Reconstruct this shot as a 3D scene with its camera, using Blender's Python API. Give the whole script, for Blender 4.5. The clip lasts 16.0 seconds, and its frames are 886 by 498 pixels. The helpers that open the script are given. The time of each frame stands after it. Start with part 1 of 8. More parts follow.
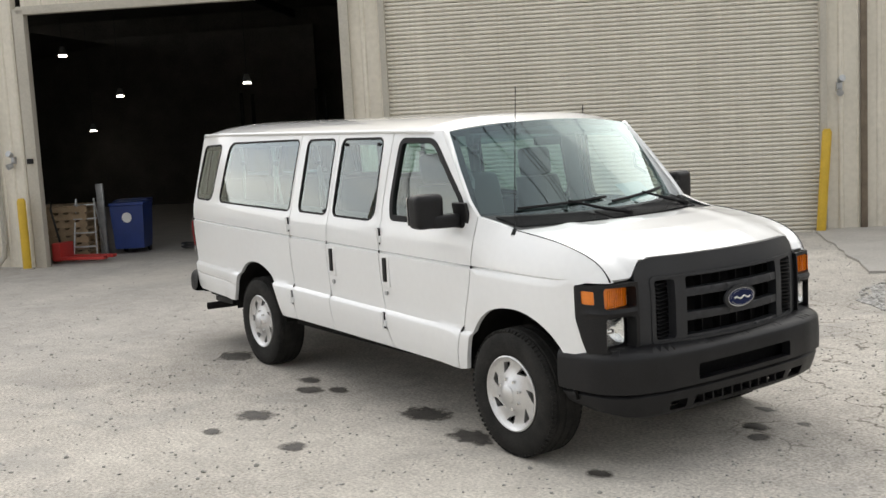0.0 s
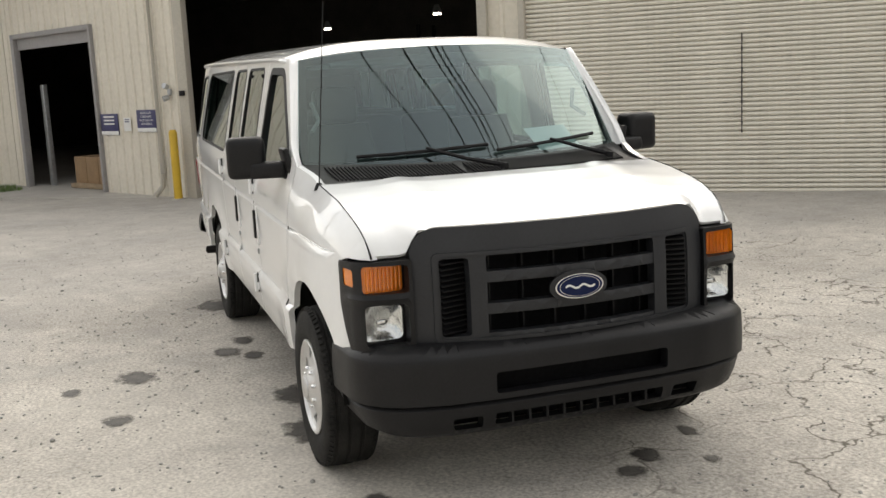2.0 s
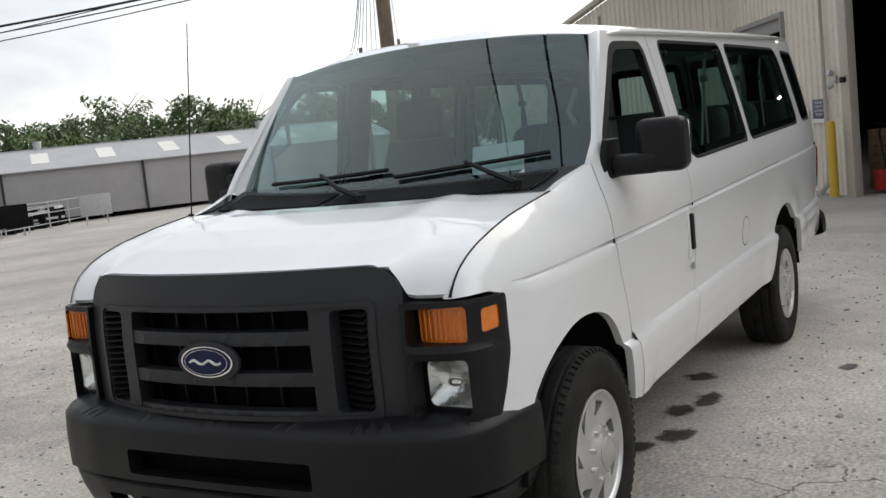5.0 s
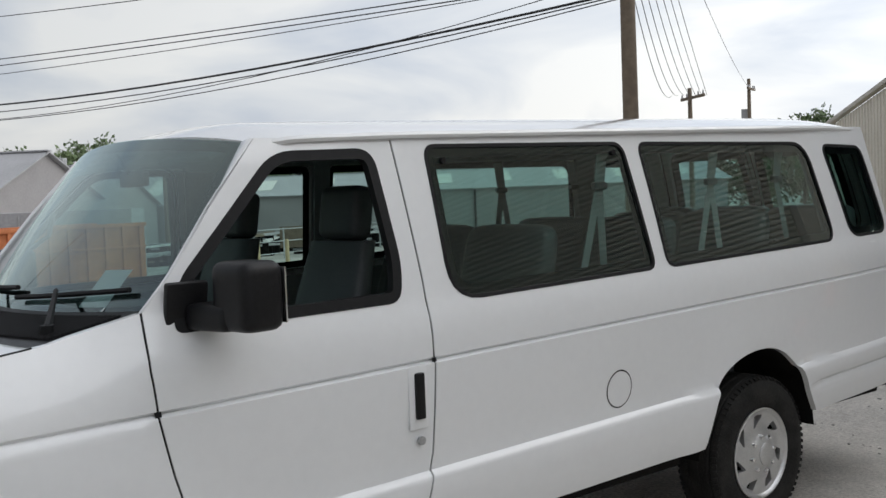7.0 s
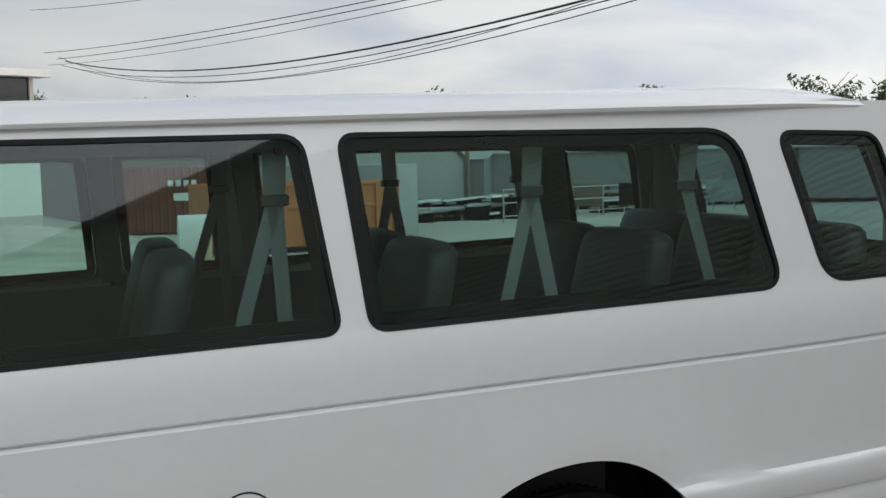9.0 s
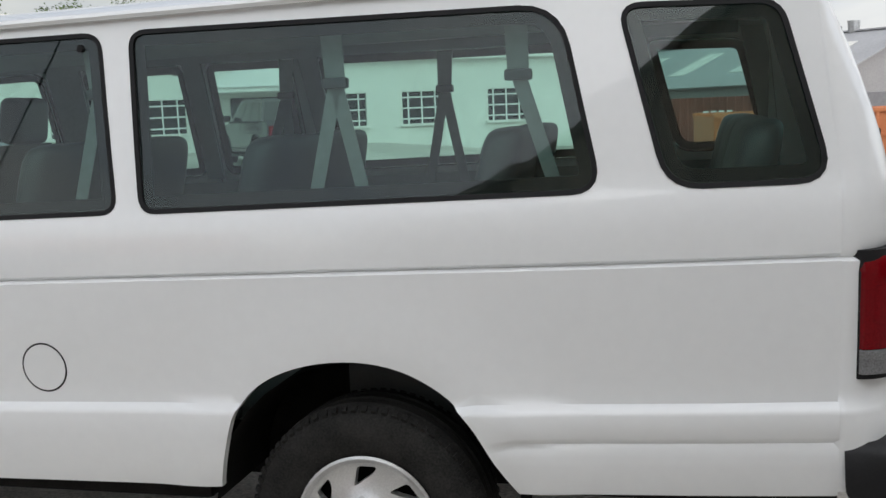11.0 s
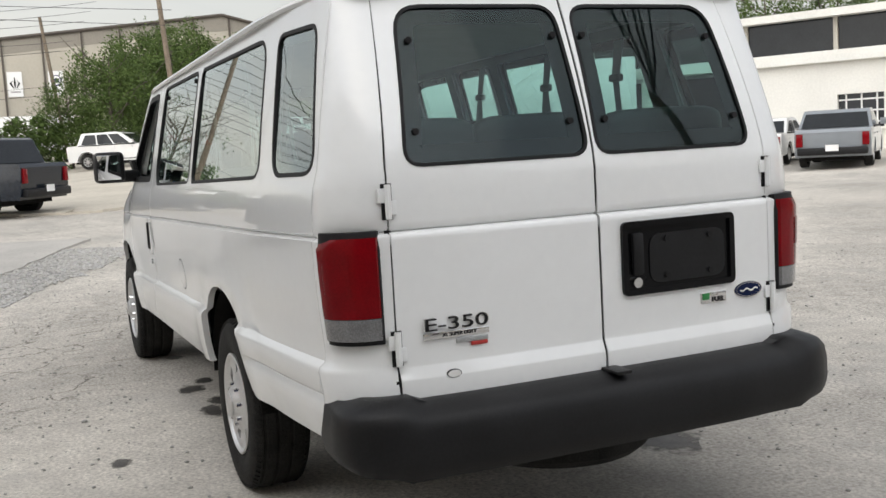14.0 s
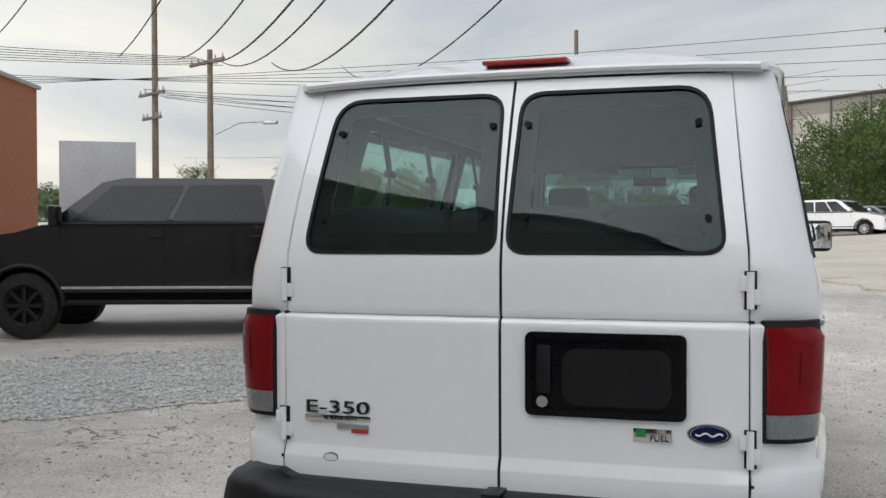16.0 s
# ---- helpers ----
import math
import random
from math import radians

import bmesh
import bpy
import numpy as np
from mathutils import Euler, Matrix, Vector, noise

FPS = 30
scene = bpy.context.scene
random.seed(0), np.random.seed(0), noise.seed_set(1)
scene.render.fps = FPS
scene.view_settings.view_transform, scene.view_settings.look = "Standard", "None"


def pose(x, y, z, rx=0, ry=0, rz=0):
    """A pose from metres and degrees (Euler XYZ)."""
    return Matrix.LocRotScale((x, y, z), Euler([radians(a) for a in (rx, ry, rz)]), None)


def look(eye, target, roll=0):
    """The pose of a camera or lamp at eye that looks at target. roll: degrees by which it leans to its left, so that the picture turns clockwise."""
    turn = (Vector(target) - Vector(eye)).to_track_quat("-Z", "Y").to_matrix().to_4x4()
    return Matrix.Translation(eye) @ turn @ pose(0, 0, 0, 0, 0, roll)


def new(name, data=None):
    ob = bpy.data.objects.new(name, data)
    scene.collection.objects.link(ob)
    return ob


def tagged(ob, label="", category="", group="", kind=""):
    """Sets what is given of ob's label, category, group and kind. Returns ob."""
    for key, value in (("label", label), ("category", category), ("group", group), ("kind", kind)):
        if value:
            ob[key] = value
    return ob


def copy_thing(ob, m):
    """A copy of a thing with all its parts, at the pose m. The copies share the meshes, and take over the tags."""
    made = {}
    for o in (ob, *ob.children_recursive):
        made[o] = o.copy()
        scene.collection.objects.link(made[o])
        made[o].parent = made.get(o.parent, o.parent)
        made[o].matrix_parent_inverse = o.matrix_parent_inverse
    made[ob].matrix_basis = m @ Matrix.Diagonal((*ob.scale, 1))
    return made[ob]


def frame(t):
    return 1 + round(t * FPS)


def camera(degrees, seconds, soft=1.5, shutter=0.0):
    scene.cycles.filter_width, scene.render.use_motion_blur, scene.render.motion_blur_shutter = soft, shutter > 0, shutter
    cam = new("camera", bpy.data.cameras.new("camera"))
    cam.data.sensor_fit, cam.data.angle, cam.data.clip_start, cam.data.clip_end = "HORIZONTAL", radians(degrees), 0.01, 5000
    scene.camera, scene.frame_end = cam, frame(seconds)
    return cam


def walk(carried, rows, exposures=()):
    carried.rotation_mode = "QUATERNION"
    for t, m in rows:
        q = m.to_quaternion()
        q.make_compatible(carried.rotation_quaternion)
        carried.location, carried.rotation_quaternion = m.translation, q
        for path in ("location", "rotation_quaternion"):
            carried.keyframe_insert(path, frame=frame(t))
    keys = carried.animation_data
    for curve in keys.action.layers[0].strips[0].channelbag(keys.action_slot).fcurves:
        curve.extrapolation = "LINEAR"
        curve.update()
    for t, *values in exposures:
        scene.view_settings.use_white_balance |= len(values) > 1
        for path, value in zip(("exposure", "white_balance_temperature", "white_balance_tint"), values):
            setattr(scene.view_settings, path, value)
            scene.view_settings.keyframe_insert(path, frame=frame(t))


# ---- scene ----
cam = camera(47.0, 16.0)

PATH = [
    (0, (4.653, -4.693, 1.965), (3.026, -3.554, 1.734), -3.0),
    (0.5, (4.768, -4.068, 1.975), (3.077, -3.029, 1.735), -2.9),
    (1, (4.764, -3.375, 1.948), (3.025, -2.427, 1.671), -2.3),
    (1.5, (4.796, -2.644, 1.889), (2.988, -1.85, 1.572), -2.4),
    (2, (4.712, -1.905, 1.817), (2.845, -1.266, 1.489), -2.8),
    (2.5, (4.637, -1.166, 1.768), (2.713, -0.734, 1.435), -3.6),
    (3, (4.507, -0.461, 1.698), (2.545, -0.273, 1.359), -4.3),
    (3.2, (4.452, -0.209, 1.64), (2.478, -0.14, 1.321), -5.1),
    (5.3, (3.067, 2.782, 1.596), (1.421, 1.667, 1.384), -6.1),
    (5.5, (2.839, 3.01, 1.618), (1.236, 1.831, 1.413), -6.2),
    (6, (2.205, 3.516, 1.646), (0.774, 2.135, 1.431), -5.6),
    (6.5, (1.605, 3.885, 1.732), (0.301, 2.381, 1.538), -3.8),
    (7, (0.894, 3.912, 1.754), (-0.365, 2.362, 1.645), -2.3),
    (7.5, (0.124, 3.864, 1.782), (-1.051, 2.248, 1.705), -2.1),
    (8, (-0.65, 3.798, 1.794), (-1.659, 2.074, 1.697), -1.8),
    (8.5, (-1.377, 3.711, 1.827), (-2.232, 1.908, 1.695), -2.0),
    (8.7, (-1.677, 3.751, 1.891), (-2.441, 1.91, 1.724), -1.6),
    (10.8, (-4.031, 3.837, 1.646), (-3.949, 1.847, 1.454), -1.2),
    (11, (-4.479, 3.850, 1.664), (-4.013, 1.922, 1.393), -2.3),
    (11.5, (-5.287, 3.612, 1.502), (-4.099, 2.018, 1.278), -3.8),
    (12, (-5.886, 3.410, 1.486), (-4.317, 2.184, 1.297), -3.5),
    (12.5, (-6.502, 3.251, 1.434), (-4.837, 2.158, 1.248), -2.6),
    (13, (-7.163, 2.940, 1.463), (-5.476, 1.887, 1.248), -1.6),
    (13.5, (-7.635, 2.421, 1.497), (-5.906, 1.445, 1.256), -2.8),
    (14, (-8.060, 1.880, 1.511), (-6.235, 1.088, 1.303), -3.3),
    (14.5, (-8.240, 1.282, 1.532), (-6.332, 0.713, 1.343), -3.2),
    (15, (-8.375, 0.603, 1.547), (-6.389, 0.437, 1.378), -2.4),
    (15.5, (-8.310, -0.077, 1.504), (-6.327, 0.162, 1.409), -0.9),
    (16, (-8.186, -0.799, 1.514), (-6.280, -0.195, 1.478), -0.2),
]
walk(cam, [(t, look(eye, target, roll)) for t, eye, target, roll in PATH],
     exposures=[(0, 1.2, 6950, 10), (3, 1.2, 7350, 10), (5.5, 0.54, 6500, 10), (7, 0.4, 6450, 10), (8.5, 0.4, 6450, 10), (11, 0.78, 6500, 10), (12.5, 0.88, 6650, 10), (14.0, 0.92, 6700, 10), (14.5, 0.88, 6750, 10), (16, 0.68, 6400, 10)])

# ---- world, sun ----
SUN_AZ, SUN_EL = radians(146), radians(30)
world = bpy.data.worlds.new("overcast")
scene.world = world
world.use_nodes = True
wn, wl = world.node_tree.nodes, world.node_tree.links
wn.clear()
w_out = wn.new("ShaderNodeOutputWorld")
w_bg = wn.new("ShaderNodeBackground")
sky = wn.new("ShaderNodeTexSky")
sky.sky_type = "NISHITA"
sky.sun_disc = False
sky.sun_elevation, sky.sun_rotation = SUN_EL, radians(90) - SUN_AZ
sky.air_density, sky.dust_density = 1.2, 2.5
w_co = wn.new("ShaderNodeTexCoord")
w_sep = wn.new("ShaderNodeSeparateXYZ")
wl.new(w_co.outputs["Generated"], w_sep.inputs[0])


def wmath(op, a, b=0.0, clamp=False):
    n = wn.new("ShaderNodeMath")
    n.operation, n.use_clamp = op, clamp
    for i, v in enumerate((a, b)):
        if isinstance(v, (int, float)):
            n.inputs[i].default_value = v
        else:
            wl.new(v, n.inputs[i])
    return n.outputs[0]


# cloud sheet seen from below: directions projected on a flat layer
up = wmath("MAXIMUM", w_sep.outputs["Z"], 0.0)
den = wmath("ADD", up, 0.22)
cx, cy = wmath("DIVIDE", w_sep.outputs["X"], den), wmath("DIVIDE", w_sep.outputs["Y"], den)
w_comb = wn.new("ShaderNodeCombineXYZ")
wl.new(cx, w_comb.inputs[0]), wl.new(cy, w_comb.inputs[1])
w_noise = wn.new("ShaderNodeTexNoise")
w_noise.inputs["Scale"].default_value, w_noise.inputs["Detail"].default_value = 1.1, 6
w_noise.inputs["Roughness"].default_value, w_noise.inputs["Distortion"].default_value = 0.5, 0.6
wl.new(w_comb.outputs[0], w_noise.inputs["Vector"])
w_ramp = wn.new("ShaderNodeValToRGB")
w_ramp.color_ramp.elements[0].position, w_ramp.color_ramp.elements[0].color = 0.36, (0.60, 0.65, 0.74, 1)
w_ramp.color_ramp.elements[1].position, w_ramp.color_ramp.elements[1].color = 0.62, (0.93, 0.93, 0.92, 1)
wl.new(w_noise.outputs["Fac"], w_ramp.inputs[0])
# overcast sky of nearly even brightness
grad = wmath("ADD", wmath("MULTIPLY", up, -0.06), 0.80)
# the cloud is lighter on the side of the hidden sun
side = wmath("ADD", wmath("MULTIPLY", w_sep.outputs["X"], math.cos(SUN_AZ) * 0.50), wmath("MULTIPLY", w_sep.outputs["Y"], math.sin(SUN_AZ) * 0.50))
grad = wmath("MULTIPLY", grad, wmath("ADD", side, 1.0))
w_lobe = wn.new("ShaderNodeVectorMath")
w_lobe.operation = "DOT_PRODUCT"
wl.new(w_co.outputs["Generated"], w_lobe.inputs[0])
w_lobe.inputs[1].default_value = (math.cos(SUN_EL) * math.cos(SUN_AZ), math.cos(SUN_EL) * math.sin(SUN_AZ), math.sin(SUN_EL))
lobe = wmath("POWER", wmath("MAXIMUM", w_lobe.outputs["Value"], 0.0), 3.0)
grad = wmath("ADD", grad, wmath("MULTIPLY", lobe, 0.80))
# a warm thin place low in the cloud
dotn = wn.new("ShaderNodeVectorMath")
dotn.operation = "DOT_PRODUCT"
wl.new(w_co.outputs["Generated"], dotn.inputs[0])
dotn.inputs[1].default_value = (0.853, 0.492, 0.17)
glow = wmath("POWER", wmath("MAXIMUM", dotn.outputs["Value"], 0.0), 9.0)
w_tint = wn.new("ShaderNodeMix")
w_tint.data_type = "RGBA"
w_tint.inputs[6].default_value, w_tint.inputs[7].default_value = (1, 1, 1, 1), (1.08, 1.03, 0.93, 1)
wl.new(glow, w_tint.inputs[0])
w_mul = wn.new("ShaderNodeMix")
w_mul.data_type, w_mul.blend_type = "RGBA", "MULTIPLY"
w_mul.inputs[0].default_value = 1.0
wl.new(w_ramp.outputs[0], w_mul.inputs[6]), wl.new(w_tint.outputs[2], w_mul.inputs[7])
w_vm = wn.new("ShaderNodeVectorMath")
w_vm.operation = "SCALE"
wl.new(w_mul.outputs[2], w_vm.inputs[0]), wl.new(grad, w_vm.inputs["Scale"])
w_sk = wn.new("ShaderNodeVectorMath")
w_sk.operation = "SCALE"
w_sk.inputs["Scale"].default_value = 0.08
wl.new(sky.outputs[0], w_sk.inputs[0])
w_add = wn.new("ShaderNodeMix")
w_add.data_type = "RGBA"
w_add.inputs[0].default_value = 0.82
wl.new(w_sk.outputs[0], w_add.inputs[6]), wl.new(w_vm.outputs[0], w_add.inputs[7])
wl.new(w_add.outputs[2], w_bg.inputs[0])
w_bg.inputs[1].default_value = 1.0
wl.new(w_bg.outputs[0], w_out.inputs[0])

sun = new("sun", bpy.data.lights.new("sun", "SUN"))
sun.data.energy, sun.data.angle, sun.data.color = 0.5, radians(110), (1.0, 0.96, 0.90)
sun.matrix_world = look((30 * math.cos(SUN_AZ), 30 * math.sin(SUN_AZ), 30 * math.tan(SUN_EL)), (0, 0, 0))


# ---- materials ----
def mat(name, rgb, rough=0.6, metal=0.0, vary=0.12, scale=3.0, bump=0.0, bscale=60.0, coat=0.0, spec=0.5, rgb2=None, fine=0.5, rand=0.0):
    """A surface with broad stains and fine grain, at real-world size."""
    m = bpy.data.materials.new(name)
    m.use_nodes = True
    n, l = m.node_tree.nodes, m.node_tree.links
    b = n["Principled BSDF"]
    b.inputs["Roughness"].default_value, b.inputs["Metallic"].default_value = rough, metal
    b.inputs["Coat Weight"].default_value, b.inputs["Specular IOR Level"].default_value = coat, spec
    b.inputs["Coat Roughness"].default_value = 0.04
    co = n.new("ShaderNodeTexCoord")
    t1, t2 = n.new("ShaderNodeTexNoise"), n.new("ShaderNodeTexNoise")
    t1.inputs["Scale"].default_value, t1.inputs["Detail"].default_value = scale, 5
    t2.inputs["Scale"].default_value, t2.inputs["Detail"].default_value = scale * 17, 3
    l.new(co.outputs["Object"], t1.inputs["Vector"]), l.new(co.outputs["Object"], t2.inputs["Vector"])
    mx = n.new("ShaderNodeMix")
    mx.inputs[0].default_value = fine
    l.new(t1.outputs["Fac"], mx.inputs[2]), l.new(t2.outputs["Fac"], mx.inputs[3])
    r = n.new("ShaderNodeValToRGB")
    a = [max(0.0, c * (1 - vary)) for c in rgb]
    z = list(rgb2) if rgb2 else [min(1.0, c * (1 + vary)) for c in rgb]
    r.color_ramp.elements[0].position, r.color_ramp.elements[1].position = 0.36, 0.64
    r.color_ramp.elements[0].color, r.color_ramp.elements[1].color = (*a, 1), (*z, 1)
    l.new(mx.outputs[0], r.inputs[0])
    last = r.outputs[0]
    if rand:
        oi, hs, mr = n.new("ShaderNodeObjectInfo"), n.new("ShaderNodeHueSaturation"), n.new("ShaderNodeMapRange")
        mr.inputs[3].default_value, mr.inputs[4].default_value = 1 - rand, 1 + rand
        l.new(oi.outputs["Random"], mr.inputs[0]), l.new(mr.outputs[0], hs.inputs["Value"]), l.new(last, hs.inputs["Color"])
        last = hs.outputs[0]
    l.new(last, b.inputs["Base Color"])
    if bump:
        t3, bp = n.new("ShaderNodeTexNoise"), n.new("ShaderNodeBump")
        t3.inputs["Scale"].default_value, t3.inputs["Detail"].default_value = bscale, 3
        bp.inputs["Strength"].default_value, bp.inputs["Distance"].default_value = bump, 0.01
        l.new(co.outputs["Object"], t3.inputs["Vector"]), l.new(t3.outputs["Fac"], bp.inputs["Height"]), l.new(bp.outputs[0], b.inputs["Normal"])
    return m


def glass(name, tint, gloss=1.0, base=0.06, power=3.6):
    """A thin pane: tinted see-through with mirror gloss that grows at grazing angles."""
    m = bpy.data.materials.new(name)
    m.use_nodes = True
    n, l = m.node_tree.nodes, m.node_tree.links
    n.clear()
    o, mix, tr, gl, lw, pw, ma = (n.new("ShaderNode" + k) for k in ("OutputMaterial", "MixShader", "BsdfTransparent", "BsdfGlossy", "LayerWeight", "Math", "Math"))
    tr.inputs[0].default_value = (*tint, 1)
    gl.inputs["Roughness"].default_value = 0.0
    gl.inputs[0].default_value = (*gloss, 1) if isinstance(gloss, tuple) else (gloss, gloss, gloss, 1)
    lw.inputs["Blend"].default_value = 0.5
    pw.operation, ma.operation = "POWER", "MULTIPLY_ADD"
    pw.inputs[1].default_value = power
    ma.inputs[1].default_value, ma.inputs[2].default_value, ma.use_clamp = 1 - base, base, True
    l.new(lw.outputs["Facing"], pw.inputs[0]), l.new(pw.outputs[0], ma.inputs[0]), l.new(ma.outputs[0], mix.inputs[0])
    l.new(tr.outputs[0], mix.inputs[1]), l.new(gl.outputs[0], mix.inputs[2]), l.new(mix.outputs[0], o.inputs[0])
    return m


M = {}
M["paint"] = mat("white_paint", (0.80, 0.81, 0.815), 0.30, vary=0.015, scale=1.5, coat=1.0)
M["black_plastic"] = mat("black_plastic", (0.0085, 0.0085, 0.0095), 0.43, vary=0.3, scale=6, bump=0.10, bscale=400, spec=0.27)
M["grey_plastic"] = mat("charcoal_plastic", (0.024, 0.025, 0.028), 0.45, vary=0.15, scale=5, bump=0.06, bscale=400, spec=0.32)
# near-black: for black parts, and for shade put into openings and recesses
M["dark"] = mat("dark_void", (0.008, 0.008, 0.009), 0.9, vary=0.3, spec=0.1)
# dark grey-brown for the inner walls and roof of the warehouse
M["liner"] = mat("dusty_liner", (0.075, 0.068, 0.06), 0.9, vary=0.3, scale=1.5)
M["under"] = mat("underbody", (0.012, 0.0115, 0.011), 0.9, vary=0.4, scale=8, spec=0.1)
M["rubber"] = mat("tyre_rubber", (0.010, 0.010, 0.010), 0.8, vary=0.3, scale=9, bump=0.25, bscale=120, rgb2=(0.030, 0.029, 0.027), spec=0.2)
M["seal"] = mat("rubber_seal", (0.009, 0.009, 0.010), 0.6, vary=0.2, spec=0.25)
# brighter than the tail lamp red: light from above is put into it
M["brake_red_toplit"] = mat("brake_lamp_lens", (0.36, 0.035, 0.03), 0.3, vary=0.1)
M["silver"] = mat("wheel_silver", (0.62, 0.62, 0.62), 0.36, metal=0.75, vary=0.1, scale=9)
M["chrome"] = mat("chrome", (0.8, 0.8, 0.8), 0.1, metal=1.0, vary=0.04)
M["steel"] = mat("galvanised_steel", (0.45, 0.46, 0.47), 0.45, metal=0.8, vary=0.2, scale=12)
M["amber"] = mat("amber_lens", (0.75, 0.20, 0.012), 0.12, vary=0.15, scale=20, coat=0.8)
M["red_lens"] = mat("red_lens", (0.17, 0.003, 0.006), 0.12, vary=0.2, scale=9, spec=0.2, bump=0.03, bscale=120)
M["clear_lens"] = mat("clear_lens", (0.17, 0.17, 0.175), 0.12, vary=0.3, scale=12, coat=1.0, bump=0.5, bscale=110)
M["head_lens"] = mat("headlamp_reflector", (0.82, 0.83, 0.83), 0.16, metal=1.0, vary=0.05, scale=9, bump=0.25, bscale=45)
M["badge_blue"] = mat("badge_blue", (0.006, 0.012, 0.05), 0.25, vary=0.1, spec=0.2)
M["frit"] = mat("black_glass_border", (0.010, 0.010, 0.011), 0.10, vary=0.1, spec=0.12)
M["interior"] = mat("grey_trim", (0.23, 0.25, 0.25), 0.7, vary=0.1, scale=5, bump=0.08, bscale=300)
M["headliner"] = mat("headliner", (0.34, 0.35, 0.34), 0.9, vary=0.06, scale=8)
M["seat"] = mat("grey_vinyl", (0.050, 0.058, 0.060), 0.5, vary=0.15, scale=8, bump=0.15, bscale=250)
M["dash"] = mat("dash_plastic", (0.07, 0.075, 0.08), 0.6, vary=0.1, scale=8, bump=0.1, bscale=300)
M["belt"] = mat("seat_belt_webbing", (0.30, 0.31, 0.31), 0.8, vary=0.1, scale=30)
M["paper"] = mat("paper", (0.72, 0.75, 0.76), 0.8, vary=0.03)
M["mirror"] = mat("mirror_glass", (0.85, 0.85, 0.85), 0.02, metal=1.0, vary=0.0)
M["glass_clear"] = glass("windscreen_glass", (0.46, 0.60, 0.585), (0.86, 1.0, 0.99), 0.12, 2.9)
M["glass_rear"] = glass("rear_door_glass", (0.40, 0.58, 0.57), (0.9, 1.0, 1.0), 0.036)
M["lamp_glass"] = glass("lamp_glass", (0.96, 0.97, 0.97), 1.0, 0.07)
M["glass_tint"] = glass("tinted_glass", (0.58, 0.77, 0.72), (0.95, 1.0, 0.99), 0.055, 2.6)
M["glass_band"] = glass("windscreen_shade_band", (0.30, 0.42, 0.44), 1.0, 0.02, 4.0)
M["gloss_black"] = mat("gloss_black_plastic", (0.005, 0.005, 0.006), 0.16, vary=0.2, scale=8, spec=0.2)
M["tan"] = mat("tan_metal_cladding", (0.69, 0.645, 0.55), 0.5, vary=0.07, scale=0.7, rgb2=(0.76, 0.71, 0.615), bump=0.04, bscale=12)
M["tan_trim"] = mat("tan_trim", (0.47, 0.44, 0.38), 0.5, vary=0.1, scale=2)
M["shutter"] = mat("shutter_slat_paint", (0.74, 0.70, 0.61), 0.42, vary=0.08, scale=1.2, rgb2=(0.82, 0.78, 0.69))
M["yellow"] = mat("yellow_paint", (0.62, 0.40, 0.035), 0.5, vary=0.15, scale=6)
M["orange"] = mat("orange_paint", (0.52, 0.16, 0.05), 0.6, vary=0.2, scale=2.5, rgb2=(0.6, 0.22, 0.09))
M["cone"] = mat("cone_orange", (0.75, 0.12, 0.03), 0.5, vary=0.1)
M["red_paint"] = mat("red_paint", (0.42, 0.035, 0.03), 0.45, vary=0.12, scale=4)
M["blue_plastic"] = mat("blue_plastic", (0.012, 0.036, 0.17), 0.4, vary=0.15)
M["wood"] = mat("weathered_wood", (0.17, 0.135, 0.10), 0.85, vary=0.3, scale=6, bump=0.3, bscale=40)
M["pallet"] = mat("pallet_wood", (0.30, 0.22, 0.14), 0.8, vary=0.25, scale=6)
M["concrete"] = mat("concrete", (0.42, 0.40, 0.37), 0.85, vary=0.12, scale=1.5, bump=0.2, bscale=60)
M["post_pale"] = mat("pale_yellow_post", (0.50, 0.40, 0.24), 0.75, vary=0.15, scale=6)
M["wire"] = mat("cable_black", (0.02, 0.02, 0.022), 0.7, vary=0.1)
M["leaf"] = mat("leaves", (0.062, 0.108, 0.030), 0.6, vary=0.45, scale=0.5, rgb2=(0.12, 0.172, 0.05), fine=0.6, rand=0.10, spec=0.12)
# paler, greyer green than the near leaves: distance haze mixed into the colour
M["leaf_hazed"] = mat("far_leaves", (0.11, 0.165, 0.075), 0.7, vary=0.4, scale=0.3, rgb2=(0.18, 0.24, 0.115), fine=0.6, rand=0.2)
M["bark"] = mat("bark", (0.10, 0.085, 0.07), 0.9, vary=0.3, scale=5)
M["grass"] = mat("grass_blades", (0.08, 0.15, 0.03), 0.7, vary=0.4, scale=2, rgb2=(0.16, 0.24, 0.07))
M["stone"] = mat("gravel_stone", (0.36, 0.35, 0.33), 0.9, vary=0.25, scale=30, rgb2=(0.5, 0.49, 0.46), rand=0.25)
M["white_wall"] = mat("white_render", (0.70, 0.69, 0.65), 0.75, vary=0.06, scale=0.8, bump=0.1, bscale=40)
M["grey_shed"] = mat("grey_shed_metal", (0.30, 0.29, 0.29), 0.6, vary=0.1, scale=0.8)
M["shed_roof"] = mat("shed_roof_metal", (0.36, 0.36, 0.37), 0.5, vary=0.12, scale=0.6)
M["dark_glass"] = mat("dark_window", (0.012, 0.014, 0.016), 0.08, vary=0.3, scale=1.5, spec=0.35)
M["brown_trim"] = mat("dark_brown_trim", (0.075, 0.062, 0.05), 0.6, vary=0.15, scale=2)
M["taupe_band"] = mat("taupe_cladding", (0.24, 0.22, 0.185), 0.6, vary=0.08, scale=0.4)
M["brick"] = mat("orange_brick", (0.36, 0.14, 0.07), 0.85, vary=0.18, scale=5)
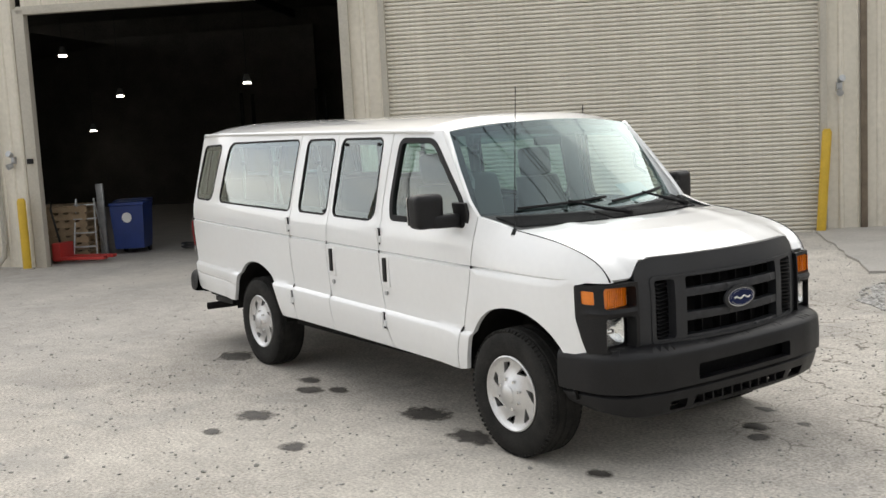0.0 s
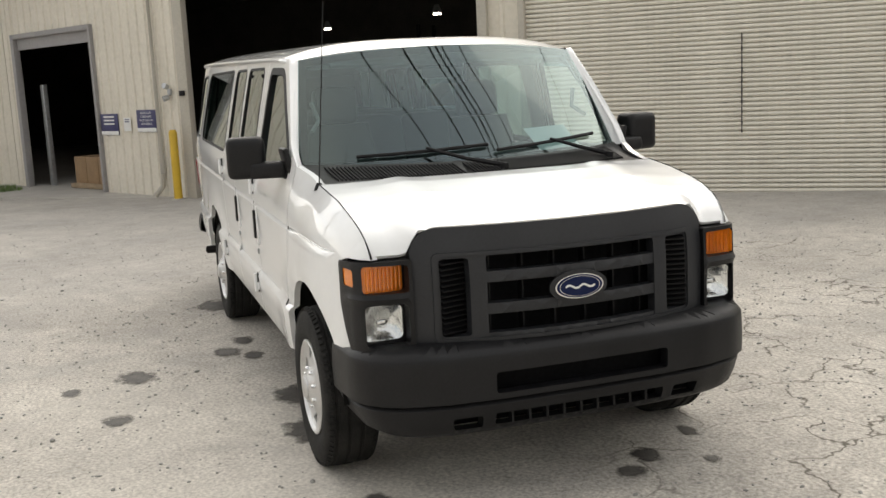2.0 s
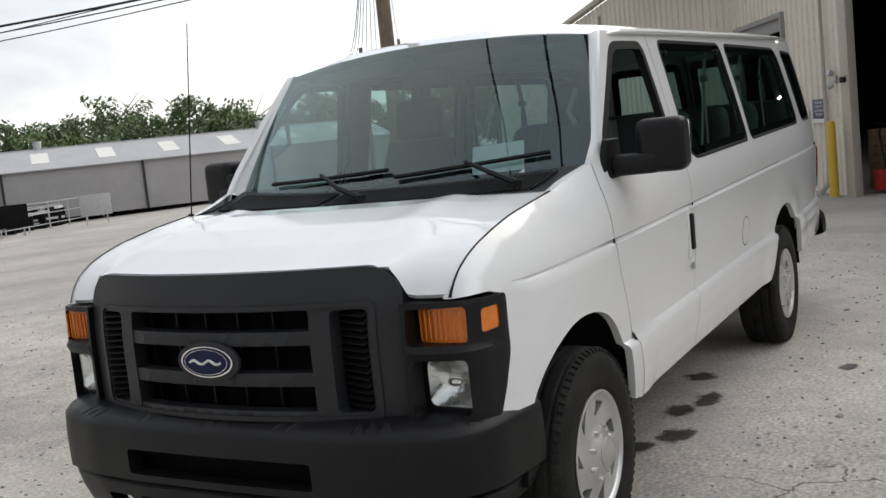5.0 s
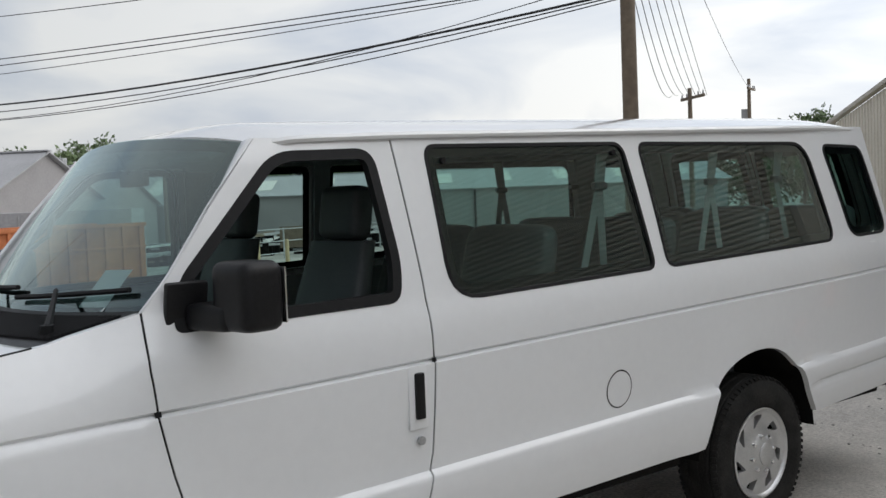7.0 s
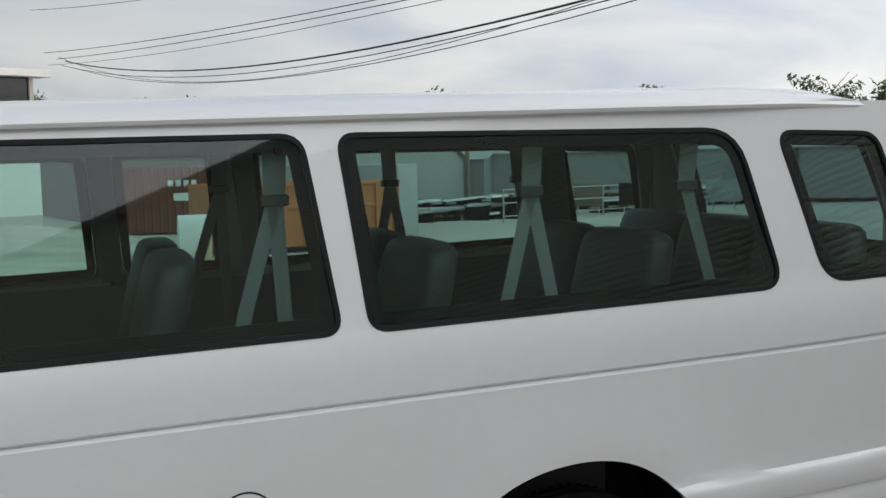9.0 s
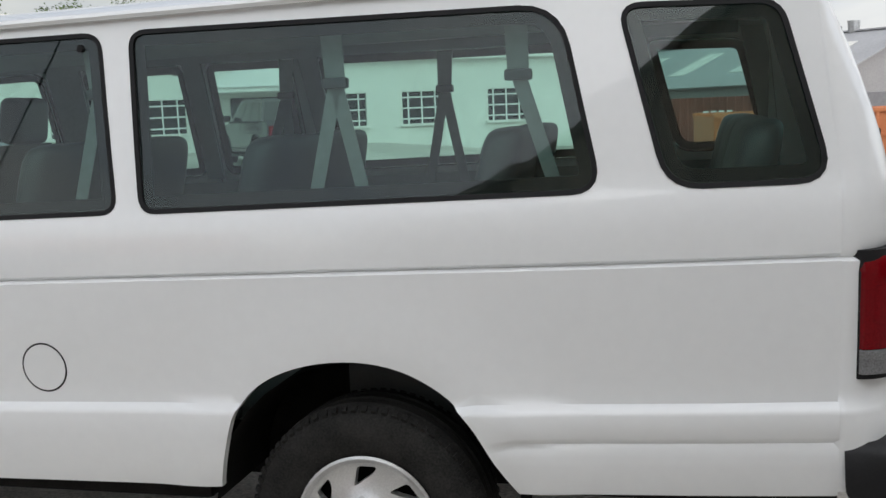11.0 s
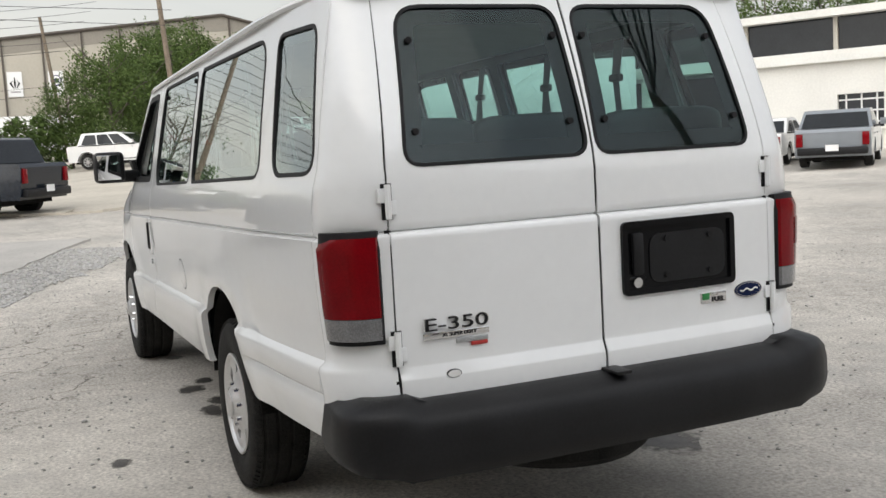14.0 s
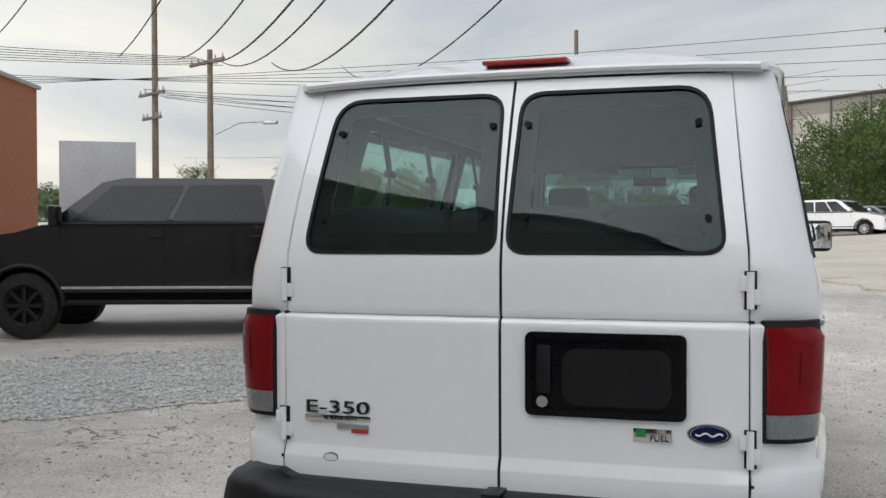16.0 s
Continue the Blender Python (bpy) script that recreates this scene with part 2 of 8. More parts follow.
M["beige"] = mat("beige_cladding", (0.40, 0.37, 0.31), 0.6, vary=0.06, scale=0.3)
M["black_car"] = mat("black_car_paint", (0.005, 0.005, 0.007), 0.2, vary=0.2, scale=2, coat=0.5, spec=0.35)
M["navy_car"] = mat("dark_blue_car_paint", (0.008, 0.012, 0.019), 0.22, vary=0.1, coat=0.2, spec=0.35)
M["white_car"] = mat("white_car_paint", (0.74, 0.74, 0.73), 0.3, vary=0.04, coat=0.8)
M["grey_car"] = mat("grey_car_paint", (0.20, 0.22, 0.24), 0.3, vary=0.08, coat=0.8)
M["red_car"] = mat("red_car_paint", (0.30, 0.016, 0.018), 0.3, vary=0.1, coat=0.8)
M["maroon_car"] = mat("maroon_car_paint", (0.10, 0.010, 0.016), 0.25, vary=0.1, coat=0.9)
M["sign_blue"] = mat("sign_blue", (0.035, 0.035, 0.12), 0.4, vary=0.1)
M["white_plastic"] = mat("white_plastic", (0.75, 0.75, 0.74), 0.5, vary=0.03)
M["cardboard"] = mat("cardboard", (0.28, 0.18, 0.10), 0.85, vary=0.15)
M["rust"] = mat("rusty_red_steel", (0.16, 0.045, 0.03), 0.7, vary=0.25, scale=2)
M["lamp_glow"] = bpy.data.materials.new("lamp_glow")
M["lamp_glow"].use_nodes = True
e_ = M["lamp_glow"].node_tree.nodes["Principled BSDF"]
e_.inputs["Emission Color"].default_value, e_.inputs["Emission Strength"].default_value = (1, 0.97, 0.9, 1), 6.0


CRACKED = [(-0.3, 2.3, 1.7), (0.9, 1.2, 1.3), (-1.0, 3.9, 1.9), (1.8, 1.6, 1.4), (-3.5, 4.6, 1.0)]


def ground_material():
    """Worn pale concrete and asphalt with grey gravel patches, dust and hairline cracks."""
    m = bpy.data.materials.new("worn_yard")
    m.use_nodes = True
    n, l = m.node_tree.nodes, m.node_tree.links
    b = n["Principled BSDF"]
    b.inputs["Roughness"].default_value = 0.9
    b.inputs["Specular IOR Level"].default_value = 0.25
    g = n.new("ShaderNodeNewGeometry")

    def nz(s, d=5, r=0.55, dist=0.0):
        t = n.new("ShaderNodeTexNoise")
        t.inputs["Scale"].default_value, t.inputs["Detail"].default_value, t.inputs["Roughness"].default_value, t.inputs["Distortion"].default_value = s, d, r, dist
        l.new(g.outputs["Position"], t.inputs["Vector"])
        return t.outputs["Fac"]

    def ramp(f, p0, c0, p1, c1):
        r = n.new("ShaderNodeValToRGB")
        r.color_ramp.elements[0].position, r.color_ramp.elements[1].position = p0, p1
        r.color_ramp.elements[0].color, r.color_ramp.elements[1].color = (*c0, 1), (*c1, 1)
        l.new(f, r.inputs[0])
        return r.outputs[0]

    def mix(f, a, c, mode="MIX"):
        x = n.new("ShaderNodeMix")
        x.data_type, x.blend_type = "RGBA", mode
        if isinstance(f, float):
            x.inputs[0].default_value = f
        else:
            l.new(f, x.inputs[0])
        l.new(a, x.inputs[6]), l.new(c, x.inputs[7])
        return x.outputs[2]

    base = ramp(nz(0.35, 6), 0.35, (0.38, 0.36, 0.33), 0.65, (0.60, 0.57, 0.52))
    grain = ramp(nz(45, 4, 0.7), 0.32, (0.56, 0.56, 0.56), 0.68, (1.38, 1.38, 1.38))
    col = mix(1.0, base, grain, "MULTIPLY")
    col = mix(1.0, col, ramp(nz(5.5, 5, 0.65, 0.8), 0.34, (0.87, 0.855, 0.84), 0.66, (1.10, 1.09, 1.07)), "MULTIPLY")
    # darker smooth asphalt streaks
    streak = ramp(nz(0.9, 4, 0.6, 1.5), 0.52, (0, 0, 0), 0.72, (1, 1, 1))
    dk = ramp(nz(3.0, 4), 0.3, (0.28, 0.27, 0.255), 0.7, (0.38, 0.365, 0.345))
    sv = n.new("ShaderNodeMath")
    sv.operation = "MULTIPLY"
    sv.inputs[1].default_value = 0.45
    l.new(streak, sv.inputs[0])
    col = mix(sv.outputs[0], col, dk)
    # older grey asphalt beyond the concrete
    sx = n.new("ShaderNodeSeparateXYZ")
    l.new(g.outputs["Position"], sx.inputs[0])
    wv = n.new("ShaderNodeMath")
    wv.operation, wv.inputs[1].default_value = "MULTIPLY_ADD", 2.6
    l.new(nz(0.7, 4), wv.inputs[0]), l.new(sx.outputs["X"], wv.inputs[2])
    am = n.new("ShaderNodeMapRange")
    am.inputs[1].default_value, am.inputs[2].default_value, am.inputs[3].default_value, am.inputs[4].default_value = -2.6, -4.4, 0.0, 0.5
    l.new(wv.outputs[0], am.inputs[0])
    col = mix(am.outputs[0], col, mix(1.0, dk, ramp(nz(60, 3, 0.7), 0.35, (0.86, 0.86, 0.86), 0.65, (1.14, 1.14, 1.14)), "MULTIPLY"))
    # pale dusty wash
    dust = ramp(nz(0.22, 4), 0.5, (0, 0, 0), 0.75, (0.55, 0.55, 0.55))
    pale = ramp(nz(8, 4), 0.3, (0.52, 0.49, 0.435), 0.7, (0.62, 0.58, 0.515))
    col = mix(dust, col, pale)
    # specks of grit
    v = n.new("ShaderNodeTexVoronoi")
    v.inputs["Scale"].default_value = 38
    l.new(g.outputs["Position"], v.inputs["Vector"])
    speck = ramp(v.outputs["Distance"], 0.10, (0.62, 0.62, 0.62), 0.22, (1, 1, 1))
    col = mix(ramp(nz(1.3, 3), 0.42, (0, 0, 0), 0.62, (0.9, 0.9, 0.9)), col, mix(1.0, col, speck, "MULTIPLY"))
    # webs of hairline cracks where the slab has broken up
    warp = n.new("ShaderNodeTexNoise")
    warp.inputs["Scale"].default_value, warp.inputs["Detail"].default_value = 3.0, 4
    l.new(g.outputs["Position"], warp.inputs["Vector"])
    wmx = n.new("ShaderNodeMix")
    wmx.data_type, wmx.blend_type, wmx.inputs[0].default_value = "RGBA", "LINEAR_LIGHT", 0.22
    l.new(g.outputs["Position"], wmx.inputs[6]), l.new(warp.outputs["Color"], wmx.inputs[7])
    ck = n.new("ShaderNodeTexVoronoi")
    ck.feature, ck.inputs["Scale"].default_value = "DISTANCE_TO_EDGE", 1.7
    l.new(wmx.outputs[2], ck.inputs["Vector"])
    line = ramp(ck.outputs["Distance"], 0.004, (0.30, 0.29, 0.27), 0.016, (1, 1, 1))
    mask = None
    for cx_, cy_, rr in CRACKED:
        ds = n.new("ShaderNodeVectorMath")
        ds.operation, ds.inputs[1].default_value = "DISTANCE", (cx_, cy_, 0)
        l.new(g.outputs["Position"], ds.inputs[0])
        mr = n.new("ShaderNodeMapRange")
        mr.inputs[1].default_value, mr.inputs[2].default_value, mr.inputs[3].default_value, mr.inputs[4].default_value = rr * 0.55, rr, 1.0, 0.0
        l.new(ds.outputs["Value"], mr.inputs[0])
        if mask is None:
            mask = mr.outputs[0]
        else:
            mm = n.new("ShaderNodeMath")
            mm.operation = "MAXIMUM"
            l.new(mask, mm.inputs[0]), l.new(mr.outputs[0], mm.inputs[1])
            mask = mm.outputs[0]
    brk = n.new("ShaderNodeMath")
    brk.operation = "MULTIPLY"
    l.new(mask, brk.inputs[0]), l.new(ramp(nz(1.6, 3), 0.40, (0, 0, 0), 0.52, (1, 1, 1)), brk.inputs[1])
    col = mix(brk.outputs[0], col, mix(1.0, col, line, "MULTIPLY"))
    l.new(col, b.inputs["Base Color"])
    bp, bp2 = n.new("ShaderNodeBump"), n.new("ShaderNodeBump")
    bp.inputs["Strength"].default_value, bp.inputs["Distance"].default_value = 0.55, 0.012
    bp2.inputs["Strength"].default_value, bp2.inputs["Distance"].default_value = 0.4, 0.05
    l.new(nz(70, 4, 0.75), bp.inputs["Height"]), l.new(nz(2.0, 4), bp2.inputs["Height"])
    l.new(bp2.outputs[0], bp.inputs["Normal"]), l.new(bp.outputs[0], b.inputs["Normal"])
    return m


M["yard"] = ground_material()
M["gravel"] = mat("grey_gravel", (0.24, 0.235, 0.225), 0.95, vary=0.5, scale=1.7, rgb2=(0.56, 0.545, 0.52), bump=1.0, bscale=30, fine=0.8)
M["dirt"] = mat("pale_dirt", (0.46, 0.42, 0.35), 0.95, vary=0.12, scale=0.4, rgb2=(0.55, 0.505, 0.43), bump=0.4, bscale=30)
def stain_material():
    """Damp oil soaked into the ground: dark in the middle, fading out raggedly."""
    m = mat("oil_stain", (0.045, 0.04, 0.036), 0.55, vary=0.4, scale=9, rgb2=(0.12, 0.11, 0.10))
    n, l = m.node_tree.nodes, m.node_tree.links
    b, o = n["Principled BSDF"], n["Material Output"]
    co, ln, nz, mr, ad = (n.new("ShaderNode" + k) for k in ("TexCoord", "VectorMath", "TexNoise", "MapRange", "Math"))
    mp = n.new("ShaderNodeVectorMath")
    mp.operation, mp.inputs[1].default_value = "SUBTRACT", (0.5, 0.5, 0.0)
    fl = n.new("ShaderNodeVectorMath")
    fl.operation, fl.inputs[1].default_value = "MULTIPLY", (1, 1, 0)
    ln.operation, ad.operation = "LENGTH", "MULTIPLY_ADD"
    nz.inputs["Scale"].default_value, nz.inputs["Detail"].default_value = 14, 4
    ge = n.new("ShaderNodeNewGeometry")
    l.new(ge.outputs["Position"], nz.inputs["Vector"])
    l.new(co.outputs["Generated"], mp.inputs[0]), l.new(mp.outputs[0], fl.inputs[0]), l.new(fl.outputs[0], ln.inputs[0])
    ad.inputs[1].default_value = 0.55
    l.new(nz.outputs["Fac"], ad.inputs[0]), l.new(ln.outputs["Value"], ad.inputs[2])
    mr.inputs[1].default_value, mr.inputs[2].default_value, mr.inputs[3].default_value, mr.inputs[4].default_value = 0.72, 0.50, 0.0, 0.85
    l.new(ad.outputs[0], mr.inputs[0]), l.new(mr.outputs[0], b.inputs["Alpha"])
    return m


M["stain"] = stain_material()


# ---- mesh helpers ----
def thing(name, label, category, group="", kind="", at=(0, 0, 0), rz=0.0):
    ob = new(name)
    ob.matrix_world = pose(*at, 0, 0, rz)
    return tagged(ob, label, category, group, kind)


def part(name, bm, material, parent=None, label="", sharp=35, smooth=True):
    """Links a bmesh as one mesh object, in its parent's own frame."""
    me = bpy.data.meshes.new(name)
    bmesh.ops.recalc_face_normals(bm, faces=bm.faces)
    bm.to_mesh(me)
    bm.free()
    if smooth:
        me.shade_smooth()
        me.set_sharp_from_angle(angle=radians(sharp))
    me.materials.append(material)
    ob = new(name, me)
    ob.parent = parent
    if label:
        ob["label"] = label
    return ob


def again(ob, parent, m=None):
    """Another object on the same mesh."""
    o = new(ob.name.split(".")[0], ob.data)
    o.parent = parent
    if m is not None:
        o.matrix_basis = m
    if "label" in ob:
        o["label"] = ob["label"]
    return o


def box(bm, c, s, bev=0.0, rot=None, seg=2):
    m = Matrix.Translation(c) @ (rot.to_4x4() if rot else Matrix()) @ Matrix.Diagonal((*s, 1))
    r = bmesh.ops.create_cube(bm, size=1.0, matrix=m)
    if bev:
        es = list({e for v in r["verts"] for e in v.link_edges})
        bmesh.ops.bevel(bm, geom=es, offset=bev, segments=seg, profile=0.6, affect="EDGES", clamp_overlap=True)
    return bm


def rod(bm, a, b, r, r2=None, seg=10, caps=True):
    a, b = Vector(a), Vector(b)
    d = b - a
    m = Matrix.Translation((a + b) / 2) @ d.to_track_quat("Z", "Y").to_matrix().to_4x4()
    bmesh.ops.create_cone(bm, cap_ends=caps, segments=seg, radius1=r, radius2=r if r2 is None else r2, depth=d.length, matrix=m)
    return bm


def tube(bm, pts, r, seg=6):
    pts = [Vector(p) for p in pts]
    rings = []
    for i, p in enumerate(pts):
        d = (pts[min(i + 1, len(pts) - 1)] - pts[max(i - 1, 0)]).normalized()
        q = d.to_track_quat("Z", "Y")
        rr = r[i] if isinstance(r, (list, tuple)) else r
        rings.append([bm.verts.new(p + q @ Vector((rr * math.cos(k * 2 * math.pi / seg), rr * math.sin(k * 2 * math.pi / seg), 0))) for k in range(seg)])
    for a, b in zip(rings, rings[1:]):
        for k in range(seg):
            bm.faces.new((a[k], a[(k + 1) % seg], b[(k + 1) % seg], b[k]))
    bm.faces.new(rings[0][::-1]), bm.faces.new(rings[-1])
    return bm


def grid(bm, f, nu, nv, thick=None):
    """A sheet from f(u, v), u and v from 0 to 1; thick: an offset vector for a second skin."""
    rows = [[bm.verts.new(f(i / nu, j / nv)) for j in range(nv + 1)] for i in range(nu + 1)]
    for i in range(nu):
        for j in range(nv):
            bm.faces.new((rows[i][j], rows[i + 1][j], rows[i + 1][j + 1], rows[i][j + 1]))
    if thick:
        skin(bm, thick)
    return bm


def skin(bm, off):
    """Turns the open edges of a sheet inward by off: the visible thickness of a panel."""
    es = [e for e in bm.edges if e.is_boundary]
    made = {}
    for e in es:
        for v in e.verts:
            if v not in made:
                o = off(v.co) if callable(off) else off
                made[v] = bm.verts.new(v.co + Vector(o))
    for e in es:
        a, b = e.verts
        try:
            bm.faces.new((a, b, made[b], made[a]))
        except ValueError:
            pass


def lathe(bm, prof, seg=40, m=None):
    """prof: (axial, radius) pairs; the axis is Y."""
    m = m or Matrix()
    rings = []
    for y, r in prof:
        rings.append([bm.verts.new(m @ Vector((r * math.cos(k * 2 * math.pi / seg), y, r * math.sin(k * 2 * math.pi / seg)))) for k in range(seg)])
    for a, b in zip(rings, rings[1:]):
        for k in range(seg):
            bm.faces.new((a[k], a[(k + 1) % seg], b[(k + 1) % seg], b[k]))
    return rings


def rnd(pts, r, n=5):
    """A polygon with rounded corners; r: one radius, or one for each corner."""
    out = []
    k = len(pts)
    for i in range(k):
        p, a, b = Vector(pts[i]), Vector(pts[i - 1]), Vector(pts[(i + 1) % k])
        rr = r[i] if isinstance(r, (list, tuple)) else r
        if rr <= 0:
            out.append(tuple(p))
            continue
        u, v = (a - p).normalized(), (b - p).normalized()
        d = min(rr, (a - p).length * 0.49, (b - p).length * 0.49)
        p0, p1 = p + u * d, p + v * d
        for s in range(n + 1):
            t = s / n
            out.append(tuple((1 - t) ** 2 * p0 + 2 * t * (1 - t) * p + t * t * p1))
    return out


def inside(p, poly):
    c, n = False, len(poly)
    for i in range(n):
        (x1, y1), (x2, y2) = poly[i], poly[i - 1]
        if (y1 > p[1]) != (y2 > p[1]) and p[0] < (x2 - x1) * (p[1] - y1) / (y2 - y1) + x1:
            c = not c
    return c


def dense(poly, step):
    out = []
    for i in range(len(poly)):
        a, b = Vector(poly[i]), Vector(poly[(i + 1) % len(poly)])
        k = max(1, int((b - a).length / step))
        out += [tuple(a + (b - a) * (j / k)) for j in range(k)]
    return out


from mathutils.geometry import delaunay_2d_cdt


def np_inside(P, poly):
    c = np.zeros(len(P), bool)
    A_ = np.array(poly)
    for (x1, y1), (x2, y2) in zip(A_, np.roll(A_, 1, 0)):
        if y1 != y2:
            c ^= ((y1 > P[:, 1]) != (y2 > P[:, 1])) & (P[:, 0] < (x2 - x1) * (P[:, 1] - y1) / (y2 - y1) + x1)
    return c


def np_near(P, poly, d):
    A_ = np.array(poly)
    out = np.zeros(len(P), bool)
    for a, b in zip(A_, np.roll(A_, 1, 0)):
        e = b - a
        q = max(1e-12, e @ e)
        t = np.clip(((P - a) @ e) / q, 0, 1)
        out |= ((P - a - t[:, None] * e) ** 2).sum(1) < d * d
    return out


def panel(outline, holes, f, du=0.1, dv=0.05, rows=None, thick=None):
    """A sheet-metal panel: a flat outline with holes, meshed finely and bent onto the surface f(u, v)."""
    bm = bmesh.new()
    loops = [dense(outline, 0.06)] + [dense(h, 0.05) for h in holes]
    vs, es = [], []
    if rows:  # the outline also bends where the pressed lines cross it
        for n_, lp in enumerate(loops):
            out = []
            for a, b in zip(lp, lp[1:] + lp[:1]):
                ga, gb = [a[1] - r(a[0]) for r in rows], [b[1] - r(b[0]) for r in rows]
                ts = sorted(x / (x - y) for x, y in zip(ga, gb) if x * y < 0)
                out.append(a)
                out += [(a[0] + (b[0] - a[0]) * t, a[1] + (b[1] - a[1]) * t) for t in ts if 0.02 < t < 0.98]
            loops[n_] = out
    for lp in loops:
        s = len(vs)
        vs += [Vector(p) for p in lp]
        es += [(s + i, s + (i + 1) % len(lp)) for i in range(len(lp))]
    us, ws = [p[0] for p in outline], [p[1] for p in outline]
    lo_u, hi_u, lo_v, hi_v = min(us), max(us), min(ws), max(ws)
    nu = max(1, int((hi_u - lo_u) / du))
    cand = []
    for i in range(nu + 1):
        u = lo_u + (hi_u - lo_u) * i / nu
        if rows:
            cand += [(u, r(u)) for r in rows]
        else:
            k = max(1, int((hi_v - lo_v) / dv))
            cand += [(u, lo_v + (hi_v - lo_v) * j / k) for j in range(k + 1)]
    P = np.array(cand)
    gap = 0.004 if rows else min(0.012, 0.3 * min(du, dv))
    keep = np_inside(P, loops[0]) & ~np_near(P, loops[0], gap)
    for h in loops[1:]:
        keep &= ~np_inside(P, h) & ~np_near(P, h, gap)
    vs += [Vector(p) for p in P[keep]]
    ov, oe, of, *_ = delaunay_2d_cdt(vs, es, [], 0, 1e-5)
    made = [bm.verts.new(f(v[0], v[1])) for v in ov]
    C = np.array([(sum(ov[i][0] for i in t) / len(t), sum(ov[i][1] for i in t) / len(t)) for t in of])
    good = np_inside(C, loops[0])
    for h in loops[1:]:
        good &= ~np_inside(C, h)
    for t, ok in zip(of, good):
        if ok:
            try:
                bm.faces.new([made[i] for i in t])
            except ValueError:
                pass
    for v in [v for v in bm.verts if not v.link_faces]:
        bm.verts.remove(v)
    if thick:
        skin(bm, thick)
    return bm


def shrink(poly, d):
    """Moves a rounded outline inward by about d."""
    n = len(poly)
    area = sum(poly[i - 1][0] * poly[i][1] - poly[i][0] * poly[i - 1][1] for i in range(n))
    s = 1 if area > 0 else -1
    out = []
    for i in range(n):
        a, b = Vector(poly[i - 1]), Vector(poly[(i + 1) % n])
        t = (b - a)
        t = t.normalized() if t.length > 1e-9 else Vector((1, 0))
        out.append((poly[i][0] - s * t.y * d, poly[i][1] + s * t.x * d))
    return out


def lettering(name, text, size, m, material, parent, depth=0.001, align="CENTER"):
    cu = bpy.data.curves.new(name, "FONT")
    cu.body, cu.size, cu.extrude, cu.align_x, cu.align_y = text, size, depth, align, "CENTER"
    tmp = bpy.data.objects.new(name, cu)
    scene.collection.objects.link(tmp)
    me = bpy.data.meshes.new_from_object(tmp.evaluated_get(bpy.context.evaluated_depsgraph_get()))
    bpy.data.objects.remove(tmp)
    me.materials.clear()
    me.materials.append(material)
    ob = new(name, me)
    ob.parent = parent
    ob.matrix_basis = m
    return ob


# ---- ground ----
def gz(x, y):
    """Height of the yard: level round the van, rising ahead of it, falling to the fenced yard."""
    slope = max(0.0, min(0.036, 0.010 - 0.0019 * y)) + max(0.0, min(0.03, 0.002 * (y - 14)))
    dock = max(0.0, min(1.0, (-y - 6.0) / 8.0))
    a = 0.038 * (1 - 0.7 * dock) * max(0.0, min(x, 15.0) - 1.5) + slope * (1 + 0.4 * dock) * max(0.0, min(x, 75.0) - 15.0 - 7.0 * dock)
    a += 0.06 * max(0.0, min(x, 80.0) - 66.0) * max(0.0, min(1.0, (y + 10.0) / 6.0))
    b = 0.022 * max(0.0, min(-y, 50.0) - 4)
    c = -0.012 * max(0.0, min(-x, 22.0) - 5)
    k = max(-1.0, min(1.0, -0.2 + x * 0.2))
    if k < 0:
        return b * k * 1.1 + c * (1 if b < 0.2 else max(0.0, 1 - (b - 0.2) * 4))
    b *= k
    return math.hypot(a, b) + c * (1 if b < 0.2 else max(0.0, 1 - (b - 0.2) * 4))


def axis_steps(lim, fine, mid, far):
    out = [0.0]
    while out[-1] < lim:
        out.append(out[-1] + (fine if out[-1] < 14 else mid if out[-1] < 70 else far))
    return [-v for v in out[:0:-1]] + out


bm = bmesh.new()
xs = ys = axis_steps(1600, 0.5, 2.0, 120.0)
vs = [[bm.verts.new((x, y, gz(x, y) )) for y in ys] for x in xs]
for i in range(len(xs) - 1):
    for j in range(len(ys) - 1):
        bm.faces.new((vs[i][j], vs[i + 1][j], vs[i + 1][j + 1], vs[i][j + 1]))
ground = tagged(part("ground", bm, M["yard"]), "worn pale concrete and dusty asphalt yard", "ground", kind="structure")


def patch(name, pts, material, label, category, lift=0.012, wob=0.12, step=0.35, kind="structure", seed=0):
    """A thin uneven-edged layer lying on the yard."""
    rg = random.Random(seed)
    poly = dense(pts, 0.3)
    poly = [(x + rg.uniform(-wob, wob), y + rg.uniform(-wob, wob)) for x, y in poly]
    b2 = panel(poly, [], lambda u, v: Vector((u, v, gz(u, v) + lift + 0.006 * noise.noise((u * 3, v * 3, 1)))), step, step, thick=(0, 0, -lift - 0.02))
    return tagged(part(name, b2, material), label, category, kind=kind)


patch("gravel_bed", [(-1.6, 5.0), (0.2, 3.4), (3.0, 2.2), (5.2, 1.0), (7.5, -0.2), (8.0, 1.2), (5.6, 3.0), (3.4, 5.2), (1.8, 7.4), (0.0, 9.6), (-1.4, 11.5), (-2.6, 11.0), (-2.2, 7.2)], M["gravel"], "loose grey gravel strip on the yard", "gravel", 0.01, 0.2, 0.3)
patch("dirt_lot", [(9, -4), (14, -2), (16, 8), (22, 20), (60, 40), (80, 10), (80, -30), (60, -40), (36, -22), (20, -10)], M["dirt"], "pale dusty dirt parking lot", "parking lot", 0.05, 0.6, 2.0)
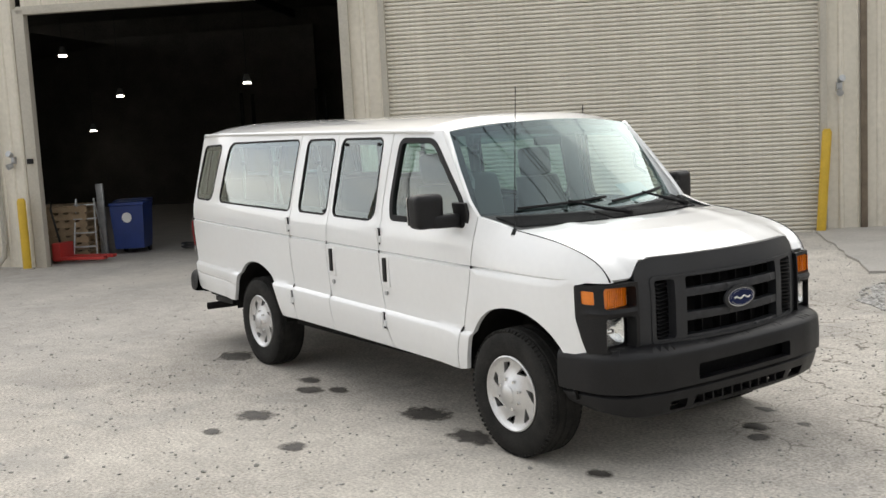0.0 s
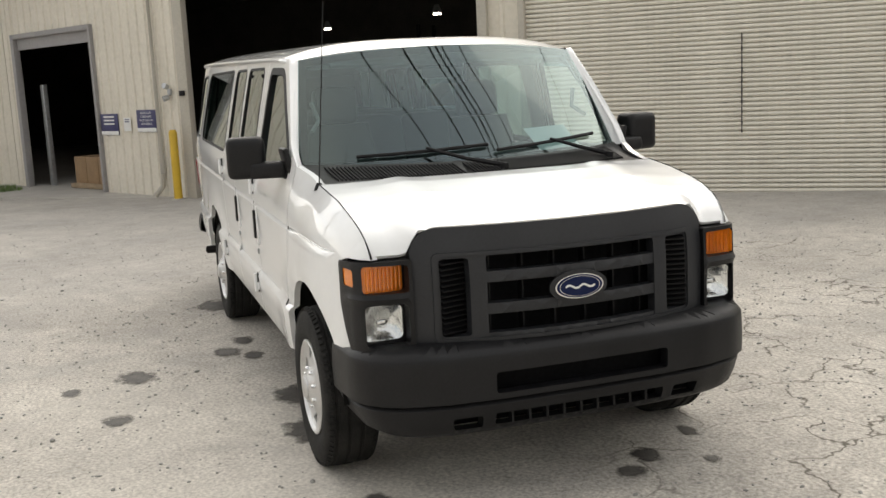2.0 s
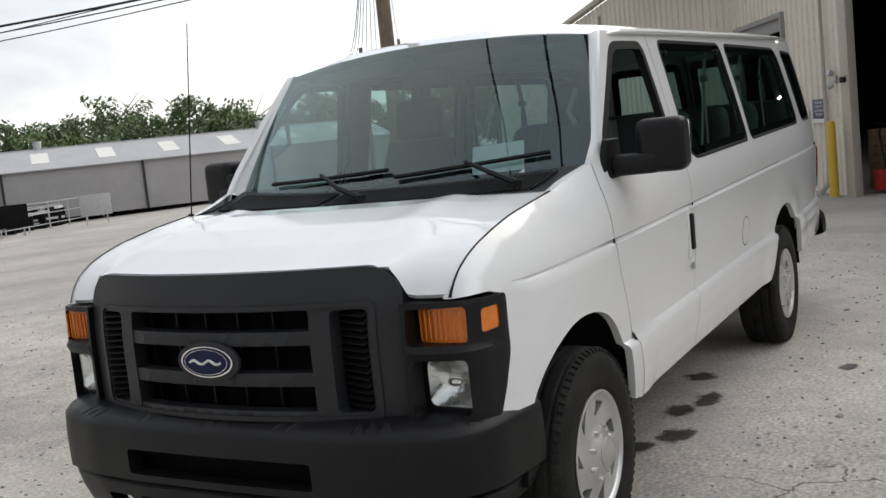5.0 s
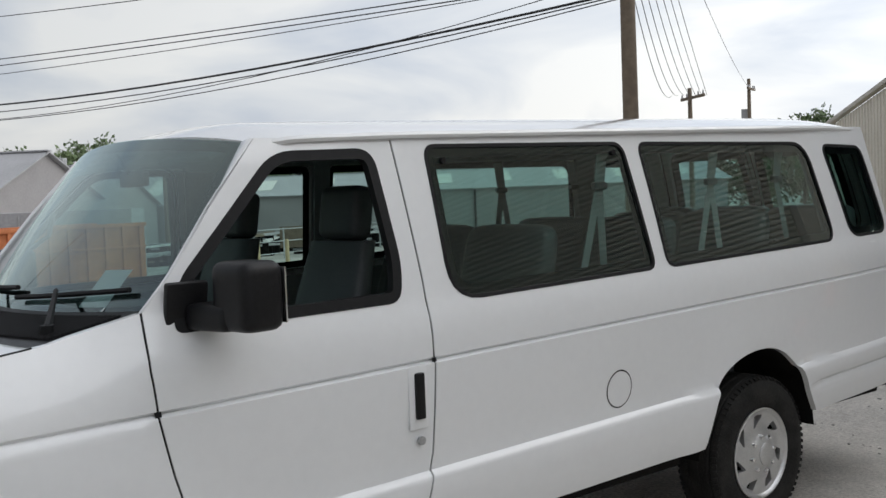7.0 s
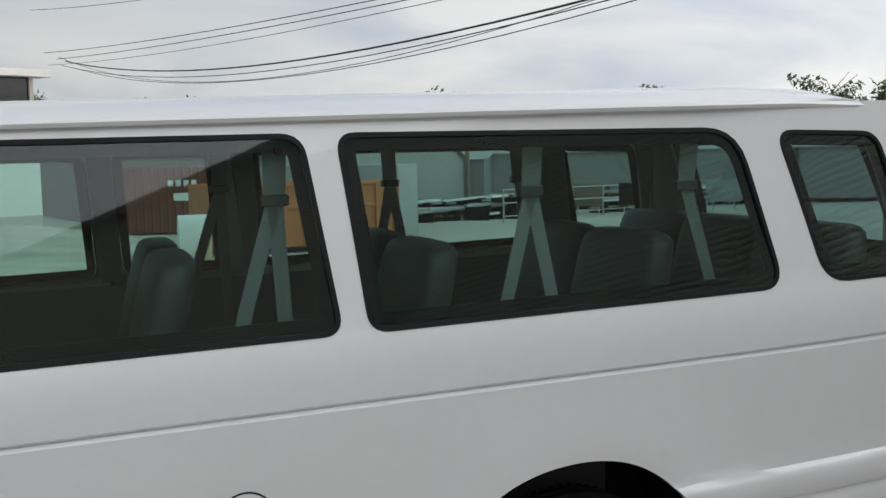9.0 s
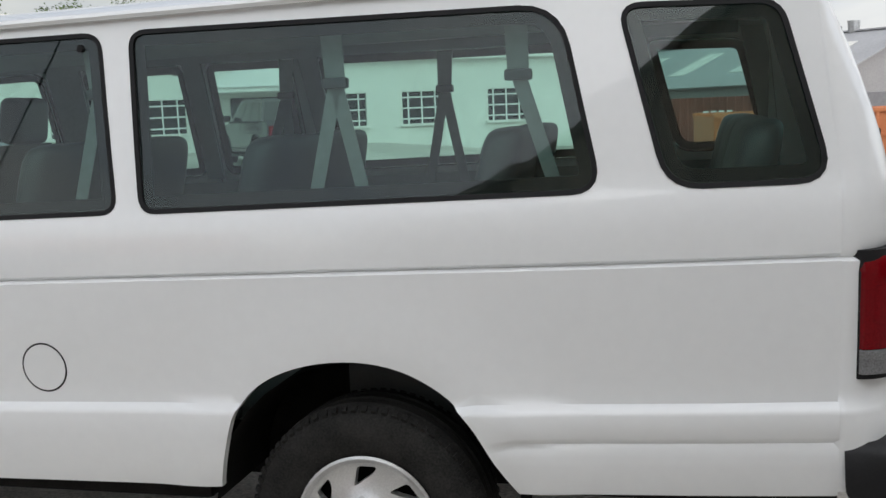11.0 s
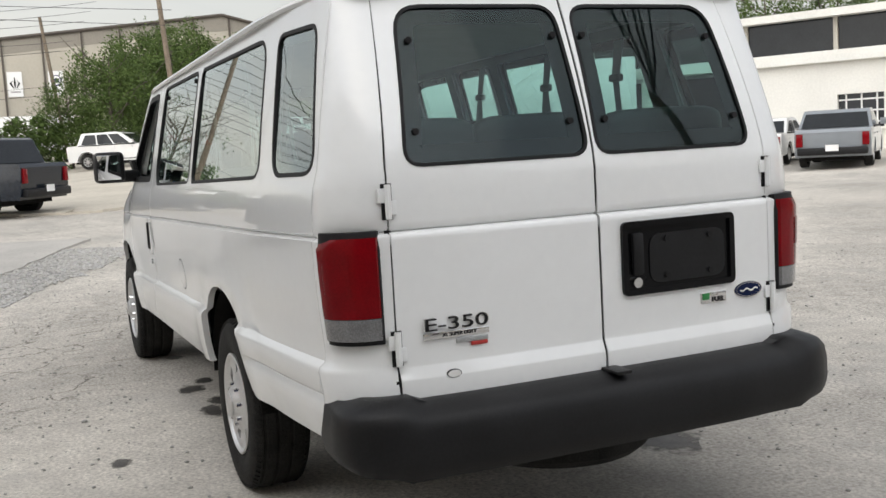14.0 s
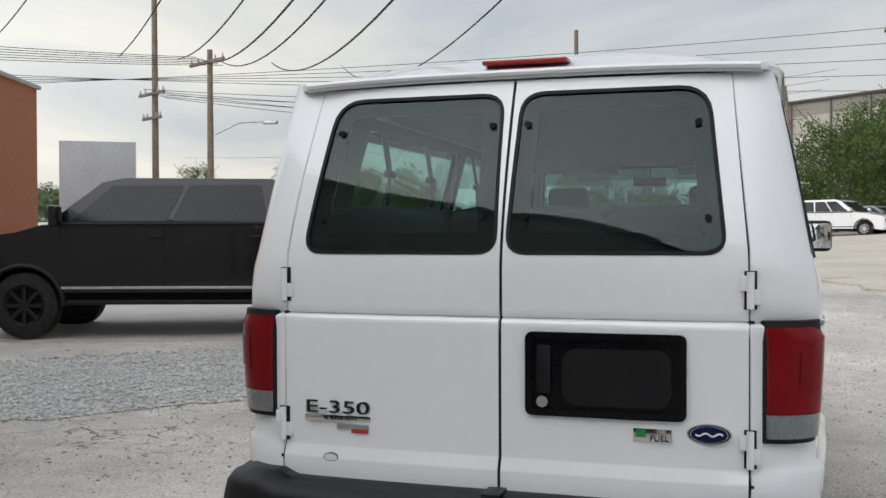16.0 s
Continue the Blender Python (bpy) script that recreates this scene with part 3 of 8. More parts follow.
patch("concrete_apron", [(2.9, 8.6), (3.75, 5.3), (5.4, 2.0), (9.0, 0.6), (9.6, 2.6), (8.2, 6.0), (6.6, 11.0), (4.4, 13.5)], M["concrete"], "pale concrete apron slab under the pickup truck", "slab", 0.035, 0.05, 0.4)
patch("doorstep_slab", [(-5.9, 10.4), (-4.9, 9.2), (-2.3, 6.4), (-1.6, 7.0), (-4.2, 10.6), (-5.2, 11.2)], M["concrete"], "cracked concrete slab before the shutter door", "slab", 0.03, 0.03, 0.3)
# oil stains and damp spots
for k, (x, y, r, q) in enumerate([(-2.38, -1.11, .13, 1.3), (-2.66, -0.97, .12, 1.5), (-2.2, -0.96, .09, 1.5), (-1.15, -0.85, .2, 1.5), (-0.48, -0.95, .19, 1.4), (-1.99, -1.77, .17, 1.2), (-1.85, -2.14, .09, 1.3), (-1.16, -1.89, .12, 1.3), (0.58, -0.85, .1, 1.2), (0.64, 0.47, .11, 1.4), (0.78, 0.3, .09, 1.3), (-4.03, -0.99, .22, 1.2), (0.43, 0.83, .08, 1.2), (0.81, 0.72, .06, 1.2), (-1.39, 0.83, .12, 1.5), (-2.03, 0.81, .1, 1.6), (-1.2, 0.72, .09, 1.4), (-1.83, 0.72, .1, 1.6), (-2.5, 0.66, .12, 1.3), (-0.24, 0.75, .1, 1.2), (-2.82, 1.43, .07, 1.4)]):
    rg = random.Random(k)
    n = 18
    ph = [rg.uniform(0.55, 1.25) for _ in range(n)]
    pts = [(x + r * q * (ph[i] + ph[i - 1]) / 2 * math.cos(2 * math.pi * i / n), y + r * (ph[i] + ph[i - 1]) / 2 * math.sin(2 * math.pi * i / n)) for i in range(n)]
    b2 = bmesh.new()
    b2.faces.new([b2.verts.new((p[0], p[1], gz(*p) + 0.004)) for p in pts])
    tagged(part("oil_stain", b2, M["stain"]), "dark damp oil stain soaked into the concrete", "stain", group="stains on the yard", kind="structure")


# ---- industrial building ----
def ribbed(bm, s0, s1, z0, z1, y=0.0, pitch=0.30, depth=0.028, z1b=None):
    """Trapezoid-ribbed metal cladding from s0 to s1; the top may slope from z1 to z1b."""
    z1b = z1 if z1b is None else z1b
    pts = []
    s = math.floor(s0 / pitch) * pitch
    while s < s1 + pitch:
        for o, d in ((0.0, 0.0), (0.16, 0.0), (0.185, -depth), (0.235, -depth), (0.26, 0.0)):
            if s0 < s + o < s1:
                pts.append((s + o, d))
        s += pitch
    pts = [(s0, 0.0)] + pts + [(s1, 0.0)]
    top = lambda q: z1 + (z1b - z1) * (q - s0) / (s1 - s0)
    lo = [bm.verts.new((p, y + d, z0)) for p, d in pts]
    hi = [bm.verts.new((p, y + d, top(p))) for p, d in pts]
    for i in range(len(pts) - 1):
        bm.faces.new((lo[i], lo[i + 1], hi[i + 1], hi[i]))
    # back skin and edges
    b0, b1, t0, t1 = (bm.verts.new(p) for p in ((s0, y + 0.12, z0), (s1, y + 0.12, z0), (s0, y + 0.12, top(s0)), (s1, y + 0.12, top(s1))))
    bm.faces.new((b1, b0, t0, t1)), bm.faces.new((lo[0], hi[0], t0, b0)), bm.faces.new((lo[-1], b1, t1, hi[-1]))
    return bm


A, RZ1 = (-14.55, -0.2), 48.4
B3 = (-20.62, -3.44)
W1 = thing("wall_east", "tan ribbed metal warehouse wall with two large doorways", "wall", kind="structure", at=(*A, -0.15), rz=RZ1)
bm = bmesh.new()
ribbed(bm, 5.98, 6.5, 0, 6.6)
ribbed(bm, 13.78, 14.3, 0, 6.6)
ribbed(bm, 14.42, 26, 0, 6.6)
ribbed(bm, 0.15, 5.98, 4.55, 6.6)
ribbed(bm, 6.5, 13.78, 5.2, 6.6)
part("cladding", bm, M["tan"], W1, sharp=20)
bm = bmesh.new()
for c, s in (((0.13, -0.02, 2.3), (0.2, 0.16, 4.6)), ((5.9, -0.02, 2.3), (0.16, 0.16, 4.6)), ((3.0, -0.02, 4.57), (5.8, 0.16, 0.14)), ((6.55, -0.03, 2.6), (0.1, 0.16, 5.2)), ((13.72, -0.03, 2.6), (0.1, 0.16, 5.2)), ((14.36, 0.03, 3.3), (0.13, 0.1, 6.6))):
    box(bm, c, s, 0.006)
part("door_frame", bm, M["tan_trim"], W1)
bm = bmesh.new()
box(bm, (14.36, -0.045, 2.1), (0.1, 0.05, 4.0), 0.004)
part("post", bm, M["wood"], W1, "weathered timber strip")
bm = bmesh.new()
ribbed(bm, 0, 26, 6.55, 6.7, -0.1, 30, 0.0)
part("eave_trim", bm, M["tan_trim"], W1)

W2 = thing("wall_angle", "tan ribbed metal wall beside a smaller doorway", "wall", kind="structure", at=(*B3, -0.17), rz=28.1)
bm = bmesh.new()
ribbed(bm, 0.0, 0.5, 0, 6.0)
ribbed(bm, 3.95, 6.82, 0.02, 6.6)
ribbed(bm, 0.5, 3.95, 3.42, 6.0, z1b=6.4)
part("cladding", bm, M["tan"], W2, sharp=20)
bm = bmesh.new()
for c, s in (((0.55, -0.01, 1.7), (0.14, 0.14, 3.4)), ((3.92, -0.01, 1.7), (0.08, 0.14, 3.4)), ((2.2, -0.01, 3.36), (3.4, 0.14, 0.1)), ((2.2, 0.04, 3.2), (3.3, 0.06, 0.26))):
    box(bm, c, s, 0.006)
part("door_frame", bm, M["grey_shed"], W2)
bm = bmesh.new()
tube(bm, [(6.2, -0.09, 5.9), (6.2, -0.09, 0.5), (6.16, -0.10, 0.25), (6.05, -0.2, 0.08)], 0.05, 8)
part("downpipe", bm, M["tan_trim"], W2)
bm = bmesh.new()
box(bm, (0.95, 0.35, 1.15), (0.14, 0.10, 2.3), 0.01)
part("door_track", bm, M["steel"], W2)

W3 = thing("wall_gable", "tan metal gable wall with a louvre vent", "wall", kind="structure", at=(B3[0] - 0.7071 * 17, B3[1] - 0.7071 * 17, -0.25), rz=45)
bm = bmesh.new()
ribbed(bm, 0.0, 16.98, 0, 3.75, z1b=6.05)
part("cladding", bm, M["tan"], W3, sharp=20)
bm = bmesh.new()
box(bm, (8.5, -0.06, 5.02), (17.3, 0.2, 0.14), 0.01, Euler((0, -math.atan(2.3 / 17), 0)).to_matrix())
part("eave_trim", bm, M["tan_trim"], W3)
bm = bmesh.new()
box(bm, (9.98, -0.05, 2.4), (0.09, 0.08, 4.8), 0.01)
part("downpipe", bm, M["tan_trim"], W3)
vent = part("vent", box(bmesh.new(), (8.3, -0.03, 3.1), (0.62, 0.06, 1.0), 0.01), M["tan_trim"], W3)
for i in range(9):
    b2 = box(bmesh.new(), (8.3, -0.075, 2.7 + i * 0.1), (0.52, 0.05, 0.045), 0.004, Euler((0.6, 0, 0)).to_matrix())
    part("slat", b2, M["dark"] if i % 1 else M["steel"], vent)
part("sign_plate", box(bmesh.new(), (10.35, -0.04, 2.55), (0.42, 0.03, 0.42), 0.01), M["steel"], W3, "small grey notice plate")

# inside: concrete floor, dark liner, roof
room = thing("warehouse_interior", "dark unlit warehouse interior", "interior", kind="structure", at=(*A, -0.15), rz=RZ1)
bm = bmesh.new()
box(bm, (6, 9.2, 0.01), (38, 18.2, 0.04))
part("floor", bm, M["concrete"], room)
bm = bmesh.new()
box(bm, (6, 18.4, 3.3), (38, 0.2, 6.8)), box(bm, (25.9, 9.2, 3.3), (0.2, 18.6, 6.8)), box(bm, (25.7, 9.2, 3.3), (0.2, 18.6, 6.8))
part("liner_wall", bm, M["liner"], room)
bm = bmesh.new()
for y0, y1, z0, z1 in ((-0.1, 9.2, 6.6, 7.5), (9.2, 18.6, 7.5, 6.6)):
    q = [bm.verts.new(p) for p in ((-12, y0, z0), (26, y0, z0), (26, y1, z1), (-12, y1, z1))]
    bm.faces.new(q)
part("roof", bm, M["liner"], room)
# the low bay behind the gable wall
bay = thing("gable_bay", "dark unlit bay behind the gable wall", "interior", kind="structure")
bay.matrix_world = W3.matrix_world.copy()
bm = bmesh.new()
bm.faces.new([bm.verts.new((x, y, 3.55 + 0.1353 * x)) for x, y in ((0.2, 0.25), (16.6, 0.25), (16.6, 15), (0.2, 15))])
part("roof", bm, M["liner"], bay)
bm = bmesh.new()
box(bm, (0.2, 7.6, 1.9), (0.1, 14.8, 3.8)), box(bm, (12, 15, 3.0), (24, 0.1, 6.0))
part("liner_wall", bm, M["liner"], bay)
part("floor", box(bmesh.new(), (8.4, 7.6, 0.06), (16.6, 14.8, 0.03)), M["concrete"], bay)
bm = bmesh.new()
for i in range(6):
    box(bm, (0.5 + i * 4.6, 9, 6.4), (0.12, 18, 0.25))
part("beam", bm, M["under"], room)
for x, y, z in ((-3.1, 8.0, 4.5), (1.4, 9.0, 3.6), (-3.4, 12.0, 3.6), (-6.2, 16.0, 2.7), (4.3, 11.0, 4.5)):
    lp = thing("high_bay_lamp", "small lit high-bay lamp hanging in the dark warehouse", "lamp", "warehouse lamps")
    lp.matrix_world = room.matrix_world @ pose(x, y, z)
    part("lens", rod(bmesh.new(), (0, 0, 0), (0, 0, 0.04), 0.11, 0.09, 12), M["lamp_glow"], lp)
    part("reflector", rod(bmesh.new(), (0, 0, 0.045), (0, 0, 0.25), 0.13, 0.05, 12), M["steel"], lp)
    part("hanger", rod(bmesh.new(), (0, 0, 0.25), (0, 0, 6.3 - z), 0.008, seg=5), M["wire"], lp)

# closed roller shutter: every slat a piece
shutter = thing("door_1", "closed cream roller shutter of narrow curved slats", "shutter door", kind="structure", at=(*A, -0.13), rz=RZ1)
bm = bmesh.new()
sl = [(-0.012, 0.0), (-0.030, 0.010), (-0.034, 0.026), (-0.030, 0.044), (-0.012, 0.056), (0.012, 0.060), (0.012, 0.070)]
ra, rb = [bm.verts.new((6.6, y, z)) for y, z in sl], [bm.verts.new((13.68, y, z)) for y, z in sl]
for i in range(len(sl) - 1):
    bm.faces.new((ra[i], rb[i], rb[i + 1], ra[i + 1]))
slat = part("slat", bm, M["shutter"], shutter, sharp=50)
slat.location = (0, 0.03, 0.09)
for i in range(1, 73):
    again(slat, shutter, pose(0, 0.03, 0.09 + i * 0.07))
part("bottom_bar", box(bmesh.new(), (10.14, 0.02, 0.045), (7.08, 0.05, 0.09), 0.006), M["tan_trim"], shutter)
part("backing", box(bmesh.new(), (10.14, 0.08, 2.6), (7.1, 0.03, 5.2)), M["shutter"], shutter)
bm = bmesh.new()
tube(bm, [(9.85, -0.04, 2.4 - i * 0.075) for i in range(20)], [0.012 if i % 2 else 0.006 for i in range(20)], 6)
part("chain", bm, M["wire"], shutter, "dark pull chain")


# ---- passenger van ----
VAN = thing("passenger_van", "white extended passenger van with black bumpers, parked on the yard", "van")
RAKE = 0.024
P_Z = [0.36, 0.42, 0.46, 0.52, 0.60, 0.672, 0.688, 0.704, 0.74, 0.80, 0.88, 0.98, 1.06, 1.101, 1.111, 1.122, 1.20, 1.27, 1.305, 1.33, 1.50, 1.68, 1.86, 1.90, 1.97]
P_Y = [0.945, 0.972, 0.985, 0.996, 1.005, 1.010, 1.005, 0.983, 0.982, 0.987, 0.994, 1.0, 1.003, 1.004, 0.982, 0.997, 0.996, 0.986, 0.975, 0.967, 0.935, 0.898, 0.858, 0.848, 0.83]


def seam_z(x):
    return float(np.interp(x, [-0.34, -0.06, 0.2, 0.38, 0.50, 0.58, 0.64, 0.68, 0.705, 0.718], [1.43, 1.362, 1.328, 1.296, 1.264, 1.234, 1.20, 1.165, 1.13, 1.102]))


def side_y(x, z):
    zz = z + RAKE * x
    y = float(np.interp(zz, P_Z, P_Y))
    if x > -0.42:  # the wing rolls over towards the bonnet
        k = min(1.0, (x + 0.42) / 0.25)
        top = seam_z(x)
        s = max(0.0, min(1.0, (z - 0.98) / max(0.05, top - 0.98)))
        y = y * (1 - k) + k * ((y if zz < 1.0 else 1.0) - (0.115 - 0.045 * max(0.0, min(1.0, (x - 0.3) / 0.4))) * s ** 2.4)
        y -= 0.013 * math.exp(-((zz - 1.111) / 0.007) ** 2) if x < 0.40 else 0.0
        y -= 0.0 if zz < 0.5 else 0.012 * k * math.exp(-((z - 1.0) / 0.10) ** 2)
    if x < -3.92:
        y -= float(np.interp(zz, [0.535, 0.55, 0.573, 0.588, 0.605], [0.0, 0.002, 0.004, 0.016, 0.0]))
    # bulge over the wheels
    for cx in (0.0, -3.505):
        y += 0.016 * math.exp(-((math.hypot(x - cx, z - 0.40) - 0.56) / 0.10) ** 2) * (1 if z > 0.45 else 0.4)
    if x < -4.0:
        y *= 1 - 0.036 * ((-4.0 - x) / 0.85) ** 2
    if x > 0.1:
        y *= 1 - 0.046 * ((x - 0.1) / 0.45) ** 2
    return y


def rear_x(y, z):
    zz = z - 0.12
    x = -5.08 + 0.215 * max(0.0, (z - 1.40) / 0.62) ** 1.35
    x += 0.012 * (1 if zz > 1.117 else 0) + 0.014 * math.exp(-((z - 1.237) / 0.006) ** 2)
    x -= 0.018 * max(0.0, min(1.0, (0.80 - z) / 0.04)) if z < 0.80 else 0.0
    return x + 0.05 * (abs(y) / 0.9) ** 4


side_rows = [lambda u, q=q: q - RAKE * u for q in P_Z] + [lambda u, q=q: q - RAKE * u for q in (1.14, 1.40, 1.60, 1.78, 0.535, 0.55, 0.573, 0.588, 0.608)]
def flow(pts, k=4):
    """The same line, rounded through its points."""
    out = []
    for i in range(len(pts) - 1):
        p0, p1, p2, p3 = (Vector(pts[max(0, min(len(pts) - 1, j))]) for j in (i - 1, i, i + 1, i + 2))
        for t in (n_ / k for n_ in range(k)):
            q = 0.5 * (2 * p1 + (p2 - p0) * t + (2 * p0 - 5 * p1 + 4 * p2 - p3) * t * t + (3 * p1 - p0 - 3 * p2 + p3) * t ** 3)
            out.append((q.x, q.y))
    return out + [tuple(pts[-1])]


ARCH_F = [(-0.44, 0.465), (-0.40, 0.60), (-0.36, 0.70), (-0.29, 0.79), (-0.18, 0.865), (-0.04, 0.90), (0.12, 0.90), (0.26, 0.86), (0.37, 0.79), (0.45, 0.70)]
ARCH_R = [(-3.03, 0.50), (-3.06, 0.62), (-3.11, 0.76), (-3.20, 0.85), (-3.34, 0.905), (-3.50, 0.92), (-3.64, 0.895), (-3.76, 0.83), (-3.85, 0.74), (-3.92, 0.62), (-3.99, 0.525)]
ARCH_F, ARCH_R = flow(ARCH_F), flow(ARCH_R)
FENDER = [(-0.51, 0.455)] + ARCH_F + [(0.60, 0.70), (0.575, 0.78), (0.54, 0.90), (0.548, 1.085), (0.60, 1.10), (0.68, 1.10), (0.716, 1.098)] + [(x, seam_z(x) - 0.004) for x in (0.704, 0.68, 0.64, 0.58, 0.50, 0.38, 0.2, -0.06, -0.2)] + [(-0.33, 1.425), (-0.33, 1.25), (-0.342, 1.10), (-0.38, 0.92), (-0.43, 0.75), (-0.49, 0.58)]
DOOR = [(-0.52, 0.458), (-1.285, 0.475), (-1.35, 0.62), (-1.395, 0.80), (-1.408, 1.13), (-1.402, 1.44), (-1.36, 1.975), (-0.80, 1.965), (-0.60, 1.74), (-0.44, 1.54), (-0.338, 1.425), (-0.338, 1.25), (-0.35, 1.10), (-0.388, 0.92), (-0.438, 0.75), (-0.498, 0.58)]
DOOR_WIN = rnd([(-0.43, 1.36), (-1.29, 1.372), (-1.315, 1.50), (-1.27, 1.925), (-0.86, 1.915), (-0.45, 1.50)], [0.03, 0.05, 0.2, 0.07, 0.08, 0.12])
W2L = rnd([(-1.535, 1.355), (-2.72, 1.385), (-2.645, 1.945), (-1.52, 1.935)], [0.14, 0.05, 0.06, 0.05])
W3L = rnd([(-2.815, 1.385), (-4.24, 1.422), (-4.125, 1.945), (-2.76, 1.945)], [0.05, 0.08, 0.12, 0.05])
W4L = rnd([(-4.43, 1.428), (-4.86, 1.437), (-4.73, 1.925), (-4.30, 1.935)], [0.09, 0.09, 0.06, 0.06])
W2R = rnd([(-1.505, 1.36), (-2.10, 1.375), (-2.06, 1.935), (-1.49, 1.93)], [0.1, 0.06, 0.06, 0.06])
W3R = rnd([(-2.20, 1.378), (-2.655, 1.388), (-2.61, 1.94), (-2.17, 1.938)], [0.06, 0.06, 0.06, 0.06])


def on_side(sg, off=0.0):
    return lambda u, v: Vector((u, sg * (side_y(u, v) + off), v))


def on_pane(sg, off=0.0):
    """The plain leaning plane of the side glass."""
    def f(u, v):
        a, b = side_y(u, 1.40), side_y(u, 1.92)
        return Vector((u, sg * (a + (b - a) * (v - 1.40) / 0.52 + off), v))
    return f


def side_panel(name, sg, outline, holes, material=None, du=0.11):
    return part(name, panel(outline, holes, on_side(sg), du, rows=side_rows, thick=(0, -sg * 0.03, 0)), material or M["paint"], VAN, sharp=50)


def side_window(sg, hole, name="side_window", glassmat="glass_tint", frit=0.044, parent=None, seal=True):
    """Seal, pane and printed black border of a fixed side window."""
    w = part(name, panel(shrink(hole, 0.004), [], on_pane(sg, -0.006), 0.35, 0.3), M[glassmat], parent or VAN, "dark tinted glass pane")
    w.visible_shadow = False
    part("border", panel(shrink(hole, 0.006), [shrink(hole, frit)], on_pane(sg, -0.0072), 0.35, 0.3, thick=(0, -sg * 0.001, 0)), M["frit"], w)
    if seal:
        part("seal", panel(shrink(hole, -0.010), [shrink(hole, 0.005)], on_side(sg, 0.002), 0.3, 0.3, thick=(0, -sg * 0.012, 0)), M["seal"], w)
    return w


REAR_TOP = [(-4.80, 2.045), (-4.4, 2.04), (-3.5, 2.02), (-2.5, 2.0), (-1.4, 1.982)]
for sg in (1, -1):
    side_panel("front_wing", sg, FENDER, [])
    d = side_panel("front_door", sg, DOOR, [DOOR_WIN])
    part("window_frame", panel(shrink(DOOR_WIN, -0.006), [shrink(DOOR_WIN, 0.032)], on_side(sg, 0.003), 0.3, 0.3, thick=(0, -sg * 0.035, 0)), M["seal"], d, "black rubber window frame")
    if sg < 0:
        w = part("side_window", panel(shrink(DOOR_WIN, 0.03), [], on_side(sg, -0.016), 0.3, 0.15), M["glass_tint"], d, "raised door glass")
        w.visible_shadow = False
    # pull handle in its recess, and the lock
    hx, hz = -1.325, 1.025
    y0 = side_y(hx, hz)
    b2 = box(bmesh.new(), (hx, sg * (y0 - 0.004), hz - 0.005), (0.085, 0.02, 0.235), 0.009)
    hd = part("handle_recess", b2, M["paint"], d)
    part("handle", box(bmesh.new(), (hx - 0.004, sg * (y0 + 0.008), hz), (0.04, 0.022, 0.17), 0.008), M["black_plastic"], hd, "black pull handle")
    part("lock", rod(bmesh.new(), (hx - 0.01, sg * (y0 - 0.005), hz - 0.165), (hx - 0.01, sg * (y0 + 0.006), hz - 0.165), 0.016, seg=14), M["steel"], d)

QUARTER_TAIL = [(-3.03, 0.50)] + ARCH_R[1:] + [(-4.885, 0.545), (-4.885, 0.70), (-4.885, 1.2), (-4.885, 1.46), (-4.865, 1.60), (-4.815, 2.045), (-4.4, 2.04), (-3.5, 2.02), (-2.8, 2.006)]
BODY_L = [(-1.293, 0.475)] + QUARTER_TAIL + [(-2.5, 2.0), (-1.368, 1.982), (-1.41, 1.44), (-1.416, 1.13), (-1.403, 0.80), (-1.358, 0.62)]
side_panel("body_side", 1, BODY_L, [W2L, W3L, W4L])
LEAF_A = [(-1.293, 0.475), (-2.13, 0.49), (-2.165, 0.80), (-2.165, 1.15), (-2.15, 1.44), (-2.115, 1.99), (-1.368, 1.978), (-1.41, 1.44), (-1.416, 1.13), (-1.403, 0.80), (-1.358, 0.62)]
LEAF_B = [(-2.138, 0.49), (-2.77, 0.497), (-2.78, 1.1), (-2.775, 1.44), (-2.72, 2.003), (-2.123, 1.99), (-2.158, 1.44), (-2.173, 1.15), (-2.173, 0.80)]
BODY_R = [(-2.778, 0.497)] + QUARTER_TAIL[:-1] + [(-2.728, 2.003), (-2.783, 1.44), (-2.788, 1.1)]
side_panel("body_side", -1, BODY_R, [W3L, W4L])
for leaf, win, hx in ((LEAF_A, W2R, -2.085), (LEAF_B, W3R, None)):
    d = side_panel("cargo_door", -1, leaf, [win])
    side_window(-1, win, parent=d)
    if hx:
        y0 = side_y(hx, 1.04)
        hd = part("handle_recess", box(bmesh.new(), (hx, -(y0 - 0.004), 1.035), (0.085, 0.02, 0.235), 0.009), M["paint"], d)
        part("handle", box(bmesh.new(), (hx - 0.004, -(y0 + 0.008), 1.04), (0.04, 0.022, 0.17), 0.008), M["black_plastic"], hd, "black pull handle")
        part("lock", rod(bmesh.new(), (hx, -(y0 - 0.005), 0.875), (hx, -(y0 + 0.006), 0.875), 0.016, seg=14), M["steel"], d)


def seam(pts, f, w_=0.011, parent=None):
    """The dark rubber-lined gap between two panels."""
    b3 = bmesh.new()
    pts = [Vector(q) for q in pts]
    fine = []
    for a, b in zip(pts, pts[1:]):
        k = max(1, int((b - a).length / 0.05))
        fine += [a + (b - a) * (i / k) for i in range(k)]
    fine.append(pts[-1])
    rows_ = []
    for i, q in enumerate(fine):
        t = (fine[min(i + 1, len(fine) - 1)] - fine[max(i - 1, 0)]).normalized()
        o = Vector((-t.y, t.x)) * w_
        rows_.append([b3.verts.new(f(*(q - o))), b3.verts.new(f(*(q + o)))])
    for a, b in zip(rows_, rows_[1:]):
        b3.faces.new((a[0], a[1], b[1], b[0]))
    return part("panel_gap", b3, M["seal"], parent or VAN)


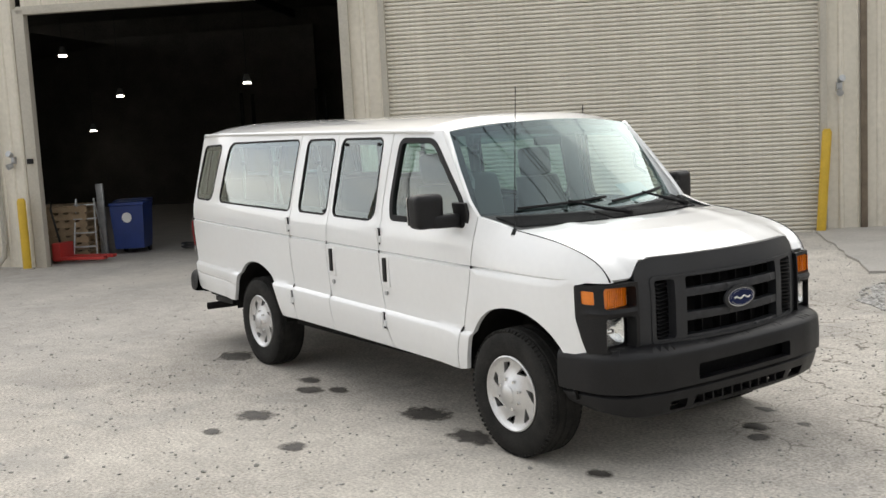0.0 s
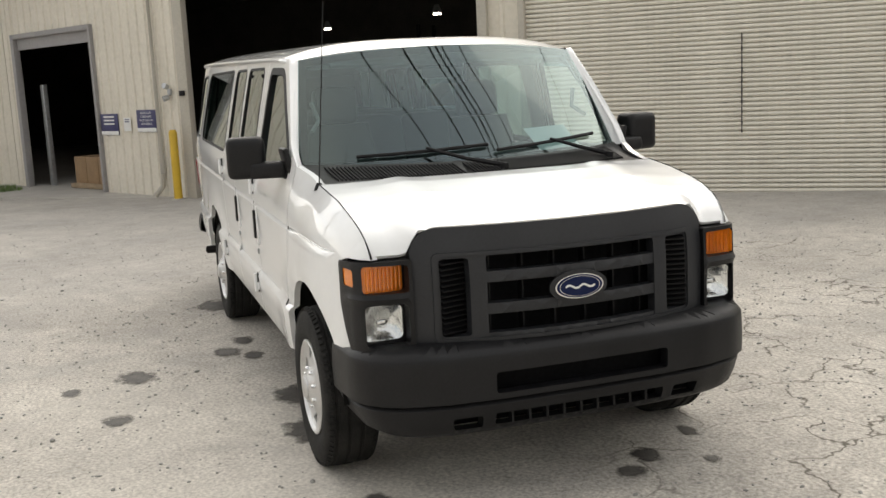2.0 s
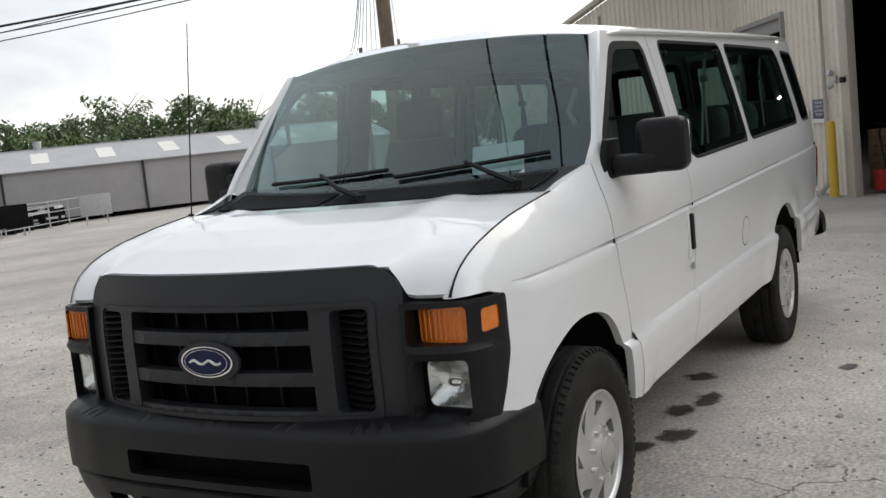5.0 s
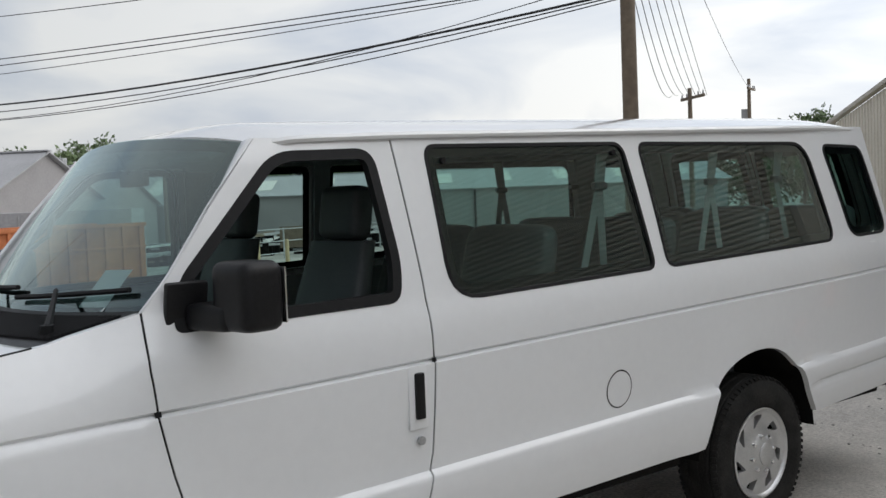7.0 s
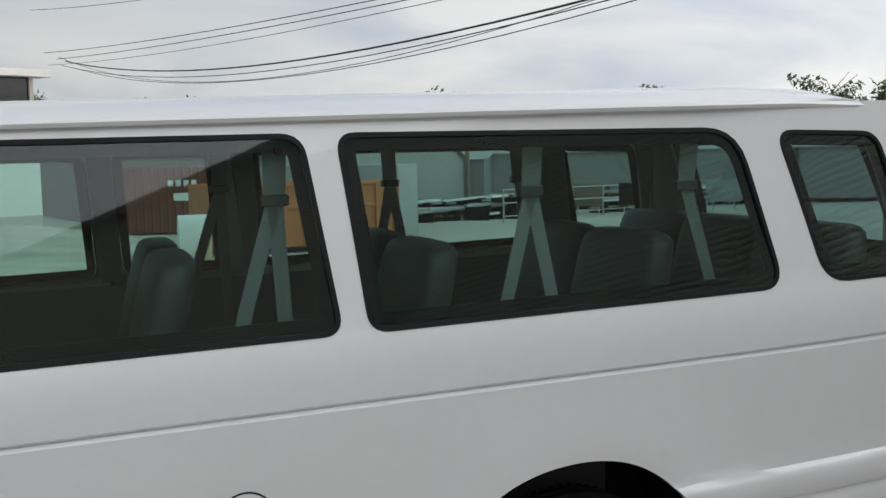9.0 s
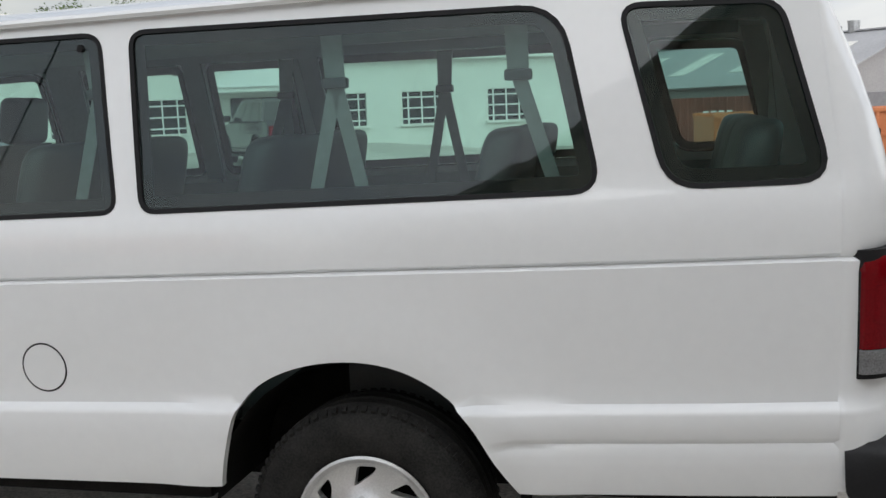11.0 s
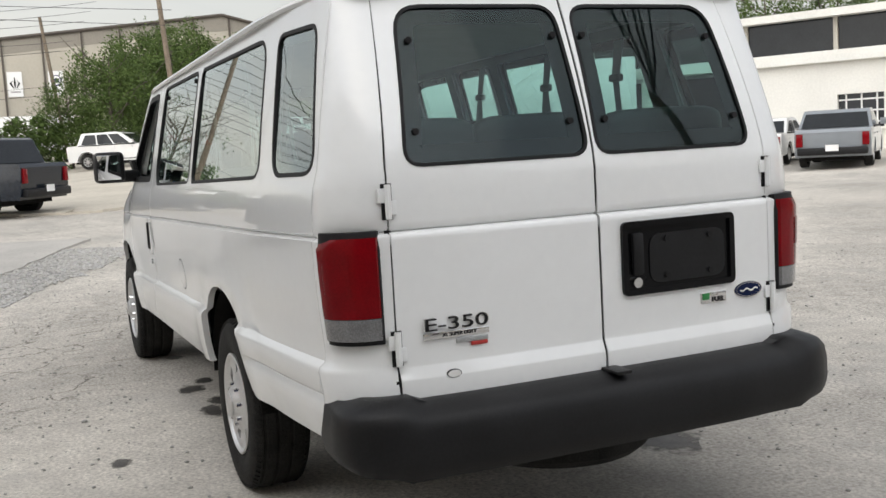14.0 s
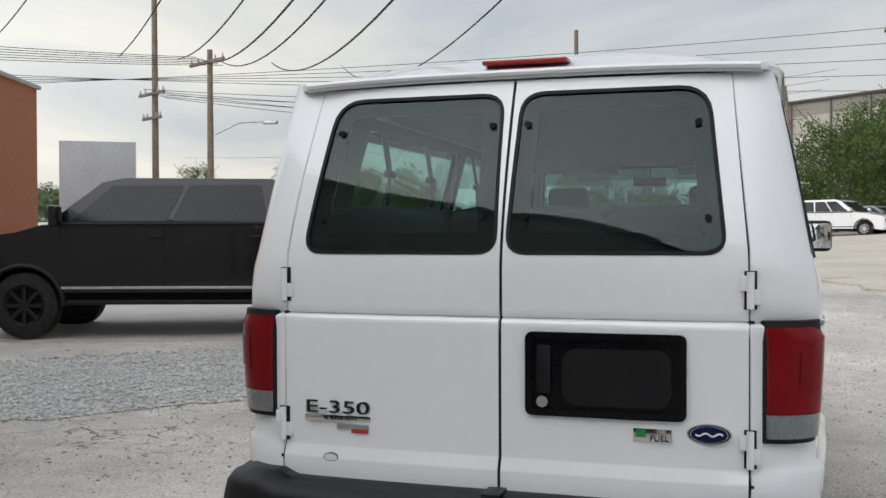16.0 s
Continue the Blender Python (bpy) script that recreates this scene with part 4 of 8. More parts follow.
for sg in (1, -1):
    seam([(-0.516, 0.456), (-0.494, 0.58), (-0.434, 0.75), (-0.384, 0.92), (-0.346, 1.10), (-0.334, 1.25), (-0.334, 1.425)], on_side(sg, -0.006))
    seam([(-1.289, 0.475), (-1.354, 0.62), (-1.399, 0.80), (-1.412, 1.13), (-1.406, 1.44), (-1.364, 1.978)], on_side(sg, -0.006))
    seam(flow([(x, seam_z(x) - 0.002) for x in (-0.02, 0.2, 0.38, 0.50, 0.58, 0.64, 0.68, 0.705, 0.717)], 3), on_side(sg, 0.0005), 0.0026)
seam([(-2.134, 0.49), (-2.169, 0.80), (-2.169, 1.15), (-2.154, 1.44), (-2.119, 1.99)], on_side(-1, -0.006))
seam([(-2.774, 0.497), (-2.784, 1.1), (-2.779, 1.44), (-2.724, 2.003)], on_side(-1, -0.006))


def hinge(p, axis_out, parent=None, h=0.11):
    b2 = bmesh.new()
    o = Vector(axis_out)
    p = Vector(p)
    rod(b2, p + o * 0.016 - Vector((0, 0, h / 2)), p + o * 0.016 + Vector((0, 0, h / 2)), 0.011, seg=10)
    side = o.cross(Vector((0, 0, 1)))
    for k in (-1, 1):
        sz = [abs(side[i]) * 0.028 + abs(o[i]) * 0.014 + (h * 0.42 if i == 2 else 0) for i in range(3)]
        box(b2, p + side * 0.016 * k + o * 0.005 + Vector((0, 0, k * 0.02)), sz, 0.003)
    hg = part("hinge", b2, M["paint"], parent or VAN)
    # dark plate stands for the shaded gap round the hinge leaves
    part("hinge_gap", box(bmesh.new(), p + o * 0.0015, [abs(side[i]) * 0.036 + abs(o[i]) * 0.005 + (h * 1.04 if i == 2 else 0) for i in range(3)], 0.001), M["seal"], hg, "dark plate standing for the gap round the hinge")
    return hg


for x, z in ((-1.405, 1.255), (-1.375, 0.665), (-2.80, 1.275), (-2.79, 0.68)):
    hinge((x, -side_y(x, z), z), (0, -1, 0))
for win in (W2L, W3L, W4L):
    side_window(1, win)
for win in (W3L, W4L):
    side_window(-1, win)
# latch buttons on the flip-out panes
for sg, pts in ((1, [(-1.60, 1.88), (-2.58, 1.905)]), (-1, [(-1.55, 1.89), (-2.0, 1.895), (-2.24, 1.40)])):
    for x, z in pts:
        part("latch_button", rod(bmesh.new(), (x, sg * (side_y(x, z) - 0.012), z), (x, sg * (side_y(x, z) + 0.006), z), 0.012, seg=10), M["seal"], VAN)
# fuel flap
fx, fz = -2.43, 0.88
circ = [(fx + 0.078 * math.cos(a * math.pi / 18), fz + 0.080 * math.sin(a * math.pi / 18)) for a in range(36)]
part("fuel_flap_gap", panel(shrink(circ, -0.004), [shrink(circ, 0.003)], on_side(1, 0.0008), 0.3, 0.3), M["seal"], VAN)
part("fuel_flap", panel(shrink(circ, 0.002), [], on_side(1, 0.0015), 0.06, 0.06, thick=(0, -0.01, 0)), M["paint"], VAN)

# rear corner posts
C_Z = sorted([0.56] + [q + RAKE * 4.82 for q in P_Z if 0.56 < q + RAKE * 4.82 < 2.04] + [1.25, 1.38, 1.56, 1.72, 1.88, 1.95, 2.045])
for sg in (1, -1):
    def corner(u, v, sg=sg):
        z = float(np.interp(v, np.linspace(0, 1, len(C_Z)), C_Z))
        xs_, ys_ = -4.885 + float(np.interp(z, [1.46, 1.60, 2.045], [0.0, 0.02, 0.07])), side_y(-4.88, z)
        ye = float(np.interp(z, [0.5, 1.45, 2.05], [0.762, 0.757, 0.695]))
        xe = rear_x(ye, z)
        a = u * math.pi / 2
        e = 0.62
        return Vector((xs_ + (xe - xs_) * math.sin(a) ** e * (0.35 + 0.65 * u), sg * (ye + (ys_ - ye) * math.cos(a) ** e), z))
    part("corner_post", grid(bmesh.new(), corner, 16, len(C_Z) - 1, (0.03, -sg * 0.02, 0)), M["paint"], VAN, sharp=50)

# rear doors
RW_L = rnd([(0.02, 1.445), (0.685, 1.445), (0.625, 1.965), (0.035, 1.965)], [0.06, 0.06, 0.09, 0.07])
RD_L = [(-0.002, 0.70), (0.752, 0.70), (0.752, 1.30), (0.748, 1.45), (0.695, 2.01), (-0.002, 2.015)]
for sg in (1, -1):
    fm = lambda u, v, o=0.0, sg=sg: Vector((rear_x(u, v) - o, sg * u, v))
    out = [(max(0.004, u) if sg > 0 else max(0.006, u), v) for u, v in RD_L]
    d = part("rear_door", panel(out, [RW_L], fm, 0.08, rows=[lambda u, q=q: q for q in (0.72, 0.757, 0.763, 0.797, 0.803, 0.86, 0.95, 1.05, 1.15, 1.21, 1.225, 1.231, 1.2355, 1.2385, 1.243, 1.249, 1.27, 1.32, 1.40, 1.47, 1.55, 1.63, 1.71, 1.79, 1.87, 1.95)], thick=(0.03, 0, 0)), M["paint"], VAN, sharp=50)
    w = part("rear_window", panel(shrink(RW_L, 0.004), [], lambda u, v: fm(u, v, -0.006), 0.1, 0.1), M["glass_rear"], d, "dark tinted glass pane")
    w.visible_shadow = False
    part("border", panel(shrink(RW_L, 0.005), [shrink(RW_L, 0.062)], lambda u, v: fm(u, v, -0.0082), 0.1, 0.1), M["frit"], w)
    part("seal", panel(shrink(RW_L, -0.008), [shrink(RW_L, 0.004)], lambda u, v: fm(u, v, 0.002), 0.3, 0.3, thick=(0.012, 0, 0)), M["seal"], w)
    for u, v in ((0.06, 1.86), (0.60, 1.85), (0.07, 1.56), (0.635, 1.55)):
        p = fm(u, v)
        part("latch_button", rod(bmesh.new(), p + Vector((0.01, 0, 0)), p - Vector((0.008, 0, 0)), 0.011, seg=10), M["seal"], w)
    for z in (1.335, 0.865):
        hinge((rear_x(0.757, z) - 0.002, sg * 0.757, z), (-1, 0, 0))
    # tail lamp
    def lamp_pt(u, v, off=0.0, sg=sg):
        z = v
        ys_, yi = side_y(-4.86, z) - 0.002, 0.797
        a = u * math.pi / 2
        xe, xs_ = rear_x(0.78, z) - 0.012, -4.935
        c, s = math.cos(a) ** 0.55, math.sin(a) ** 0.55
        p = Vector((xs_ + (xe - xs_) * s * (0.35 + 0.65 * u), (yi + (ys_ - yi) * c), z))
        n = Vector((-s, c, 0)).normalized()
        p += n * off
        return Vector((p.x, sg * p.y, p.z))
    tl = part("tail_lamp", grid(bmesh.new(), lambda u, v: lamp_pt(u, 0.885 + v * 0.36, -0.004), 14, 6, (0.03, -sg * 0.02, 0)), M["seal"], VAN, "black lamp housing")
    part("red_lens", grid(bmesh.new(), lambda u, v: lamp_pt(0.03 + u * 0.965, 0.972 + v * 0.255, 0.004), 14, 8, (0.012, -sg * 0.01, 0)), M["red_lens"], tl, "red lens")
    part("clear_lens", grid(bmesh.new(), lambda u, v: lamp_pt(0.03 + u * 0.965, 0.90 + v * 0.07, 0.004), 14, 4, (0.012, -sg * 0.01, 0)), M["clear_lens"], tl, "clear reversing lens")
    part("red_lens", grid(bmesh.new(), lambda u, v: lamp_pt(0.25 + u * 0.5, 1.05 + v * 0.1, 0.007), 8, 4, (0.006, 0, 0)), M["red_lens"], tl)
for sg in (1, -1):
    seam([(0.757, 0.70), (0.757, 1.30), (0.753, 1.45), (0.70, 2.01)], lambda u, v, sg=sg: Vector((rear_x(u, v) + 0.006, sg * u, v)))
seam([(0.0, 0.70), (0.0, 1.4), (0.0, 2.01)], lambda u, v: Vector((rear_x(u, v) + 0.006, u, v)))
# number-plate pocket
def rx(y, z, o=0.0):
    return Vector((rear_x(y, z) - o, y, z))
PK = rnd([(-0.085, 0.94), (-0.575, 0.94), (-0.575, 1.20), (-0.085, 1.20)], 0.025)
pk = part("plate_pocket", panel(PK, [shrink(PK, 0.022)], lambda u, v: rx(u, v, 0.014), 0.2, 0.2, thick=(0.03, 0, 0)), M["gloss_black"], VAN, "glossy black number-plate pocket")
part("pocket_back", panel(shrink(PK, 0.02), [], lambda u, v: rx(u, v, 0.003), 0.2, 0.2), M["gloss_black"], pk)
PL = rnd([(-0.20, 0.975), (-0.53, 0.975), (-0.53, 1.15), (-0.20, 1.15)], 0.05)
part("plate_backing", panel(PL, [], lambda u, v: rx(u, v, 0.008), 0.2, 0.2, thick=(0.006, 0, 0)), M["black_plastic"], pk)
part("door_handle", box(bmesh.new(), (rear_x(.14, 1.1) - 0.014, -0.145, 1.085), (0.02, 0.045, 0.15), 0.01), M["black_plastic"], pk)
part("lock", rod(bmesh.new(), rx(-0.14, 0.985, 0.0), rx(-0.14, 0.985, 0.02), 0.018, seg=14), M["chrome"], pk)
for y, z in ((-0.27, 1.00), (-0.46, 1.00), (-0.27, 1.13), (-0.46, 1.13)):
    part("screw", rod(bmesh.new(), rx(y, z, 0.0), rx(y, z, 0.016), 0.010, seg=10), M["seal"], pk)
# badges
ROT_R = Matrix.Rotation(radians(-90), 4, "Z") @ Matrix.Rotation(radians(90), 4, "X")
def rear_text(txt, y, z, size, material, parent, o=0.008, depth=0.0012, wide=1.0):
    return lettering("lettering", txt, size, Matrix.Translation(rx(y, z, o)) @ ROT_R @ Matrix.Diagonal((wide, 1, 1, 1)), material, parent, depth)
bd = part("model_badge", box(bmesh.new(), rx(0.555, 0.893, 0.004), (0.006, 0.235, 0.020), 0.002), M["chrome"], VAN, "black and chrome model badge")
rear_text("E-350", 0.555, 0.928, 0.062, M["chrome"], bd, 0.004, 0.003, 1.68)
rear_text("E-350", 0.555, 0.928, 0.058, M["seal"], bd, 0.009, 0.002, 1.72)
rear_text("XL SUPER DUTY", 0.545, 0.893, 0.017, M["seal"], bd, 0.009)
bd = part("stability_badge", box(bmesh.new(), rx(0.50, 0.868, 0.003), (0.005, 0.115, 0.016), 0.002), M["steel"], VAN)
part("mark", box(bmesh.new(), rx(0.475, 0.853, 0.003), (0.005, 0.06, 0.013), 0.002), M["red_paint"], bd, "red mark")
bd = part("fuel_badge", box(bmesh.new(), rx(-0.475, 0.895, 0.003), (0.005, 0.115, 0.04), 0.002), M["chrome"], VAN)
rear_text("FUEL", -0.495, 0.886, 0.026, M["seal"], bd, 0.009)
part("mark", box(bmesh.new(), rx(-0.44, 0.9, 0.006), (0.004, 0.03, 0.024), 0.004), mat("green_badge", (0.02, 0.2, 0.05), 0.4), bd)


def oval(name, c, ry, rz_, ax, parent, rings):
    """A plain oval emblem of stacked discs; ax: outward direction along x."""
    first = None
    for f, off, mt in rings:
        b2 = bmesh.new()
        vs_ = [b2.verts.new((c[0] + ax * off, c[1] + ry * f * math.cos(a * math.pi / 20), c[2] + rz_ * (f - (0.0 if f > 0.95 else 0.06)) * math.sin(a * math.pi / 20))) for a in range(40)]
        b2.faces.new(vs_)
        r = bmesh.ops.extrude_face_region(b2, geom=b2.faces[:])
        bmesh.ops.translate(b2, verts=[v for v in r["geom"] if isinstance(v, bmesh.types.BMVert)], vec=(-ax * 0.012, 0, 0))
        o = part(name if not first else "disc", b2, mt, first or parent)
        first = first or o
    return first


oval("oval_emblem", rx(-0.64, 0.905), 0.066, 0.032, -1, VAN, [(1.0, 0.006, M["chrome"]), (0.93, 0.008, M["badge_blue"]), (0.84, 0.009, M["chrome"]), (0.80, 0.0105, M["badge_blue"])])
wave = lambda x, c, w_, h_: tube(bmesh.new(), [(x, c[0] + w_ * (i / 12 - 0.5), c[1] + h_ * math.sin(i * 1.05)) for i in range(13)], 0.0026 * w_ / 0.075, 5)
part("emblem_mark", wave(rear_x(0.64, 0.905) - 0.011, (-0.64, 0.905), 0.08, 0.0045), M["white_plastic"], VAN, "plain white wavy mark")
oval("oval_emblem", rx(0.575, 0.765), 0.026, 0.014, -1, VAN, [(1.0, 0.003, M["seal"]), (0.9, 0.004, M["white_plastic"])])

# roof with its drip rail
def roof(u, v):
    x = -0.70 + u * (-4.865 + 0.70)
    s = v * 2 - 1
    edge = float(np.interp(x, [-4.87, -4.4, -3.5, -1.4, -0.95, -0.70], [2.035, 2.045, 2.03, 1.99, 1.975, 1.955]))
    hw = float(np.interp(x, [-4.87, -4.72, -4.0, -0.9, -0.70], [0.765, 0.815, 0.848, 0.835, 0.79]))
    crown = 0.085 * min(1.0, (x + 4.87) / 0.25 + 0.15) * min(1.0, (-0.70 - x) / 0.5 + 0.55)
    xx = x + (0.0 if u > 0.02 else -0.0) - (0.11 * s * s * max(0.0, 1 - u / 0.06) if u < 0.06 else 0)
    return Vector((xx, s * hw - 0.015 * max(0.0, min(1.0, (-4.2 - x) / 0.6)), edge + crown * (1 - abs(s) ** 3.2)))
part("roof", grid(bmesh.new(), roof, 60, 30, (0, 0, -0.03)), M["paint"], VAN, sharp=60)
for v in (0, 1):
    b2 = bmesh.new()
    pts = [roof(i / 40, v) + Vector((0, (0.012 if v else -0.012), -0.012)) for i in range(1, 41)]
    tube(b2, pts, 0.014, 6)
    part("drip_rail", b2, M["paint"], VAN)
b2 = bmesh.new()
tube(b2, [roof(1, i / 20) + Vector((-0.008, 0, -0.010)) for i in range(21)], 0.011, 6)
part("rear_drip_rail", b2, M["paint"], VAN)
part("high_brake_lamp", box(bmesh.new(), (-4.82, -0.03, 2.078), (0.09, 0.29, 0.014), 0.006), M["brake_red_toplit"], VAN, "red high-level brake lamp")

# bonnet
def hood(u, v):
    s = v * 2 - 1
    a = abs(s)
    yf = 0.835 * a
    front = float(np.interp(yf, [0, 0.3, 0.55, 0.63, 0.70, 0.78, 0.84], [0.840, 0.819, 0.761, 0.735, 0.729, 0.722, 0.708]))
    back = 0.10 - 0.117 * a ** 2
    x = back + (front - back) * u
    xe = -0.017 + 0.729 * u
    ze = seam_z(xe) - 0.002
    hw = side_y(xe, ze) - 0.003
    zc = float(np.interp(-0.02 + 0.86 * u, [-0.1, 0.15, 0.4, 0.6, 0.7, 0.78, 0.85], [1.362, 1.352, 1.318, 1.275, 1.246, 1.222, 1.205]))
    a0, a1 = 0.55 + 0.215 * u, 1.0 - 0.155 * u ** 2
    k = max(0.0, min(1.0, (a - a0) / (a1 - a0)))
    k = k * k * (3 - 2 * k)
    z = zc + (ze - zc) * k + 0.006 * (1 - a * a) * (1 - u)
    z += 0.010 * math.exp(-((a - 0.60) / 0.07) ** 2) * (1 - u)
    return Vector((x, s * hw, z))
part("bonnet", grid(bmesh.new(), hood, 40, 60, (-0.01, 0, -0.012)), M["paint"], VAN, sharp=60)

# windscreen, its black border and the pillars
def ws(u, v, off=0.0):
    s = v * 2 - 1
    b = Vector((-0.20 - 0.22 * s * s, s * 0.90, 1.385 + 0.025 * s * s))
    t = Vector((-0.665 - 0.11 * s * s, s * 0.795, 2.005 - 0.05 * s * s))
    p = b + (t - b) * u
    return p + Vector((0.75, 0.25 * s, 0.5)).normalized() * (off + 0.012 * math.sin(math.pi * u))
w = part("windscreen", grid(bmesh.new(), ws, 10, 24), M["glass_clear"], VAN, "large raked windscreen")
w.visible_shadow = False
b2 = bmesh.new()
def ring_strip(bm_, f, u0, u1, v0, v1, n=24):
    if v1 - v0 > u1 - u0:
        rr = [[bm_.verts.new(f(u, v0 + (v1 - v0) * i / n)) for u in (u0, (u0 + u1) / 2, u1)] for i in range(n + 1)]
    else:
        rr = [[bm_.verts.new(f(u0 + (u1 - u0) * i / n, v)) for v in (v0, (v0 + v1) / 2, v1)] for i in range(n + 1)]
    for a_, b_ in zip(rr, rr[1:]):
        for k_ in range(2):
            bm_.faces.new((a_[k_], a_[k_ + 1], b_[k_ + 1], b_[k_]))
fo = lambda u, v: ws(u, v, -0.0025)
ring_strip(b2, fo, 0.0, 0.05, 0.0, 1.0), ring_strip(b2, fo, 0.93, 1.0, 0.0, 1.0)
ring_strip(b2, fo, 0.05, 0.93, 0.0, 0.025), ring_strip(b2, fo, 0.05, 0.93, 0.975, 1.0)
part("border", b2, M["frit"], w)
b2 = bmesh.new()
ring_strip(b2, lambda u, v: ws(u, v, -0.004), 0.80, 0.94, 0.02, 0.98)
sb = part("shade_band", b2, M["glass_band"], w, "dark shade band along the top of the glass")
sb.visible_shadow = False
for sg in (1, -1):
    def pillar(u, v, sg=sg):
        a = ws(u, 1.0 if sg > 0 else 0.0)
        x, z = np.interp(u, [0, 0.15, 0.5, 1.0], [-0.334, -0.43, -0.595, -0.80]), np.interp(u, [0, 0.15, 0.5, 1.0], [1.427, 1.535, 1.745, 1.968])
        b = Vector((x, sg * side_y(x, z), z))
        p = a + (b - a) * v
        return p + Vector((0.5, sg * 0.7, 0.1)) * 0.022 * math.sin(math.pi * v) * (1 - 0.3 * u)
    part("a_pillar", grid(bmesh.new(), pillar, 14, 8, (-0.01, -sg * 0.03, -0.01)), M["paint"], VAN, sharp=60)

# cowl with louvres
def cowl(u, v):
    s = v * 2 - 1
    a = Vector((0.11 - 0.117 * s * s, s * 0.872, 1.352 - 0.006 * s * s))
    b = ws(0.02, v, 0.006)
    return a + (b - a) * u + Vector((0, 0, -0.015 * math.sin(math.pi * u)))
cw = part("cowl", grid(bmesh.new(), cowl, 6, 40, (0, 0, -0.03)), M["black_plastic"], VAN, "black louvred cowl panel")
for i in range(84):
    v = 0.06 + 0.88 * i / 83
    if 0.42 < v < 0.44:
        continue
    p, q = cowl(0.3, v), cowl(0.88, v)
    b2 = box(bmesh.new(), (p + q) / 2 + Vector((0, 0, 0.004)), ((q - p).length, 0.006, 0.010), 0.0, (q - p).to_track_quat("X", "Z").to_matrix())
    part("louvre", b2, M["seal"], cw, smooth=False)
# wipers
for y0, y1, px in ((-0.60, 0.06, -0.30), (0.10, 0.72, 0.38)):
    b2 = bmesh.new()
    base = cowl(0.45, (px + 0.865) / 1.73) + Vector((0, 0, 0.02))
    vb = [ws(0.07 + 0.05 * k, (y0 + (y1 - y0) * k) / 1.73 + 0.5, 0.022) for k in (0, 0.25, 0.5, 0.75, 1.0)]
    wp = part("wiper", tube(b2, vb, 0.010, 6), M["seal"], VAN, "black wiper")
    b2 = bmesh.new()
    tube(b2, [cowl(0.5, (y1 * 0.96) / 1.73 + 0.5) + Vector((0.03, 0, 0.02)), cowl(0.7, (y1 * 0.75 + y0 * 0.25) / 1.73 + 0.5) + Vector((0.01, 0, 0.045)), vb[2] + Vector((0.02, 0, 0.018))], [0.014, 0.011, 0.008], 6)
    part("wiper_arm", b2, M["seal"], wp)
    part("pivot", rod(bmesh.new(), cowl(0.5, (y1 * 0.96) / 1.73 + 0.5) + Vector((0.03, 0, -0.01)), cowl(0.5, (y1 * 0.96) / 1.73 + 0.5) + Vector((0.03, 0, 0.03)), 0.022, seg=12), M["seal"], wp)
# aerial
an = part("aerial", rod(bmesh.new(), (-0.035, -0.885, 1.35), (-0.075, -0.80, 2.2), 0.0035, 0.0022, 6), M["seal"], VAN, "thin black whip aerial")
part("aerial_base", rod(bmesh.new(), (-0.03, -0.89, 1.325), (-0.035, -0.884, 1.362), 0.024, 0.012, 12), M["seal"], an)

# grille surround, bars and vents
def gx(y, z):
    return 0.885 - 0.13 * (abs(y) / 0.69) ** 2.2 - 0.16 * max(0.0, z - 0.97) ** 1.3 - 0.10 * max(0.0, z - 1.13)
gf = lambda o=0.0: (lambda u, v: Vector((gx(u, v) + o, u, v)))
G_OUT = rnd([(-0.69, 0.70), (0.69, 0.70), (0.695, 1.15), (0.62, 1.215), (-0.62, 1.215), (-0.695, 1.15)], [0.01, 0.01, 0.06, 0.05, 0.05, 0.06])
G_C = rnd([(-0.395, 0.735), (0.395, 0.735), (0.395, 1.09), (-0.395, 1.09)], 0.015)
G_VL = rnd([(0.465, 0.755), (0.585, 0.755), (0.585, 1.085), (0.465, 1.085)], 0.02)
G_VR = [(-u, v) for u, v in G_VL][::-1]
gr = part("grille_surround", panel(G_OUT, [G_C, G_VL, G_VR], gf(), 0.06, 0.05, thick=(-0.06, 0, 0)), M["grey_plastic"], VAN, "charcoal plastic grille surround", sharp=50)
G_LIP = shrink(G_OUT, 0.075)
part("grille_lip", panel(rnd([(-0.615, 0.73), (0.615, 0.73), (0.615, 1.11), (-0.615, 1.11)], 0.03), [rnd([(-0.595, 0.745), (0.595, 0.745), (0.595, 1.095), (-0.595, 1.095)], 0.03)], gf(0.008), 0.1, 0.1, thick=(-0.02, 0, 0)), M["grey_plastic"], gr)
for z, h in ((1.0, 0.045), (0.865, 0.045), (0.745, 0.032)):
    b2 = panel([(-0.40, z - h / 2), (0.40, z - h / 2), (0.40, z + h / 2), (-0.40, z + h / 2)], [], lambda u, v: Vector((gx(u, v) - 0.004 + 0.010 * (1 - ((v - z) / (h / 2)) ** 2), u, v)), 0.08, h / 4, thick=(-0.05, 0, 0))
    part("grille_bar", b2, M["grey_plastic"], gr)
for k in range(6):
    y = -0.36 + k * 0.144
    part("grille_rib", box(bmesh.new(), (gx(y, 0.9) - 0.10, y, 0.91), (0.05, 0.007, 0.36)), M["black_plastic"], gr)
for sg in (1, -1):
    for k in range(14):
        z = 0.775 + k * 0.0225
        part("vent_slat", box(bmesh.new(), (gx(0.525, z) - 0.035, sg * 0.525, z), (0.03, 0.12, 0.007), 0.0, Euler((0, 0.4, -sg * 0.3)).to_matrix()), M["black_plastic"], gr)
part("radiator", box(bmesh.new(), (0.70, 0, 0.90), (0.04, 1.22, 0.46)), M["dark"], VAN, "black radiator core")
